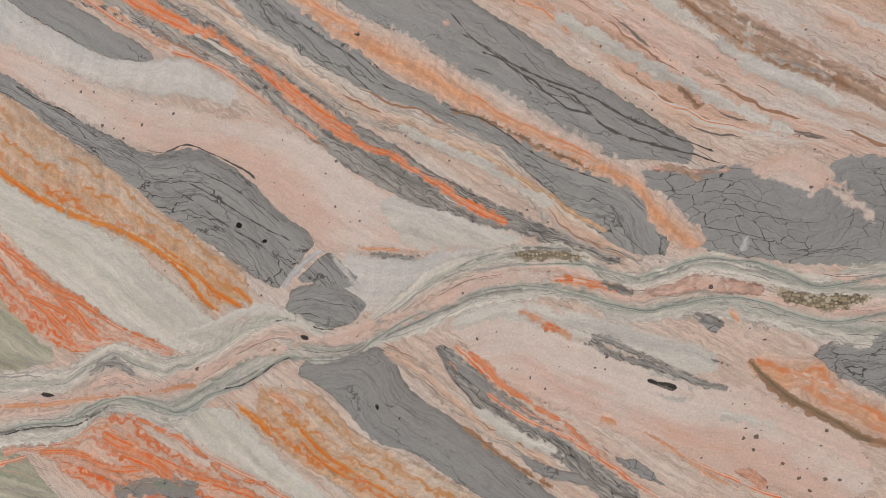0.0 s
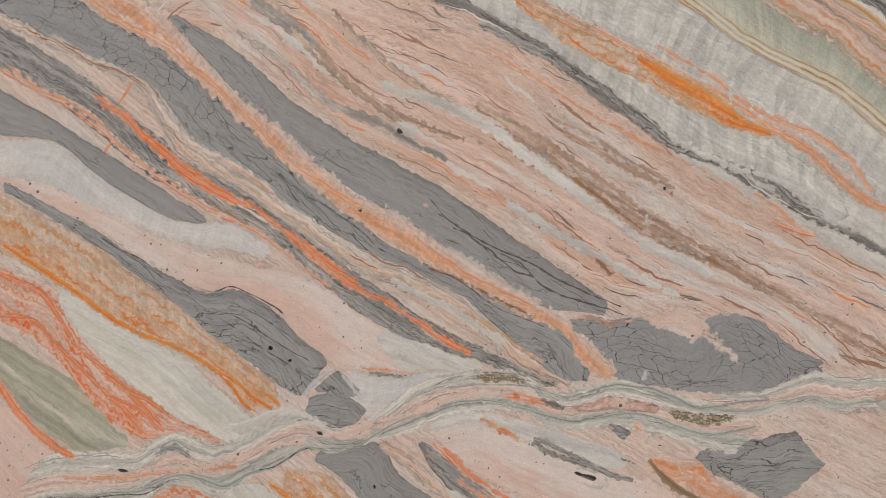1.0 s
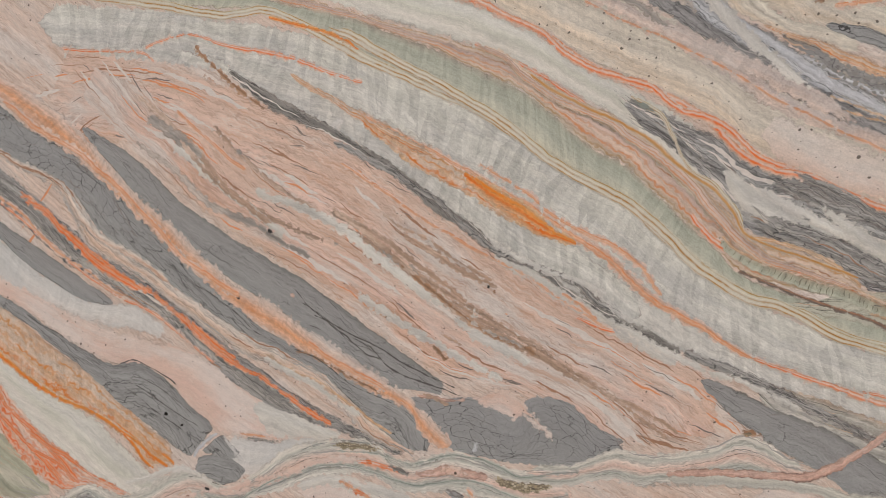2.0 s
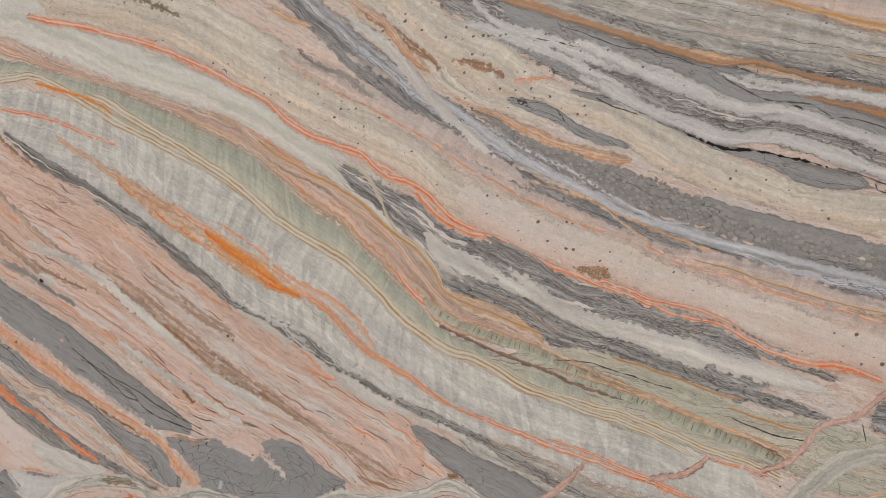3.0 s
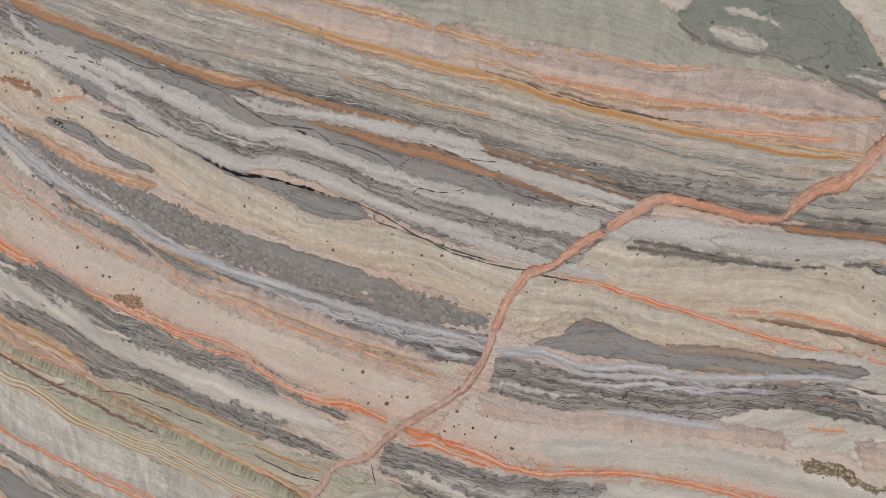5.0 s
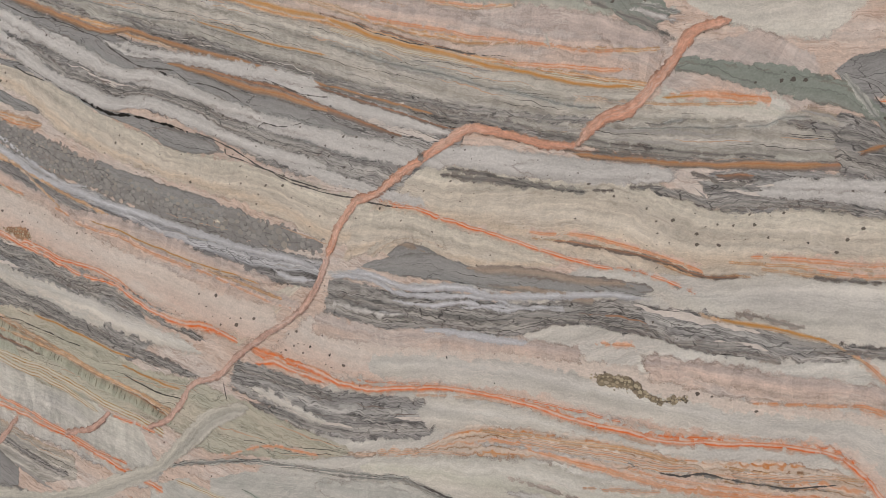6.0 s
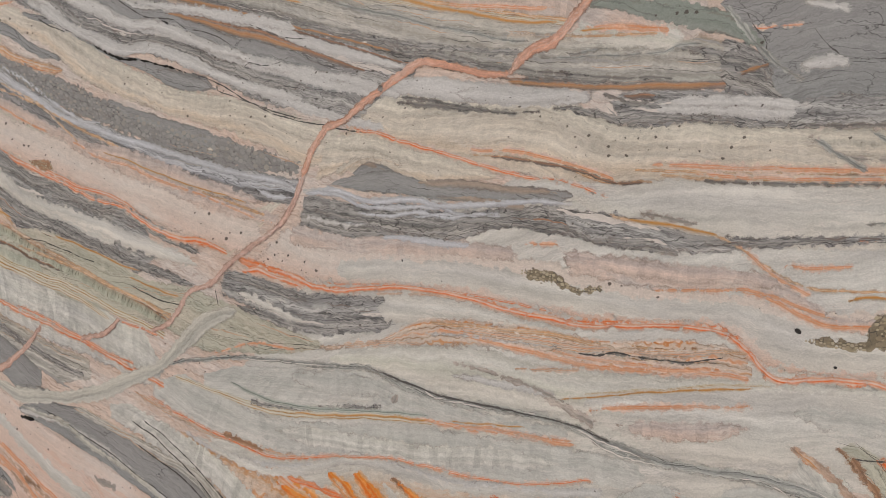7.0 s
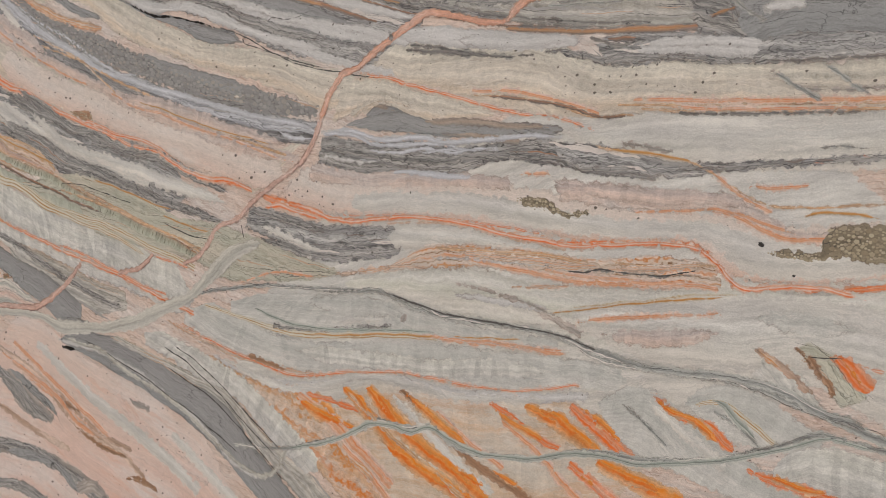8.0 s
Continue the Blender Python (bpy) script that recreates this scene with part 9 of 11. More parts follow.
vein("orange_band", "orange", [(-0.234, 0.595, 0.0071), (-0.204, 0.575, 0.0213), (-0.165, 0.563, 0.0254), (-0.127, 0.541, 0.0224), (-0.090, 0.524, 0.0153)], taper=1.5)
vein("orange_seam", "orange", [(-0.198, 0.621, 0.0035), (-0.156, 0.607, 0.0056), (-0.111, 0.592, 0.0063), (-0.074, 0.566, 0.0062), (-0.052, 0.547, 0.0069), (-0.016, 0.543, 0.0055), (0.035, 0.532, 0.0048)], taper=1.5)
vein("pink_band", "salmon", [(-0.307, 0.561, 0.0043), (-0.259, 0.552, 0.0100), (-0.205, 0.537, 0.0114), (-0.166, 0.525, 0.0085)], taper=1.5)
vein("gray_patch", "green_stone", [(-0.174, 0.517, 0.0057), (-0.151, 0.529, 0.0127), (-0.128, 0.528, 0.0168), (-0.096, 0.521, 0.0084)], taper=1.5)
vein("orange_seam", "orange_deep", [(-0.044, 0.641, 0.0034), (-0.022, 0.626, 0.0061), (-0.001, 0.607, 0.0075), (0.022, 0.593, 0.0054)], taper=1.5)
vein("orange_seam", "orange_deep", [(0.028, 0.623, 0.0040), (0.049, 0.593, 0.0074), (0.077, 0.571, 0.0067), (0.105, 0.556, 0.0060), (0.160, 0.543, 0.0046)], taper=1.5)
vein("orange_seam", "orange", [(0.077, 0.561, 0.0027), (0.119, 0.554, 0.0047), (0.155, 0.545, 0.0040)], taper=1.5)
vein("pink_core", "peach", [(-0.362, 0.619, 0.0087), (-0.297, 0.631, 0.0086), (-0.233, 0.641, 0.0085), (-0.163, 0.649, 0.0098), (-0.102, 0.671, 0.0110), (-0.050, 0.691, 0.0109), (0.000, 0.704, 0.0094), (0.050, 0.720, 0.0080), (0.105, 0.732, 0.0105), (0.145, 0.751, 0.0104), (0.185, 0.765, 0.0077), (0.214, 0.779, 0.0064)], taper=1.5)
vein("green_seam", "vein_green", [(-0.364, 0.582, 0.0051), (-0.314, 0.595, 0.0065), (-0.258, 0.604, 0.0064), (-0.218, 0.625, 0.0050), (-0.186, 0.637, 0.0042), (-0.156, 0.632, 0.0077), (-0.118, 0.624, 0.0104), (-0.095, 0.632, 0.0090), (-0.065, 0.652, 0.0075), (-0.029, 0.664, 0.0061), (0.000, 0.683, 0.0054), (0.029, 0.700, 0.0047), (0.064, 0.697, 0.0040), (0.105, 0.705, 0.0040), (0.146, 0.734, 0.0039), (0.172, 0.752, 0.0032), (0.214, 0.771, 0.0026)], taper=1.5)
vein("hairline_crack", "hair", [(-0.364, 0.577, 0.0014), (-0.306, 0.592, 0.0017), (-0.250, 0.600, 0.0011), (-0.210, 0.622, 0.0011)])
vein("hairline_crack", "hair", [(-0.058, 0.656, 0.0011), (-0.022, 0.667, 0.0016), (0.014, 0.691, 0.0013), (0.036, 0.701, 0.0011)])
vein("gray_seam", "gray_vein", [(-0.240, 0.670, 0.0021), (-0.200, 0.694, 0.0028), (-0.177, 0.684, 0.0028), (-0.132, 0.672, 0.0021)], taper=1.5)
vein("gray_seam", "gray_soft", [(-0.216, 0.674, 0.0056), (-0.197, 0.678, 0.0112), (-0.176, 0.672, 0.0056)], taper=1.5)
vein("brown_pocket", "brown", [(-0.014, 0.698, 0.0034), (0.007, 0.706, 0.0094), (0.030, 0.714, 0.0067)], taper=1.5)
vein("dark_pocket", "dark", [(0.041, 0.725, 0.0033), (0.048, 0.724, 0.0053), (0.057, 0.722, 0.0027)])
vein("dark_pocket", "dark", [(-0.308, 0.634, 0.0022), (-0.292, 0.635, 0.0050), (-0.277, 0.636, 0.0021)])
# crystalline fringe and peach field
vein("comb_fringe", "comb_pink", [(0.211, 1.037, 0.0087), (0.246, 1.018, 0.0124), (0.284, 0.995, 0.0148), (0.321, 0.974, 0.0147), (0.358, 0.955, 0.0134), (0.394, 0.937, 0.0109), (0.418, 0.924, 0.0060)], taper=1.5)
vein("orange_seam", "orange_soft", [(0.211, 1.014, 0.0125), (0.247, 0.998, 0.0149), (0.284, 0.974, 0.0161), (0.321, 0.958, 0.0160), (0.358, 0.943, 0.0146), (0.394, 0.928, 0.0121), (0.421, 0.915, 0.0085)], taper=1.5)
vein("hairline_crack", "hair", [(0.211, 0.991, 0.0010), (0.253, 0.977, 0.0013), (0.285, 0.958, 0.0012), (0.322, 0.934, 0.0012), (0.359, 0.920, 0.0012), (0.395, 0.908, 0.0010)])
vein("hairline_crack", "hair", [(0.214, 1.095, 0.0010), (0.239, 1.070, 0.0012), (0.271, 1.045, 0.0015), (0.283, 1.034, 0.0020), (0.311, 1.019, 0.0020), (0.320, 1.010, 0.0015), (0.345, 0.991, 0.0015), (0.369, 0.982, 0.0016), (0.393, 0.964, 0.0019), (0.423, 0.952, 0.0019), (0.452, 0.944, 0.0019), (0.475, 0.940, 0.0014), (0.509, 0.932, 0.0009)])
vein("hairline_crack", "hair", [(0.344, 1.005, 0.0010), (0.356, 1.000, 0.0011), (0.375, 0.979, 0.0010)])
vein("hairline_crack", "hair", [(0.240, 1.035, 0.0010), (0.259, 1.028, 0.0010), (0.272, 1.023, 0.0010)])
vein("brown_pocket", "brown", [(0.286, 1.035, 0.0018), (0.302, 1.029, 0.0037), (0.314, 1.020, 0.0037), (0.318, 1.016, 0.0018)], taper=1.5)
vein("brown_rim", "brown_soft", [(0.424, 0.925, 0.0030), (0.447, 0.927, 0.0048), (0.470, 0.920, 0.0054), (0.493, 0.912, 0.0053), (0.515, 0.918, 0.0035)], taper=1.5)
vein("white_spike", "white", [(0.541, 0.867, 0.0030), (0.537, 0.849, 0.0059), (0.533, 0.834, 0.0095)], taper=1.5)
vein("brown_seam", "brown_soft", [(0.469, 1.095, 0.0035), (0.503, 1.080, 0.0052), (0.537, 1.059, 0.0064), (0.570, 1.042, 0.0063), (0.598, 1.030, 0.0063), (0.630, 1.021, 0.0063), (0.661, 1.004, 0.0062)], taper=1.5)
vein("gray_seam", "gray_soft", [(0.498, 1.072, 0.0023), (0.521, 1.057, 0.0052), (0.543, 1.042, 0.0041), (0.571, 1.032, 0.0040), (0.598, 1.021, 0.0034), (0.636, 1.008, 0.0028)], taper=1.5)
vein("brown_seam", "brown", [(0.461, 1.006, 0.0024), (0.476, 0.994, 0.0041), (0.493, 0.979, 0.0024)], taper=1.5)
vein("brown_seam", "brown", [(0.477, 1.034, 0.0018), (0.494, 1.024, 0.0035), (0.511, 1.014, 0.0018)], taper=1.5)
vein("brown_seam", "brown_soft", [(0.419, 1.051, 0.0024), (0.437, 1.044, 0.0036), (0.446, 1.036, 0.0024)], taper=1.5)
vein("orange_patch", "orange_soft", [(0.563, 1.076, 0.0029), (0.585, 1.067, 0.0069), (0.618, 1.052, 0.0045)], taper=1.5)
vein("white_patch", "white_soft", [(0.348, 1.091, 0.0060), (0.360, 1.076, 0.0108), (0.373, 1.061, 0.0060)], taper=1.5)
vein("white_patch", "white_soft", [(0.487, 1.052, 0.0082), (0.527, 1.033, 0.0128), (0.583, 1.009, 0.0127), (0.626, 0.986, 0.0103)], taper=1.5)
vein("white_patch", "white_soft", [(0.390, 1.048, 0.0036), (0.414, 1.036, 0.0060), (0.443, 1.018, 0.0071), (0.461, 1.003, 0.0036)], taper=1.5)
vein("peach_patch", "peach", [(-0.072, 1.076, 0.0053), (-0.038, 1.058, 0.0098), (-0.007, 1.043, 0.0052)], taper=1.5)
vein("peach_patch", "peach", [(0.137, 0.942, 0.0051), (0.151, 0.932, 0.0089), (0.168, 0.922, 0.0064), (0.179, 0.915, 0.0032)], taper=1.5)
vein("peach_patch", "white_soft", [(0.232, 0.890, 0.0044), (0.248, 0.883, 0.0069), (0.262, 0.876, 0.0031)], taper=1.5)
vein("orange_seam", "orange", [(-0.010, 1.047, 0.0065), (0.011, 1.031, 0.0117), (0.038, 1.008, 0.0143), (0.065, 0.989, 0.0142), (0.098, 0.972, 0.0103), (0.118, 0.954, 0.0141), (0.136, 0.940, 0.0064)], taper=1.5)
vein("orange_seam", "orange", [(-0.159, 1.119, 0.0093), (-0.129, 1.105, 0.0133), (-0.094, 1.088, 0.0132), (-0.072, 1.077, 0.0066)], taper=1.5)
vein("hairline_crack", "hair", [(0.025, 1.094, 0.0010), (0.065, 1.074, 0.0012), (0.105, 1.048, 0.0012), (0.144, 1.016, 0.0010), (0.170, 1.009, 0.0010)])
vein("hairline_crack", "hair", [(0.092, 1.042, 0.0010), (0.112, 1.023, 0.0015), (0.133, 1.006, 0.0015)])
vein("hairline_crack", "hair", [(-0.119, 0.900, 0.0011), (-0.076, 0.874, 0.0012), (-0.034, 0.848, 0.0011), (0.002, 0.828, 0.0011)])
vein("hairline_crack", "hair", [(-0.112, 0.910, 0.0011), (-0.062, 0.888, 0.0011), (-0.012, 0.858, 0.0011), (0.037, 0.835, 0.0011)])
vein("hairline_crack", "hair", [(-0.090, 0.921, 0.0010), (-0.033, 0.895, 0.0010), (0.023, 0.859, 0.0010)])
vein("hairline_crack", "hair", [(-0.155, 0.944, 0.0014), (-0.126, 0.941, 0.0016), (-0.096, 0.949, 0.0016), (-0.061, 0.937, 0.0016), (-0.025, 0.921, 0.0026), (-0.008, 0.907, 0.0016)])
vein("hairline_crack", "hair", [(-0.328, 1.023, 0.0011), (-0.297, 1.006, 0.0017), (-0.259, 0.992, 0.0017), (-0.237, 0.980, 0.0011)])
# blacker patches over the same four spots, again painted hole shade
vein("open_hole", "black", [(-0.033, 0.861, 0.0033), (-0.031, 0.855, 0.0073), (-0.029, 0.850, 0.0033)])
vein("open_hole", "black", [(-0.001, 0.844, 0.0040), (0.000, 0.837, 0.0086), (0.002, 0.831, 0.0040)])
vein("open_hole", "black", [(0.133, 0.649, 0.0033), (0.138, 0.648, 0.0072), (0.143, 0.646, 0.0020)])
vein("open_hole", "black", [(0.159, 0.635, 0.0026), (0.164, 0.635, 0.0052), (0.168, 0.635, 0.0026)])
# beds east of the salmon vein
vein("gray_band", "gray_smooth", [(1.728, 1.224, 0.0078), (1.781, 1.233, 0.0211), (1.833, 1.234, 0.0341), (1.894, 1.227, 0.0223), (1.972, 1.225, 0.0164), (2.046, 1.222, 0.0125), (2.118, 1.218, 0.0052)], taper=1.5)
vein("brown_patch", "brown_pale", [(1.780, 1.262, 0.0077), (1.812, 1.259, 0.0133), (1.839, 1.248, 0.0094)], taper=1.5)
vein("brown_band", "brown_pale", [(1.869, 1.236, 0.0103), (1.952, 1.235, 0.0119), (2.028, 1.230, 0.0107), (2.104, 1.227, 0.0070)], taper=1.5)
vein("cream_lobe", "cream_comb", [(1.712, 1.229, 0.0078), (1.749, 1.244, 0.0155), (1.780, 1.265, 0.0096), (1.812, 1.271, 0.0085), (1.853, 1.263, 0.0085), (1.893, 1.244, 0.0056)], taper=1.5)
vein("white_seam", "blue_white", [(1.706, 1.221, 0.0059), (1.750, 1.218, 0.0078), (1.814, 1.204, 0.0086), (1.875, 1.209, 0.0084), (1.934, 1.203, 0.0083), (1.991, 1.208, 0.0082), (2.047, 1.213, 0.0080), (2.118, 1.214, 0.0052)], taper=1.5)
vein("gray_seam", "gray_lam", [(1.691, 1.187, 0.0138), (1.772, 1.182, 0.0174), (1.835, 1.173, 0.0247), (1.916, 1.171, 0.0241), (1.964, 1.180, 0.0183), (2.030, 1.184, 0.0144), (2.084, 1.179, 0.0124), (2.142, 1.170, 0.0087)], taper=1.5)
vein("white_seam", "blue_white", [(1.772, 1.187, 0.0039), (1.835, 1.183, 0.0057), (1.895, 1.191, 0.0056), (1.935, 1.185, 0.0055), (1.983, 1.193, 0.0045), (2.029, 1.197, 0.0045)], taper=1.5)
vein("orange_seam", "orange_line", [(1.758, 1.310, 0.0058), (1.810, 1.309, 0.0076), (1.852, 1.296, 0.0084), (1.916, 1.280, 0.0065), (1.970, 1.266, 0.0073), (2.027, 1.252, 0.0063), (2.099, 1.240, 0.0044)], taper=1.5)
vein("brown_seam", "brown_lam", [(1.979, 1.276, 0.0036), (2.026, 1.273, 0.0045), (2.080, 1.266, 0.0053), (2.124, 1.257, 0.0052), (2.168, 1.245, 0.0043), (2.226, 1.244, 0.0034)], taper=1.5)
vein("gray_seam", "gray_soft", [(2.112, 1.242, 0.0035), (2.143, 1.228, 0.0078), (2.171, 1.216, 0.0043)], taper=1.5)
vein("brown_seam", "gold", [(2.170, 1.198, 0.0034), (2.212, 1.192, 0.0059), (2.253, 1.190, 0.0059), (2.293, 1.182, 0.0058), (2.318, 1.172, 0.0041)], taper=1.5)
vein("orange_seam", "orange_soft", [(2.305, 1.180, 0.0041), (2.333, 1.164, 0.0057), (2.366, 1.137, 0.0065), (2.397, 1.118, 0.0065), (2.434, 1.103, 0.0064), (2.453, 1.100, 0.0048)], taper=1.5)
vein("gold_seam", "gold", [(2.445, 1.101, 0.0048), (2.477, 1.112, 0.0055), (2.511, 1.112, 0.0054), (2.558, 1.106, 0.0054)], taper=1.5)
vein("gray_seam", "gray_soft", [(2.170, 1.203, 0.0052), (2.220, 1.202, 0.0068), (2.269, 1.196, 0.0050), (2.309, 1.189, 0.0033)], taper=1.5)
vein("gray_seam", "gray_lam", [(2.263, 1.166, 0.0042), (2.333, 1.169, 0.0066), (2.393, 1.175, 0.0064), (2.454, 1.183, 0.0047)], taper=1.5)
vein("gray_seam", "gray_lam", [(2.125, 1.164, 0.0052), (2.189, 1.165, 0.0077), (2.242, 1.168, 0.0042)], taper=1.5)
vein("gray_seam", "gray_soft", [(2.206, 1.156, 0.0043), (2.248, 1.151, 0.0059), (2.278, 1.148, 0.0033)], taper=1.5)
vein("gray_seam", "gray_vein", [(2.449, 1.200, 0.0032), (2.491, 1.204, 0.0039), (2.551, 1.196, 0.0038)], taper=1.5)
vein("orange_patch", "orange", [(2.450, 1.180, 0.0047), (2.471, 1.181, 0.0086), (2.499, 1.179, 0.0047)], taper=1.5)
vein("orange_patch", "orange", [(2.508, 1.195, 0.0062), (2.533, 1.189, 0.0084), (2.552, 1.185, 0.0061)], taper=1.5)
vein("orange_contact", "orange_soft", [(2.249, 1.259, 0.0075), (2.312, 1.255, 0.0074), (2.373, 1.254, 0.0072), (2.431, 1.255, 0.0071), (2.487, 1.257, 0.0062), (2.546, 1.257, 0.0053)], taper=1.5)
vein("gray_contact", "dark_lam", [(2.258, 1.249, 0.0025), (2.328, 1.248, 0.0041), (2.388, 1.248, 0.0040), (2.459, 1.250, 0.0039), (2.546, 1.252, 0.0030)], taper=1.5)
vein("gray_crack_seam", "gray_vein", [(2.390, 1.317, 0.0040), (2.421, 1.296, 0.0063), (2.450, 1.276, 0.0055), (2.488, 1.255, 0.0039)], taper=1.5)
vein("gray_crack_seam", "gray_vein", [(2.454, 1.324, 0.0039), (2.483, 1.306, 0.0062), (2.512, 1.283, 0.0061), (2.545, 1.263, 0.0053)], taper=1.5)
vein("brown_band", "rust_lam", [(2.002, 1.383, 0.0071), (2.075, 1.376, 0.0087), (2.144, 1.371, 0.0086), (2.210, 1.371, 0.0101), (2.258, 1.372, 0.0099), (2.302, 1.376, 0.0065)], taper=1.5)
vein("white_band", "white_vein", [(1.912, 1.367, 0.0202), (1.985, 1.362, 0.0215), (2.058, 1.360, 0.0193), (2.119, 1.361, 0.0138), (2.146, 1.354, 0.0068)], taper=1.5)
vein("white_band", "white_vein", [(2.211, 1.352, 0.0101), (2.275, 1.352, 0.0165), (2.336, 1.350, 0.0145), (2.381, 1.347, 0.0127), (2.418, 1.351, 0.0102)], taper=1.5)
vein("gray_seam", "gray_lam", [(2.076, 1.344, 0.0070), (2.129, 1.338, 0.0103), (2.172, 1.326, 0.0119), (2.212, 1.331, 0.0101), (2.261, 1.330, 0.0083), (2.308, 1.325, 0.0082), (2.361, 1.321, 0.0064), (2.426, 1.326, 0.0094)], taper=1.5)
vein("gray_seam", "dark_lam", [(1.829, 1.355, 0.0056), (1.913, 1.346, 0.0073), (1.986, 1.339, 0.0054), (2.054, 1.334, 0.0035)], taper=1.5)
vein("brown_seam", "rust_lam", [(2.306, 1.384, 0.0049), (2.334, 1.392, 0.0072), (2.357, 1.401, 0.0048)], taper=1.5)
vein("white_patch", "white_soft", [(2.052, 1.138, 0.0107), (2.077, 1.139, 0.0213), (2.099, 1.130, 0.0106)], taper=1.5)
vein("orange_rim", "orange_soft", [(2.029, 1.150, 0.0045), (2.067, 1.157, 0.0071), (2.100, 1.152, 0.0062), (2.112, 1.126, 0.0053)], taper=1.5)
vein("comb_band", "comb_pink", [(2.104, 1.136, 0.0159), (2.174, 1.133, 0.0242), (2.241, 1.127, 0.0254), (2.305, 1.125, 0.0249), (2.367, 1.123, 0.0212), (2.423, 1.109, 0.0128)], taper=1.5)
vein("orange_seam", "orange_soft", [(2.298, 1.109, 0.0042), (2.352, 1.109, 0.0074), (2.398, 1.097, 0.0073), (2.443, 1.083, 0.0072), (2.474, 1.077, 0.0055)], taper=1.5)
vein("orange_seam", "orange_line", [(1.619, 1.092, 0.0101), (1.676, 1.081, 0.0160), (1.721, 1.066, 0.0128), (1.754, 1.063, 0.0098), (1.818, 1.073, 0.0096), (1.880, 1.078, 0.0094), (1.924, 1.075, 0.0093), (1.979, 1.067, 0.0092), (2.036, 1.056, 0.0100), (2.091, 1.050, 0.0098), (2.144, 1.045, 0.0088), (2.212, 1.051, 0.0095), (2.277, 1.055, 0.0084), (2.317, 1.051, 0.0083), (2.346, 1.036, 0.0091), (2.366, 1.013, 0.0090), (2.390, 0.996, 0.0098), (2.434, 1.003, 0.0097), (2.484, 1.007, 0.0087), (2.527, 0.998, 0.0102), (2.567, 0.989, 0.0100)], taper=1.5)
vein("orange_lamination", "lam_orange", [(1.926, 1.020, 0.0075), (2.000, 1.021, 0.0101), (2.065, 1.018, 0.0117), (2.128, 1.013, 0.0133), (2.180, 1.015, 0.0113), (2.208, 1.014, 0.0069)], taper=1.5)
vein("orange_lamination", "lam_orange", [(2.180, 1.015, 0.0052), (2.231, 1.016, 0.0094), (2.296, 1.023, 0.0092), (2.351, 1.029, 0.0058)], taper=1.5)
vein("hairline_crack", "hair", [(2.129, 1.006, 0.0017), (2.164, 1.005, 0.0021), (2.181, 1.012, 0.0021), (2.215, 1.008, 0.0017), (2.280, 1.011, 0.0016), (2.327, 1.020, 0.0016)])
vein("orange_seam", "orange_soft", [(2.190, 0.994, 0.0052), (2.257, 0.996, 0.0085), (2.313, 1.002, 0.0084), (2.346, 0.990, 0.0050)], taper=1.5)
vein("yellow_seam", "gold", [(2.096, 0.934, 0.0027), (2.184, 0.951, 0.0035), (2.250, 0.965, 0.0043), (2.314, 0.975, 0.0042), (2.370, 0.984, 0.0033)], taper=1.5)
vein("orange_seam", "orange_soft", [(2.168, 0.932, 0.0062), (2.219, 0.939, 0.0087), (2.268, 0.946, 0.0077), (2.309, 0.957, 0.0042)], taper=1.5)
vein("gray_seam", "gray_vein", [(1.691, 0.937, 0.0040), (1.780, 0.942, 0.0059), (1.833, 0.943, 0.0068), (1.875, 0.932, 0.0086), (1.930, 0.918, 0.0094), (1.985, 0.914, 0.0093), (2.042, 0.910, 0.0091), (2.098, 0.904, 0.0090), (2.143, 0.897, 0.0098), (2.179, 0.883, 0.0097), (2.214, 0.877, 0.0113), (2.256, 0.866, 0.0112), (2.305, 0.865, 0.0127), (2.353, 0.865, 0.0125), (2.392, 0.863, 0.0140), (2.430, 0.857, 0.0139), (2.467, 0.846, 0.0137), (2.497, 0.829, 0.0136), (2.541, 0.819, 0.0134), (2.581, 0.805, 0.0133)], taper=1.5)
vein("hairline_crack", "hair", [(1.833, 0.945, 0.0019), (1.875, 0.933, 0.0023), (1.930, 0.920, 0.0026), (1.985, 0.915, 0.0025), (2.042, 0.911, 0.0022), (2.098, 0.905, 0.0022), (2.143, 0.898, 0.0021), (2.188, 0.882, 0.0017)])
vein("gray_patch", "gray_soft", [(2.131, 0.922, 0.0044), (2.147, 0.916, 0.0115), (2.164, 0.908, 0.0053)], taper=1.5)
# calcite and orange beds low in the slab
vein("comb_band", "comb", [(1.624, 0.831, 0.0206), (1.694, 0.824, 0.0303), (1.761, 0.824, 0.0338), (1.826, 0.824, 0.0332), (1.909, 0.824, 0.0305), (1.989, 0.833, 0.0280), (2.064, 0.838, 0.0237), (2.137, 0.842, 0.0161)], taper=1.5)
vein("green_lamination", "vein_green", [(1.551, 0.898, 0.0052), (1.623, 0.877, 0.0082), (1.693, 0.871, 0.0091), (1.782, 0.875, 0.0089), (1.866, 0.884, 0.0077), (1.931, 0.884, 0.0047)], taper=1.5)
vein("gold_seam", "gold", [(1.670, 0.859, 0.0030), (1.760, 0.865, 0.0050), (1.846, 0.876, 0.0048), (1.928, 0.876, 0.0047)], taper=1.5)
vein("white_lens", "white_soft", [(1.726, 0.890, 0.0060), (1.781, 0.892, 0.0108), (1.847, 0.901, 0.0077)], taper=1.5)
vein("orange_lamination", "lam_orange", [(1.730, 0.969, 0.0050), (1.800, 0.984, 0.0078), (1.862, 0.992, 0.0067), (1.918, 0.990, 0.0038)], taper=1.5)
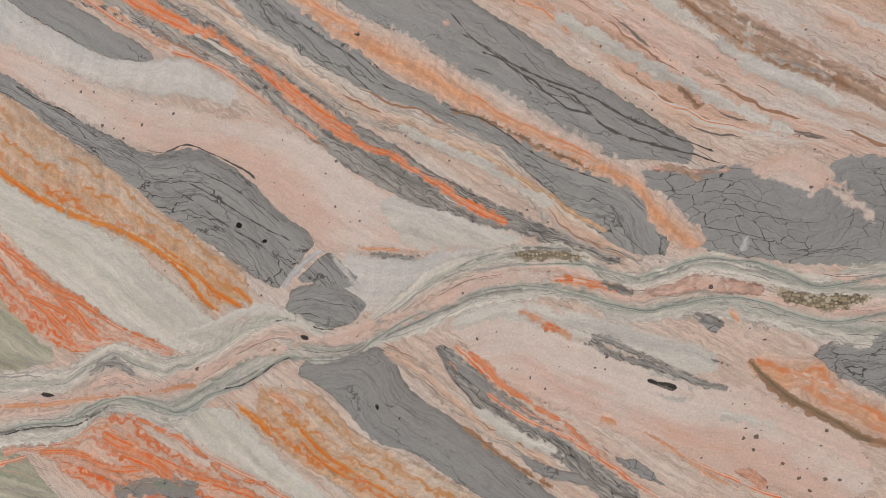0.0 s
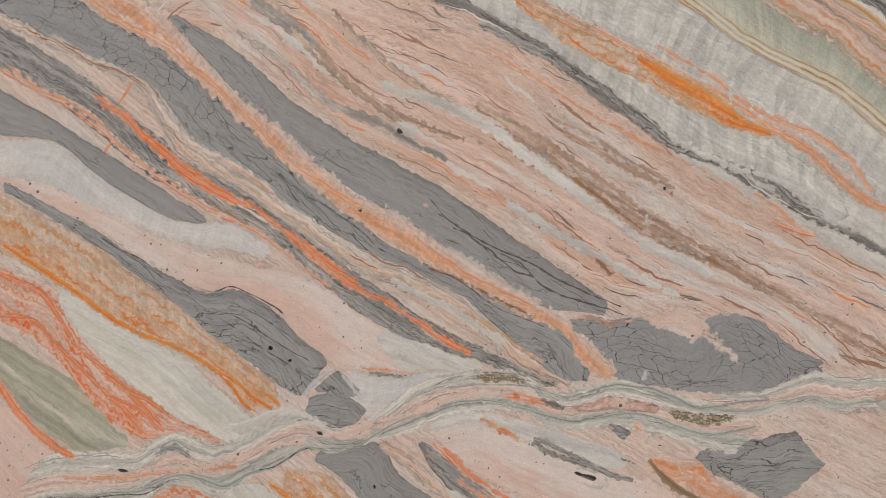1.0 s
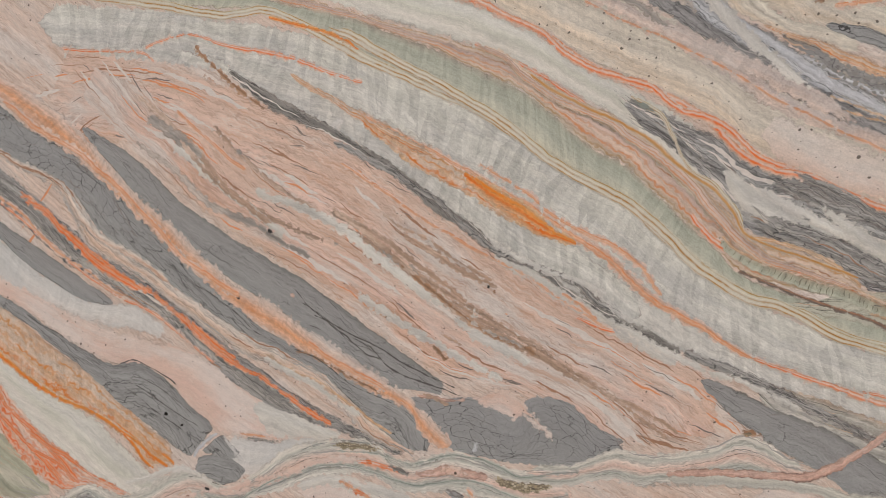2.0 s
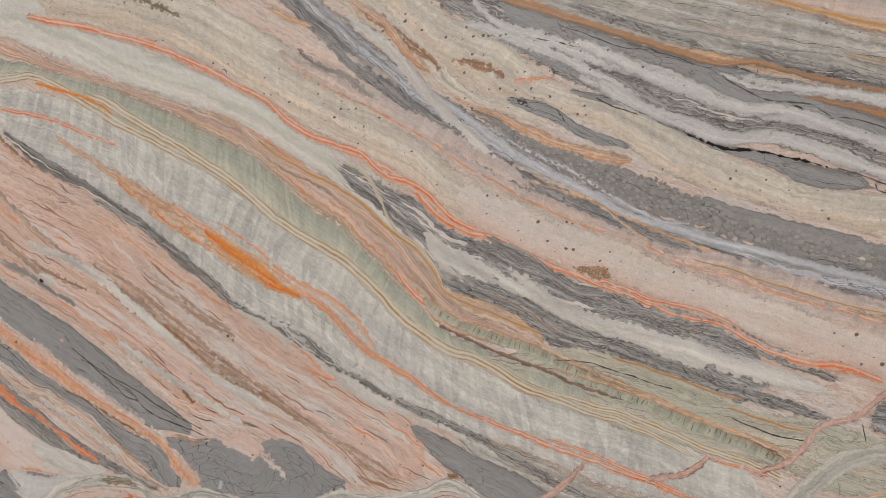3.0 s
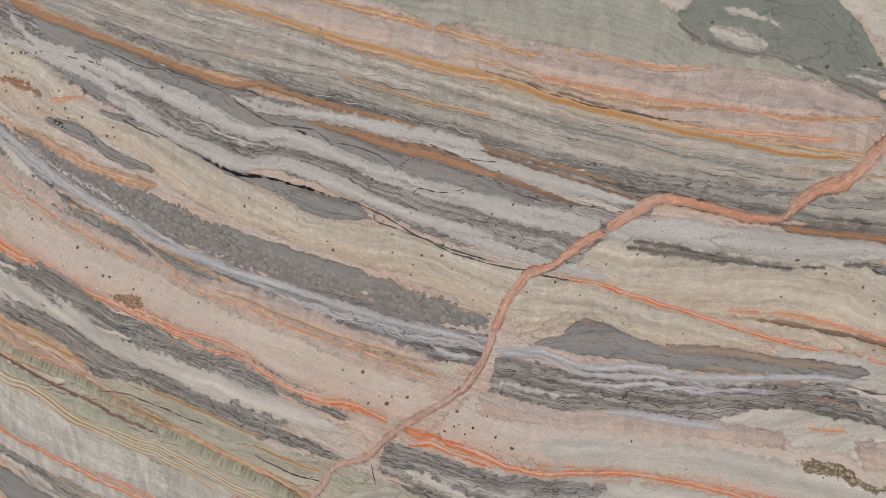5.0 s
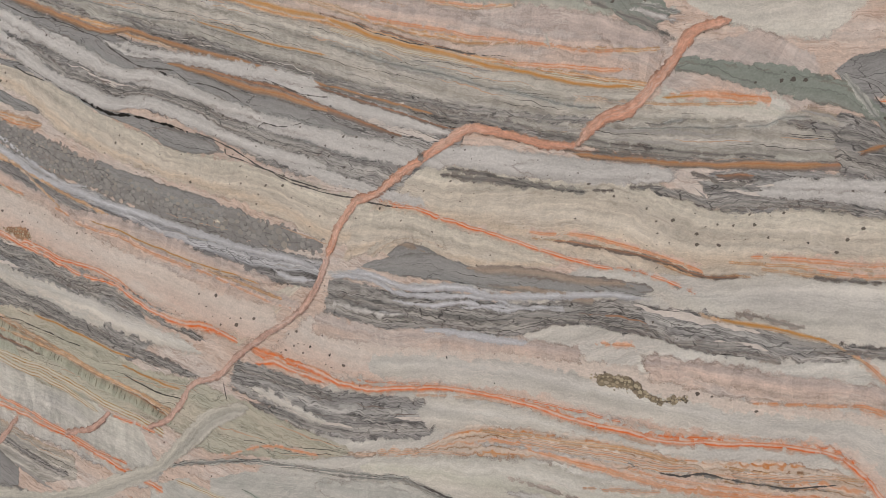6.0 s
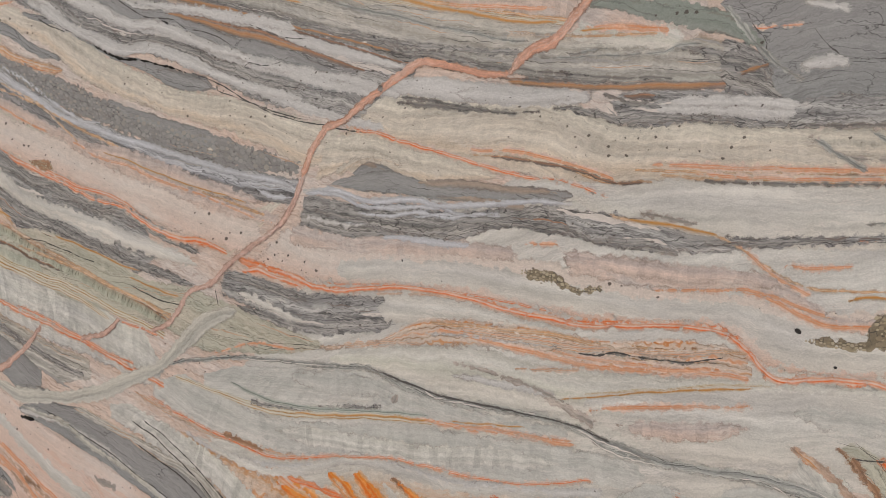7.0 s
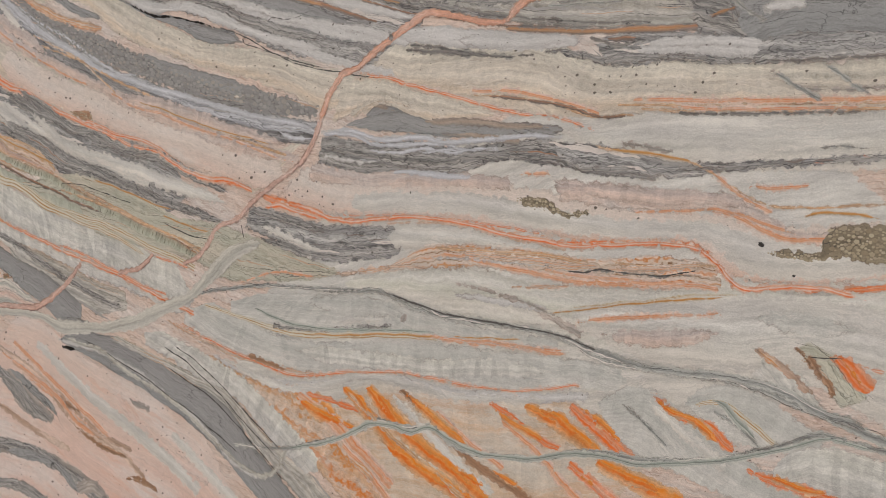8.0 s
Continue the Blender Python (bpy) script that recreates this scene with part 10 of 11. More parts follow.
vein("white_band", "white_soft", [(1.478, 0.806, 0.0085), (1.553, 0.772, 0.0137), (1.638, 0.755, 0.0154), (1.718, 0.771, 0.0151), (1.784, 0.794, 0.0129), (1.869, 0.790, 0.0164), (1.951, 0.781, 0.0142), (2.048, 0.789, 0.0120), (2.139, 0.802, 0.0090)], taper=1.5)
vein("orange_seam", "orange_line", [(1.373, 0.861, 0.0055), (1.439, 0.835, 0.0075), (1.528, 0.807, 0.0084), (1.601, 0.789, 0.0083), (1.661, 0.780, 0.0072), (1.740, 0.795, 0.0060), (1.848, 0.808, 0.0058), (1.934, 0.807, 0.0057), (2.047, 0.804, 0.0046), (2.138, 0.821, 0.0045), (2.190, 0.836, 0.0035)], taper=1.5)
vein("brown_seam", "brown", [(1.522, 0.809, 0.0042), (1.589, 0.797, 0.0083), (1.660, 0.783, 0.0051)], taper=1.5)
vein("orange_band", "orange_deep", [(1.632, 0.752, 0.0083), (1.697, 0.717, 0.0285), (1.742, 0.707, 0.0282), (1.773, 0.695, 0.0100)], taper=1.5)
vein("orange_band", "tan", [(1.744, 0.651, 0.0101), (1.789, 0.628, 0.0220), (1.834, 0.592, 0.0178)], taper=1.5)
vein("orange_seam", "orange_deep", [(1.740, 0.775, 0.0100), (1.774, 0.759, 0.0209), (1.802, 0.732, 0.0198), (1.821, 0.717, 0.0079)], taper=1.5)
vein("orange_seam", "orange_deep", [(1.790, 0.781, 0.0099), (1.828, 0.756, 0.0284), (1.851, 0.727, 0.0244), (1.869, 0.710, 0.0078)], taper=1.5)
vein("orange_seam", "orange_deep", [(1.849, 0.788, 0.0078), (1.891, 0.759, 0.0202), (1.937, 0.727, 0.0219), (1.984, 0.700, 0.0189), (2.006, 0.691, 0.0056)], taper=1.5)
vein("orange_seam", "orange_deep", [(2.010, 0.780, 0.0074), (2.050, 0.753, 0.0129), (2.097, 0.736, 0.0155), (2.132, 0.712, 0.0117)], taper=1.5)
vein("orange_seam", "orange_deep", [(2.072, 0.787, 0.0091), (2.123, 0.773, 0.0262), (2.160, 0.746, 0.0259), (2.189, 0.730, 0.0115)], taper=1.5)
vein("orange_seam", "orange_deep", [(2.148, 0.797, 0.0071), (2.184, 0.781, 0.0159), (2.221, 0.751, 0.0158), (2.245, 0.727, 0.0087)], taper=1.5)
vein("orange_seam", "orange_deep", [(1.809, 0.697, 0.0099), (1.853, 0.669, 0.0284), (1.916, 0.639, 0.0328), (1.978, 0.614, 0.0323)], taper=1.5)
vein("orange_seam", "orange_deep", [(1.946, 0.664, 0.0124), (1.997, 0.643, 0.0217), (2.037, 0.621, 0.0215)], taper=1.5)
vein("orange_seam", "orange_deep", [(2.005, 0.672, 0.0056), (2.054, 0.653, 0.0130), (2.102, 0.632, 0.0128)], taper=1.5)
vein("orange_seam", "orange_deep", [(2.149, 0.693, 0.0072), (2.181, 0.676, 0.0125), (2.218, 0.655, 0.0124)], taper=1.5)
vein("orange_seam", "orange_deep", [(2.188, 0.708, 0.0089), (2.233, 0.694, 0.0202), (2.284, 0.679, 0.0251), (2.317, 0.673, 0.0197)], taper=1.5)
vein("orange_seam", "orange_deep", [(2.258, 0.830, 0.0069), (2.293, 0.808, 0.0120), (2.334, 0.794, 0.0144), (2.367, 0.764, 0.0168), (2.393, 0.751, 0.0108)], taper=1.5)
vein("orange_seam", "orange_deep", [(2.408, 0.734, 0.0066), (2.447, 0.724, 0.0107), (2.492, 0.713, 0.0105), (2.541, 0.717, 0.0080)], taper=1.5)
vein("orange_seam", "orange_deep", [(2.329, 0.806, 0.0051), (2.344, 0.824, 0.0101), (2.359, 0.839, 0.0050)], taper=1.5)
vein("green_lamination", "vein_green", [(2.339, 0.829, 0.0042), (2.371, 0.824, 0.0108), (2.396, 0.799, 0.0124), (2.430, 0.768, 0.0099)], taper=1.5)
vein("olive_patch", "olive", [(2.472, 0.927, 0.0096), (2.499, 0.902, 0.0286), (2.522, 0.873, 0.0237), (2.543, 0.855, 0.0079)], taper=1.5)
vein("brown_seam", "brown", [(2.461, 0.932, 0.0032), (2.485, 0.901, 0.0064), (2.509, 0.864, 0.0064), (2.526, 0.841, 0.0032)], taper=1.5)
vein("orange_seam", "orange_deep", [(2.510, 0.923, 0.0047), (2.528, 0.899, 0.0158), (2.551, 0.870, 0.0133), (2.559, 0.861, 0.0063)], taper=1.5)
vein("orange_seam", "orange_line", [(2.523, 0.912, 0.0039), (2.549, 0.895, 0.0063), (2.575, 0.893, 0.0054)], taper=1.5)
vein("hairline_crack", "hair", [(2.477, 0.908, 0.0013), (2.527, 0.909, 0.0013)])
vein("orange_seam", "orange_soft", [(0.928, 0.745, 0.0109), (1.008, 0.706, 0.0156), (1.085, 0.667, 0.0153), (1.146, 0.615, 0.0128), (1.220, 0.584, 0.0081)], taper=1.5)
vein("gray_patch", "gray", [(0.944, 0.716, 0.0097), (1.007, 0.681, 0.0192), (1.070, 0.641, 0.0166), (1.096, 0.612, 0.0071)], taper=1.5)
vein("brown_seam", "brown", [(1.248, 0.524, 0.0046), (1.305, 0.525, 0.0091), (1.357, 0.507, 0.0045)], taper=1.5)
vein("brown_seam", "brown", [(1.086, 0.679, 0.0035), (1.116, 0.653, 0.0082), (1.176, 0.636, 0.0046)], taper=1.5)
vein("gray_patch", "gray", [(0.923, 0.526, 0.0197), (1.005, 0.526, 0.0218), (1.084, 0.518, 0.0143), (1.129, 0.480, 0.0189), (1.160, 0.458, 0.0164)], taper=1.5)
vein("hairline_crack", "hair", [(1.360, 0.802, 0.0018), (1.426, 0.768, 0.0021), (1.504, 0.712, 0.0020), (1.555, 0.670, 0.0019), (1.617, 0.620, 0.0017)])
vein("hairline_crack", "hair", [(1.386, 0.805, 0.0017), (1.465, 0.761, 0.0017), (1.542, 0.701, 0.0017), (1.628, 0.633, 0.0017)])
vein("pale_veinlet", "pale_vein", [(1.087, 0.799, 0.0059), (1.162, 0.783, 0.0081), (1.206, 0.775, 0.0080), (1.277, 0.737, 0.0079), (1.374, 0.699, 0.0077), (1.440, 0.657, 0.0076), (1.493, 0.621, 0.0075), (1.544, 0.591, 0.0075), (1.587, 0.579, 0.0084), (1.617, 0.598, 0.0084), (1.634, 0.627, 0.0083), (1.648, 0.647, 0.0062)], taper=1.5)
vein("gray_veinlet", "vein_green", [(1.628, 0.638, 0.0052), (1.698, 0.659, 0.0082), (1.754, 0.683, 0.0100), (1.798, 0.710, 0.0099), (1.840, 0.714, 0.0098), (1.883, 0.708, 0.0107), (1.913, 0.722, 0.0106), (1.954, 0.704, 0.0105), (2.004, 0.689, 0.0113), (2.071, 0.692, 0.0111), (2.144, 0.710, 0.0108), (2.197, 0.719, 0.0106), (2.248, 0.715, 0.0105), (2.314, 0.724, 0.0103), (2.361, 0.737, 0.0093), (2.407, 0.749, 0.0091), (2.444, 0.765, 0.0082), (2.479, 0.781, 0.0073), (2.507, 0.794, 0.0064), (2.550, 0.788, 0.0063), (2.583, 0.785, 0.0062)], taper=1.5)
# short flat strip, painted with a crack's inner shade
vein("open_crack", "black", [(1.105, 0.776, 0.0035), (1.125, 0.772, 0.0070), (1.144, 0.771, 0.0035)])
# striped calcite to the north
vein("comb_band", "comb_pink", [(1.670, 1.584, 0.0195), (1.724, 1.568, 0.0233), (1.780, 1.556, 0.0257), (1.847, 1.542, 0.0279), (1.911, 1.530, 0.0248), (1.973, 1.520, 0.0218), (2.033, 1.513, 0.0176), (2.090, 1.506, 0.0111)], taper=1.5)
vein("orange_seam", "orange_soft", [(1.703, 1.564, 0.0055), (1.753, 1.549, 0.0075), (1.807, 1.538, 0.0074), (1.860, 1.528, 0.0073), (1.911, 1.519, 0.0072), (1.961, 1.514, 0.0071), (2.010, 1.505, 0.0070), (2.068, 1.501, 0.0056), (2.096, 1.500, 0.0031)], taper=1.5)
vein("orange_seam", "orange_soft", [(1.765, 1.584, 0.0034), (1.806, 1.573, 0.0060), (1.846, 1.565, 0.0060), (1.884, 1.560, 0.0059), (1.922, 1.561, 0.0045), (1.947, 1.563, 0.0026)], taper=1.5)
vein("orange_seam", "orange_soft", [(1.887, 1.495, 0.0053), (1.950, 1.489, 0.0091), (2.011, 1.484, 0.0102), (2.069, 1.479, 0.0087), (2.103, 1.476, 0.0037)], taper=1.5)
vein("gold_seam", "gold", [(1.671, 1.555, 0.0077), (1.718, 1.540, 0.0090), (1.767, 1.522, 0.0089), (1.821, 1.510, 0.0087), (1.874, 1.497, 0.0086), (1.919, 1.485, 0.0078), (1.963, 1.476, 0.0071), (2.012, 1.465, 0.0064), (2.059, 1.459, 0.0063), (2.093, 1.458, 0.0043)], taper=1.5)
vein("gray_seam", "gray_vein", [(1.672, 1.523, 0.0035), (1.726, 1.509, 0.0055), (1.782, 1.492, 0.0061), (1.836, 1.479, 0.0060), (1.889, 1.464, 0.0059), (1.940, 1.453, 0.0059), (1.989, 1.441, 0.0058), (2.037, 1.434, 0.0057), (2.066, 1.432, 0.0031)], taper=1.5)
vein("gray_seam", "gray_lam", [(1.673, 1.475, 0.0084), (1.720, 1.464, 0.0083), (1.770, 1.451, 0.0082), (1.824, 1.438, 0.0081), (1.864, 1.426, 0.0080), (1.903, 1.420, 0.0093), (1.942, 1.411, 0.0105), (1.979, 1.402, 0.0104), (2.010, 1.396, 0.0064)], taper=1.5)
vein("brown_seam", "rust_lam", [(1.673, 1.471, 0.0035), (1.728, 1.456, 0.0042), (1.790, 1.439, 0.0041), (1.851, 1.426, 0.0034)], taper=1.5)
vein("hairline_crack", "hair", [(1.718, 1.546, 0.0011), (1.753, 1.532, 0.0014), (1.794, 1.520, 0.0014), (1.835, 1.512, 0.0014), (1.887, 1.503, 0.0012), (1.937, 1.497, 0.0010)])
vein("pale_veinlet", "pale_vein", [(1.965, 1.549, 0.0051), (1.976, 1.523, 0.0064), (1.980, 1.501, 0.0058), (1.977, 1.487, 0.0032)], taper=1.5)
vein("gray_seam", "gray_vein", [(2.073, 1.420, 0.0038), (2.107, 1.417, 0.0056), (2.140, 1.422, 0.0055), (2.166, 1.422, 0.0049)], taper=1.5)
vein("gray_seam", "dark_lam", [(2.016, 1.387, 0.0038), (2.064, 1.382, 0.0057), (2.110, 1.380, 0.0056), (2.170, 1.376, 0.0055)], taper=1.5)
vein("gold_seam", "gold", [(2.100, 1.447, 0.0025), (2.128, 1.448, 0.0037), (2.164, 1.451, 0.0030)], taper=1.5)
vein("orange_patch", "orange_soft", [(2.141, 1.455, 0.0043), (2.152, 1.458, 0.0061), (2.164, 1.462, 0.0061)], taper=1.5)
vein("crystal_lens", "comb", [(1.914, 1.608, 0.0065), (1.945, 1.601, 0.0141), (1.975, 1.591, 0.0140), (2.000, 1.579, 0.0076)], taper=1.5)
vein("gray_seam", "gray_vein", [(2.053, 1.560, 0.0037), (2.087, 1.552, 0.0055), (2.121, 1.543, 0.0055), (2.149, 1.533, 0.0036)], taper=1.5)
vein("white_seam", "white_vein", [(2.048, 1.553, 0.0031), (2.088, 1.543, 0.0055), (2.128, 1.530, 0.0055), (2.147, 1.522, 0.0030)], taper=1.5)
# upper end of the grey beds
vein("gray_patch", "gray_crack", [(-0.369, 1.349, 0.0187), (-0.308, 1.325, 0.0370), (-0.237, 1.301, 0.0404), (-0.167, 1.256, 0.0400), (-0.129, 1.211, 0.0363), (-0.071, 1.166, 0.0217)], taper=1.5)
vein("peach_seam", "peach_white", [(-0.433, 1.359, 0.0075), (-0.381, 1.330, 0.0094), (-0.329, 1.302, 0.0130), (-0.268, 1.279, 0.0129), (-0.228, 1.247, 0.0147), (-0.199, 1.201, 0.0165), (-0.149, 1.165, 0.0146), (-0.090, 1.139, 0.0145), (-0.042, 1.108, 0.0126), (0.005, 1.077, 0.0108)], taper=1.5)
vein("orange_seam", "orange_soft", [(-0.387, 1.431, 0.0074), (-0.336, 1.402, 0.0148), (-0.296, 1.370, 0.0166), (-0.246, 1.346, 0.0146), (-0.206, 1.328, 0.0146), (-0.167, 1.296, 0.0145), (-0.128, 1.269, 0.0145), (-0.089, 1.233, 0.0144), (-0.051, 1.197, 0.0126), (-0.013, 1.158, 0.0125), (0.025, 1.127, 0.0143), (0.071, 1.101, 0.0159), (0.118, 1.076, 0.0159), (0.154, 1.055, 0.0123)], taper=1.5)
vein("orange_seam", "orange", [(-0.341, 1.256, 0.0075), (-0.310, 1.233, 0.0112), (-0.270, 1.215, 0.0111), (-0.240, 1.183, 0.0130), (-0.200, 1.151, 0.0166), (-0.160, 1.119, 0.0184), (-0.111, 1.095, 0.0183), (-0.081, 1.080, 0.0109), (-0.043, 1.058, 0.0091)], taper=1.5)
vein("orange_seam", "orange_soft", [(-0.500, 1.313, 0.0095), (-0.437, 1.266, 0.0095), (-0.384, 1.242, 0.0094), (-0.332, 1.215, 0.0094), (-0.291, 1.178, 0.0075), (-0.251, 1.141, 0.0065), (-0.190, 1.110, 0.0055), (-0.141, 1.078, 0.0055), (-0.082, 1.055, 0.0055)], taper=1.5)
vein("gray_seam", "gray_soft", [(-0.059, 1.388, 0.0053), (-0.030, 1.368, 0.0124), (0.007, 1.340, 0.0070)], taper=1.5)
vein("brown_seam", "brown_soft", [(-0.012, 1.361, 0.0053), (0.026, 1.320, 0.0079), (0.062, 1.285, 0.0079), (0.099, 1.254, 0.0078), (0.144, 1.220, 0.0078), (0.189, 1.189, 0.0043)], taper=1.5)
vein("gray_seam", "gray_soft", [(0.085, 1.350, 0.0043), (0.117, 1.323, 0.0060), (0.155, 1.299, 0.0034)], taper=1.5)
# calcite contact
vein("tan_patch", "tan", [(0.333, 1.384, 0.0066), (0.375, 1.359, 0.0115), (0.424, 1.334, 0.0131), (0.475, 1.307, 0.0098)], taper=1.5)
vein("pink_seam", "orange_soft", [(0.504, 1.325, 0.0040), (0.544, 1.300, 0.0064), (0.599, 1.268, 0.0072), (0.647, 1.229, 0.0079), (0.700, 1.201, 0.0110), (0.745, 1.182, 0.0110), (0.783, 1.152, 0.0093), (0.814, 1.113, 0.0093), (0.844, 1.091, 0.0077)], taper=1.5)
vein("orange_patch", "orange_deep", [(0.481, 1.305, 0.0081), (0.521, 1.281, 0.0162), (0.561, 1.256, 0.0241), (0.601, 1.233, 0.0240), (0.640, 1.209, 0.0175), (0.680, 1.188, 0.0063)], taper=1.5)
vein("gray_contact", "gray_lam", [(0.266, 1.349, 0.0067), (0.317, 1.328, 0.0100), (0.376, 1.298, 0.0124), (0.434, 1.265, 0.0123), (0.467, 1.245, 0.0115), (0.508, 1.208, 0.0130), (0.549, 1.176, 0.0114), (0.604, 1.153, 0.0105), (0.651, 1.138, 0.0080), (0.689, 1.122, 0.0111), (0.720, 1.095, 0.0135), (0.758, 1.077, 0.0110)], taper=1.5)
vein("white_seam", "white_soft", [(0.524, 1.204, 0.0049), (0.572, 1.173, 0.0089), (0.627, 1.145, 0.0088), (0.681, 1.130, 0.0080), (0.727, 1.111, 0.0079), (0.772, 1.089, 0.0063)], taper=1.5)
vein("brown_seam", "brown_soft", [(0.262, 1.241, 0.0068), (0.319, 1.212, 0.0084), (0.379, 1.179, 0.0084), (0.429, 1.146, 0.0083), (0.471, 1.118, 0.0083), (0.512, 1.086, 0.0074), (0.537, 1.066, 0.0049)], taper=1.5)
vein("brown_seam", "brown", [(0.384, 1.156, 0.0033), (0.409, 1.139, 0.0067), (0.426, 1.123, 0.0033)], taper=1.5)
vein("brown_seam", "brown_soft", [(0.353, 1.233, 0.0033), (0.395, 1.208, 0.0058), (0.444, 1.188, 0.0058), (0.486, 1.159, 0.0058), (0.535, 1.132, 0.0049), (0.575, 1.111, 0.0032)], taper=1.5)
vein("brown_patch", "brown", [(0.554, 1.103, 0.0033), (0.563, 1.104, 0.0098), (0.573, 1.101, 0.0033)], taper=1.5)
# pale calcite in the east
vein("comb_band", "comb_pink", [(2.160, 0.909, 0.0124), (2.220, 0.910, 0.0225), (2.286, 0.913, 0.0255), (2.349, 0.927, 0.0183), (2.387, 0.937, 0.0082)], taper=1.5)
vein("comb_band", "comb_white", [(2.370, 0.956, 0.0132), (2.452, 0.955, 0.0289), (2.524, 0.950, 0.0283), (2.570, 0.950, 0.0216)], taper=1.5)
vein("tan_patch", "tan", [(2.399, 0.925, 0.0066), (2.434, 0.896, 0.0146), (2.460, 0.873, 0.0081)], taper=1.5)
vein("brown_lamination", "lam_orange", [(2.021, 0.972, 0.0046), (2.094, 0.976, 0.0063), (2.169, 0.988, 0.0035)], taper=1.5)
vein("orange_seam", "orange_soft", [(1.932, 0.873, 0.0047), (2.006, 0.880, 0.0065), (2.063, 0.878, 0.0073), (2.118, 0.872, 0.0099), (2.163, 0.883, 0.0044)], taper=1.5)
vein("gold_seam", "gold", [(1.937, 0.882, 0.0028), (1.996, 0.885, 0.0037), (2.076, 0.889, 0.0027)], taper=1.5)
vein("white_seam", "white_vein", [(1.929, 0.952, 0.0075), (1.993, 0.950, 0.0111), (2.069, 0.944, 0.0109), (2.132, 0.944, 0.0053)], taper=1.5)
vein("gray_seam", "gray_soft", [(1.928, 0.974, 0.0038), (1.993, 0.965, 0.0055), (2.050, 0.953, 0.0064), (2.114, 0.936, 0.0054), (2.137, 0.920, 0.0036)], taper=1.5)
vein("white_seam", "white_soft", [(2.242, 0.830, 0.0069), (2.294, 0.793, 0.0120), (2.344, 0.757, 0.0101), (2.368, 0.747, 0.0042)], taper=1.5)
vein("gray_seam", "gray_vein", [(2.213, 0.817, 0.0035), (2.253, 0.787, 0.0052), (2.296, 0.749, 0.0051), (2.309, 0.735, 0.0034)], taper=1.5)
# mineral grains
vein("dark_grain", "dark", [(-0.313, 1.097, 0.0013), (-0.310, 1.097, 0.0047), (-0.306, 1.097, 0.0020)])
vein("dark_grain", "dark", [(-0.246, 1.023, 0.0013), (-0.243, 1.023, 0.0047), (-0.239, 1.023, 0.0020)])
vein("dark_grain", "dark", [(-0.168, 0.999, 0.0013), (-0.165, 1.001, 0.0060), (-0.161, 1.002, 0.0020)])
vein("dark_grain", "dark", [(-0.301, 1.055, 0.0014), (-0.298, 1.054, 0.0041), (-0.294, 1.053, 0.0020)])
vein("dark_grain", "dark", [(-0.092, 0.972, 0.0013), (-0.089, 0.972, 0.0046), (-0.085, 0.973, 0.0020)])
vein("dark_grain", "dark", [(-0.000, 0.937, 0.0013), (0.003, 0.937, 0.0065), (0.006, 0.938, 0.0020)])
vein("dark_grain", "dark", [(0.021, 0.955, 0.0013), (0.024, 0.955, 0.0058), (0.027, 0.955, 0.0019)])
vein("dark_grain", "dark", [(0.062, 0.885, 0.0013), (0.064, 0.886, 0.0059), (0.068, 0.887, 0.0020)])
vein("dark_grain", "dark", [(0.140, 0.892, 0.0013), (0.143, 0.891, 0.0058), (0.146, 0.891, 0.0019)])
vein("dark_grain", "dark", [(0.186, 0.709, 0.0013), (0.189, 0.708, 0.0053), (0.192, 0.708, 0.0020)])
vein("dark_grain", "dark", [(0.275, 0.753, 0.0013), (0.278, 0.755, 0.0058), (0.281, 0.756, 0.0019)])
vein("dark_grain", "dark", [(0.509, 0.741, 0.0012), (0.511, 0.741, 0.0055), (0.514, 0.741, 0.0018)])
vein("dark_grain", "dark", [(0.563, 0.742, 0.0012), (0.565, 0.744, 0.0042), (0.568, 0.745, 0.0018)])
vein("dark_grain", "dark", [(2.224, 1.085, 0.0014), (2.227, 1.085, 0.0062), (2.230, 1.085, 0.0021)])
vein("dark_grain", "dark", [(2.356, 1.088, 0.0013), (2.359, 1.087, 0.0059), (2.362, 1.086, 0.0020)])
vein("dark_grain", "dark", [(1.696, 1.105, 0.0016), (1.700, 1.104, 0.0074), (1.704, 1.102, 0.0025)])
vein("dark_grain", "dark", [(1.641, 1.112, 0.0017), (1.645, 1.112, 0.0067), (1.650, 1.111, 0.0025)])
vein("dark_grain", "dark", [(1.665, 1.114, 0.0017), (1.669, 1.113, 0.0066), (1.674, 1.111, 0.0025)])
vein("dark_grain", "dark", [(1.742, 1.064, 0.0016), (1.745, 1.066, 0.0082), (1.750, 1.068, 0.0024)])
vein("dark_grain", "dark", [(1.860, 1.116, 0.0016), (1.864, 1.117, 0.0055), (1.868, 1.118, 0.0023)])
vein("dark_grain", "dark", [(2.396, 1.065, 0.0013), (2.398, 1.065, 0.0065), (2.401, 1.066, 0.0020)])
vein("dark_grain", "dark", [(2.449, 1.022, 0.0013), (2.451, 1.023, 0.0058), (2.454, 1.024, 0.0019)])
vein("dark_grain", "dark", [(2.236, 1.108, 0.0014), (2.238, 1.109, 0.0055), (2.242, 1.109, 0.0021)])
vein("dark_grain", "dark", [(2.126, 1.280, 0.0014), (2.129, 1.280, 0.0049), (2.132, 1.280, 0.0021)])
vein("dark_grain", "dark", [(2.206, 1.289, 0.0014), (2.208, 1.288, 0.0054), (2.212, 1.287, 0.0020)])
vein("dark_grain", "dark", [(2.271, 1.288, 0.0013), (2.274, 1.286, 0.0059), (2.277, 1.285, 0.0020)])
vein("dark_grain", "dark", [(2.365, 1.285, 0.0013), (2.367, 1.284, 0.0057), (2.370, 1.283, 0.0019)])
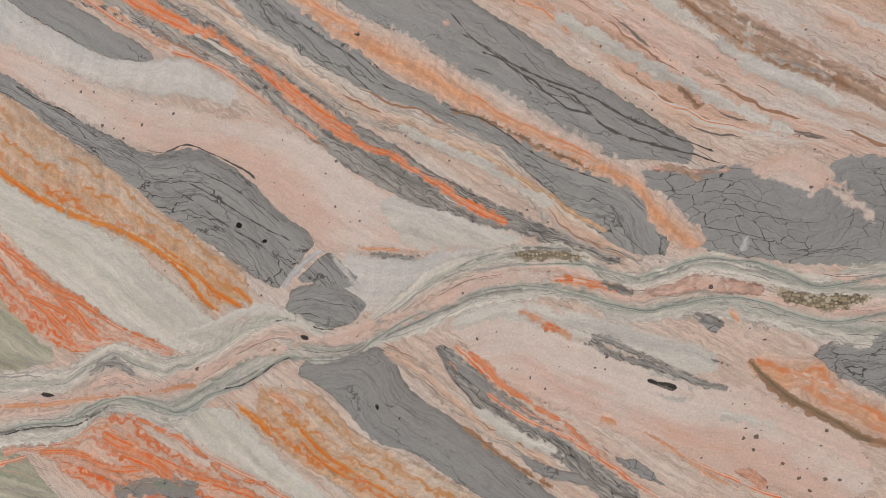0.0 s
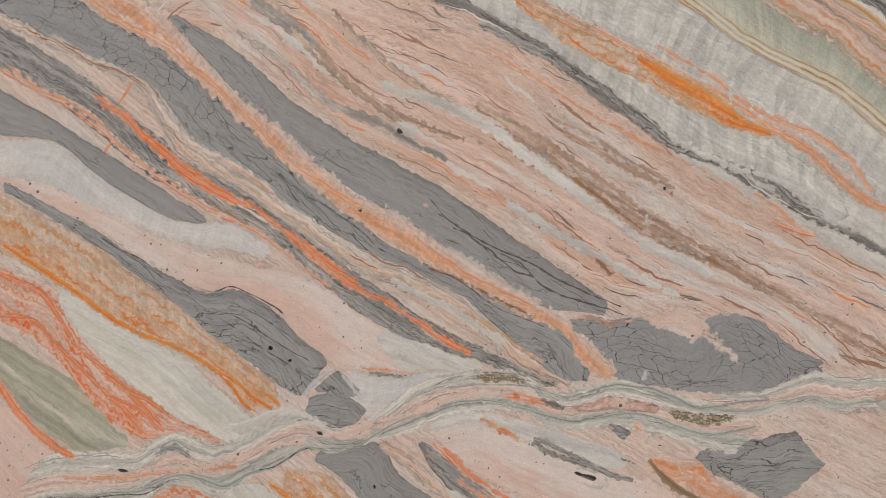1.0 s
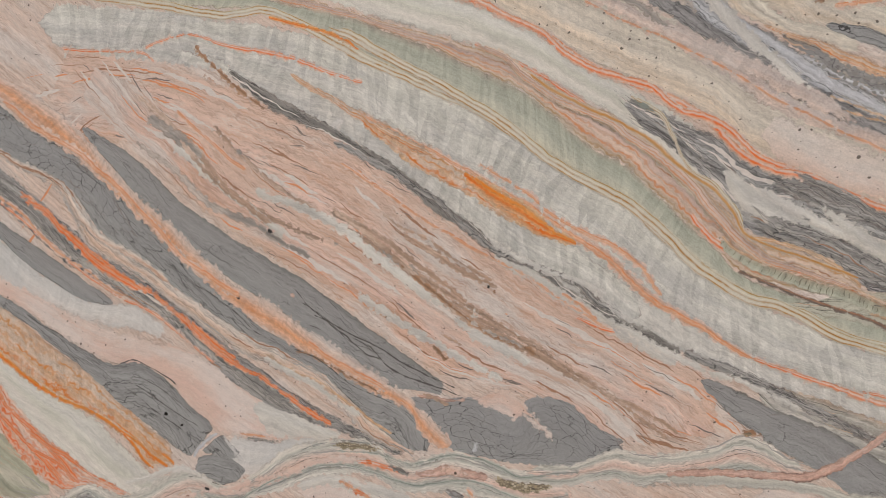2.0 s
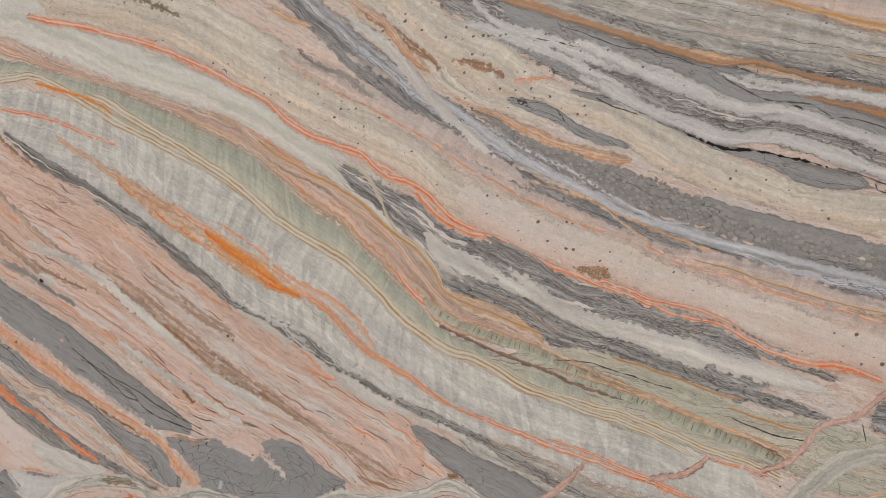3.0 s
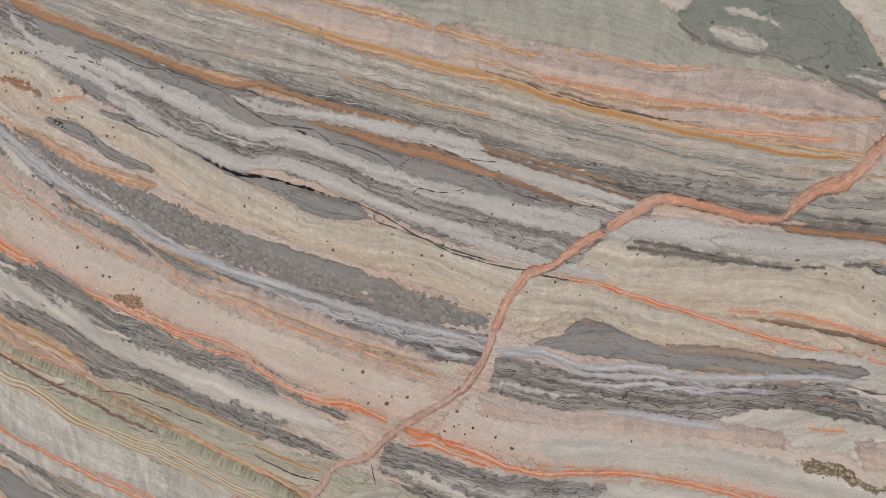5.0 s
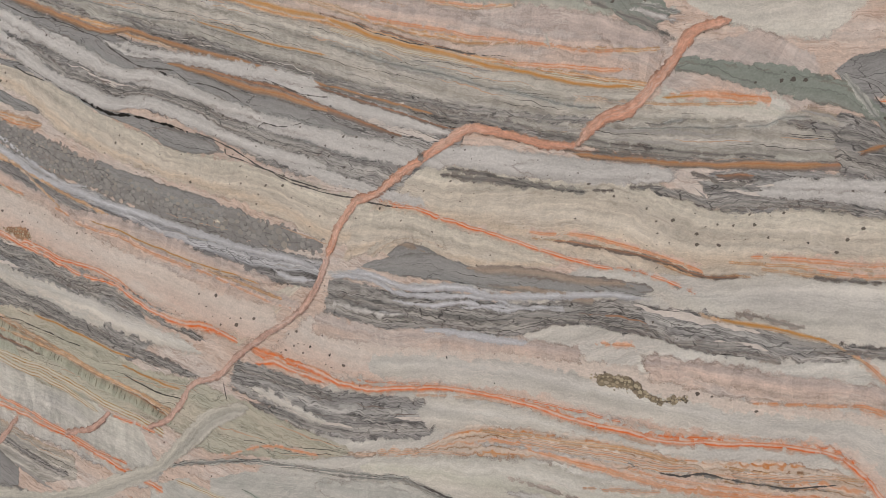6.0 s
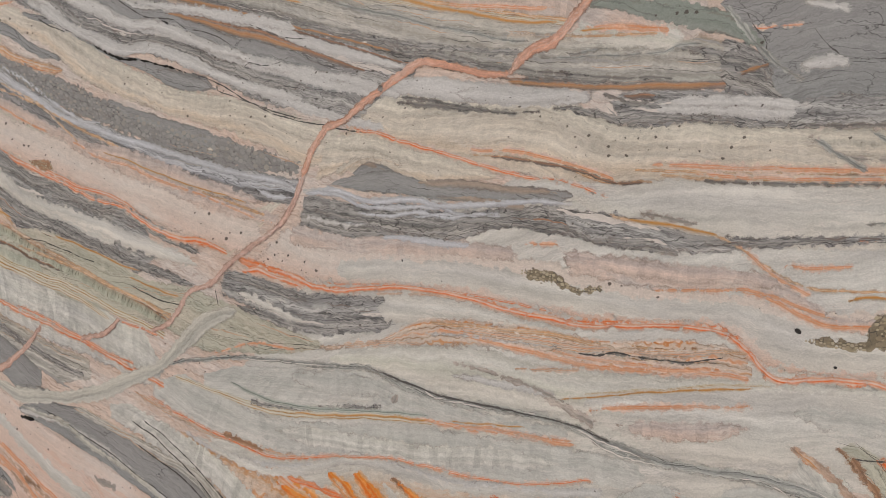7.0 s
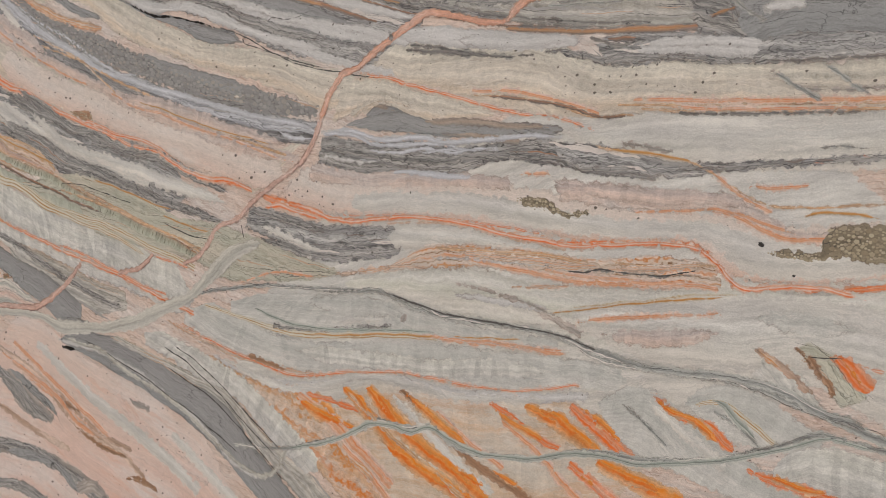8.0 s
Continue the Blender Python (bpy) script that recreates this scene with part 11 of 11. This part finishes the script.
vein("dark_grain", "dark", [(1.346, 1.205, 0.0016), (1.349, 1.207, 0.0072), (1.354, 1.208, 0.0024)])
vein("dark_grain", "dark", [(1.395, 1.215, 0.0016), (1.399, 1.214, 0.0071), (1.403, 1.213, 0.0024)])
vein("dark_grain", "dark", [(1.445, 1.163, 0.0016), (1.448, 1.163, 0.0078), (1.452, 1.163, 0.0023)])
vein("dark_grain", "dark", [(1.691, 1.090, 0.0015), (1.694, 1.091, 0.0067), (1.697, 1.092, 0.0022)])
vein("dark_grain", "dark", [(1.659, 1.091, 0.0015), (1.662, 1.091, 0.0067), (1.665, 1.092, 0.0022)])
vein("dark_grain", "dark", [(1.756, 1.106, 0.0015), (1.759, 1.107, 0.0051), (1.762, 1.109, 0.0022)])
vein("dark_grain", "dark", [(1.863, 1.101, 0.0014), (1.865, 1.100, 0.0064), (1.868, 1.099, 0.0021)])
vein("dark_grain", "dark", [(1.926, 1.092, 0.0014), (1.929, 1.092, 0.0042), (1.932, 1.092, 0.0021)])
vein("dark_grain", "dark", [(0.714, 1.491, 0.0018), (0.717, 1.492, 0.0070), (0.722, 1.493, 0.0026)])
vein("dark_grain", "dark", [(0.790, 1.465, 0.0017), (0.794, 1.464, 0.0061), (0.798, 1.463, 0.0026)])
vein("dark_grain", "dark", [(0.548, 1.108, 0.0019), (0.552, 1.110, 0.0085), (0.557, 1.113, 0.0028)])
vein("dark_grain", "dark", [(1.154, 1.292, 0.0016), (1.157, 1.294, 0.0066), (1.160, 1.295, 0.0025)])
vein("dark_grain", "dark", [(1.230, 1.275, 0.0016), (1.233, 1.276, 0.0073), (1.236, 1.277, 0.0024)])
chips("stone_chip_fill", "chip_gray", [(1.009, 1.458, 0.0141), (1.037, 1.447, 0.0192), (1.110, 1.410, 0.0260), (1.198, 1.376, 0.0426), (1.283, 1.344, 0.0387), (1.333, 1.332, 0.0333)], 160000, (0.0025, 0.006))
chips("stone_chip_fill", "chip_gray", [(1.333, 1.327, 0.0333), (1.406, 1.309, 0.0329), (1.484, 1.291, 0.0324), (1.596, 1.268, 0.0285), (1.682, 1.249, 0.0109)], 160000, (0.003, 0.007))
chips("crystal_grain_fill", "chip_brown", [(2.494, 1.069, 0.0439), (2.521, 1.073, 0.0450), (2.555, 1.071, 0.0476), (2.595, 1.069, 0.0530), (2.671, 1.074, 0.0516)], 250000, (0.002, 0.006))
chips("crystal_grain_fill", "chip_brown", [(2.416, 1.052, 0.0048), (2.446, 1.050, 0.0080), (2.481, 1.050, 0.0095)], 250000, (0.0015, 0.0035))
chips("crystal_grain_fill", "chip_brown", [(2.048, 1.113, 0.0059), (2.067, 1.110, 0.0132), (2.096, 1.107, 0.0101), (2.117, 1.095, 0.0058), (2.139, 1.093, 0.0057), (2.159, 1.100, 0.0028)], 250000, (0.0015, 0.004))
chips("crystal_grain_fill", "chip_brown", [(0.568, 0.798, 0.0060), (0.593, 0.790, 0.0119), (0.626, 0.788, 0.0118), (0.658, 0.795, 0.0082)], 250000, (0.0015, 0.004))
chips("crystal_grain_fill", "chip_brown", [(0.290, 0.828, 0.0038), (0.318, 0.829, 0.0088), (0.349, 0.830, 0.0087), (0.373, 0.827, 0.0037)], 250000, (0.0015, 0.003))
chips("crystal_grain_fill", "chip_brown", [(1.132, 1.250, 0.0050), (1.151, 1.247, 0.0116), (1.174, 1.243, 0.0132), (1.186, 1.237, 0.0049)], 250000, (0.0015, 0.003))
# salmon vein, last of all
vein("salmon_vein", "salmon_pale", [(0.830, 0.833, 0.0096), (0.930, 0.844, 0.0118), (1.026, 0.850, 0.0139), (1.065, 0.868, 0.0136), (1.104, 0.895, 0.0112), (1.134, 0.926, 0.0099), (1.158, 0.954, 0.0077)])
vein("salmon_vein", "salmon_pale", [(1.243, 0.934, 0.0065), (1.291, 0.946, 0.0107), (1.321, 0.966, 0.0095), (1.339, 0.985, 0.0053)])
vein("salmon_vein", "salmon_pale", [(1.399, 0.964, 0.0052), (1.431, 0.975, 0.0092), (1.463, 1.009, 0.0092), (1.481, 1.037, 0.0092), (1.524, 1.057, 0.0099), (1.548, 1.082, 0.0099), (1.572, 1.101, 0.0087), (1.618, 1.135, 0.0086), (1.658, 1.166, 0.0095), (1.680, 1.206, 0.0093), (1.695, 1.245, 0.0093)])
vein("salmon_vein", "salmon", [(1.692, 1.230, 0.0062), (1.694, 1.244, 0.0098), (1.709, 1.281, 0.0110), (1.732, 1.310, 0.0122), (1.760, 1.325, 0.0121), (1.800, 1.356, 0.0118), (1.826, 1.374, 0.0105), (1.852, 1.392, 0.0143), (1.878, 1.409, 0.0114), (1.904, 1.408, 0.0114), (1.942, 1.401, 0.0101), (1.992, 1.390, 0.0111), (2.022, 1.392, 0.0074)])
vein("salmon_vein", "salmon", [(2.016, 1.387, 0.0049), (2.030, 1.407, 0.0135), (2.049, 1.423, 0.0158), (2.072, 1.431, 0.0167), (2.088, 1.445, 0.0130), (2.109, 1.470, 0.0129), (2.127, 1.495, 0.0128), (2.137, 1.513, 0.0150), (2.147, 1.524, 0.0114), (2.186, 1.533, 0.0090)])
vein("gray_patch", "dark_lam", [(1.810, 1.374, 0.0041), (1.820, 1.375, 0.0109), (1.832, 1.379, 0.0054)])
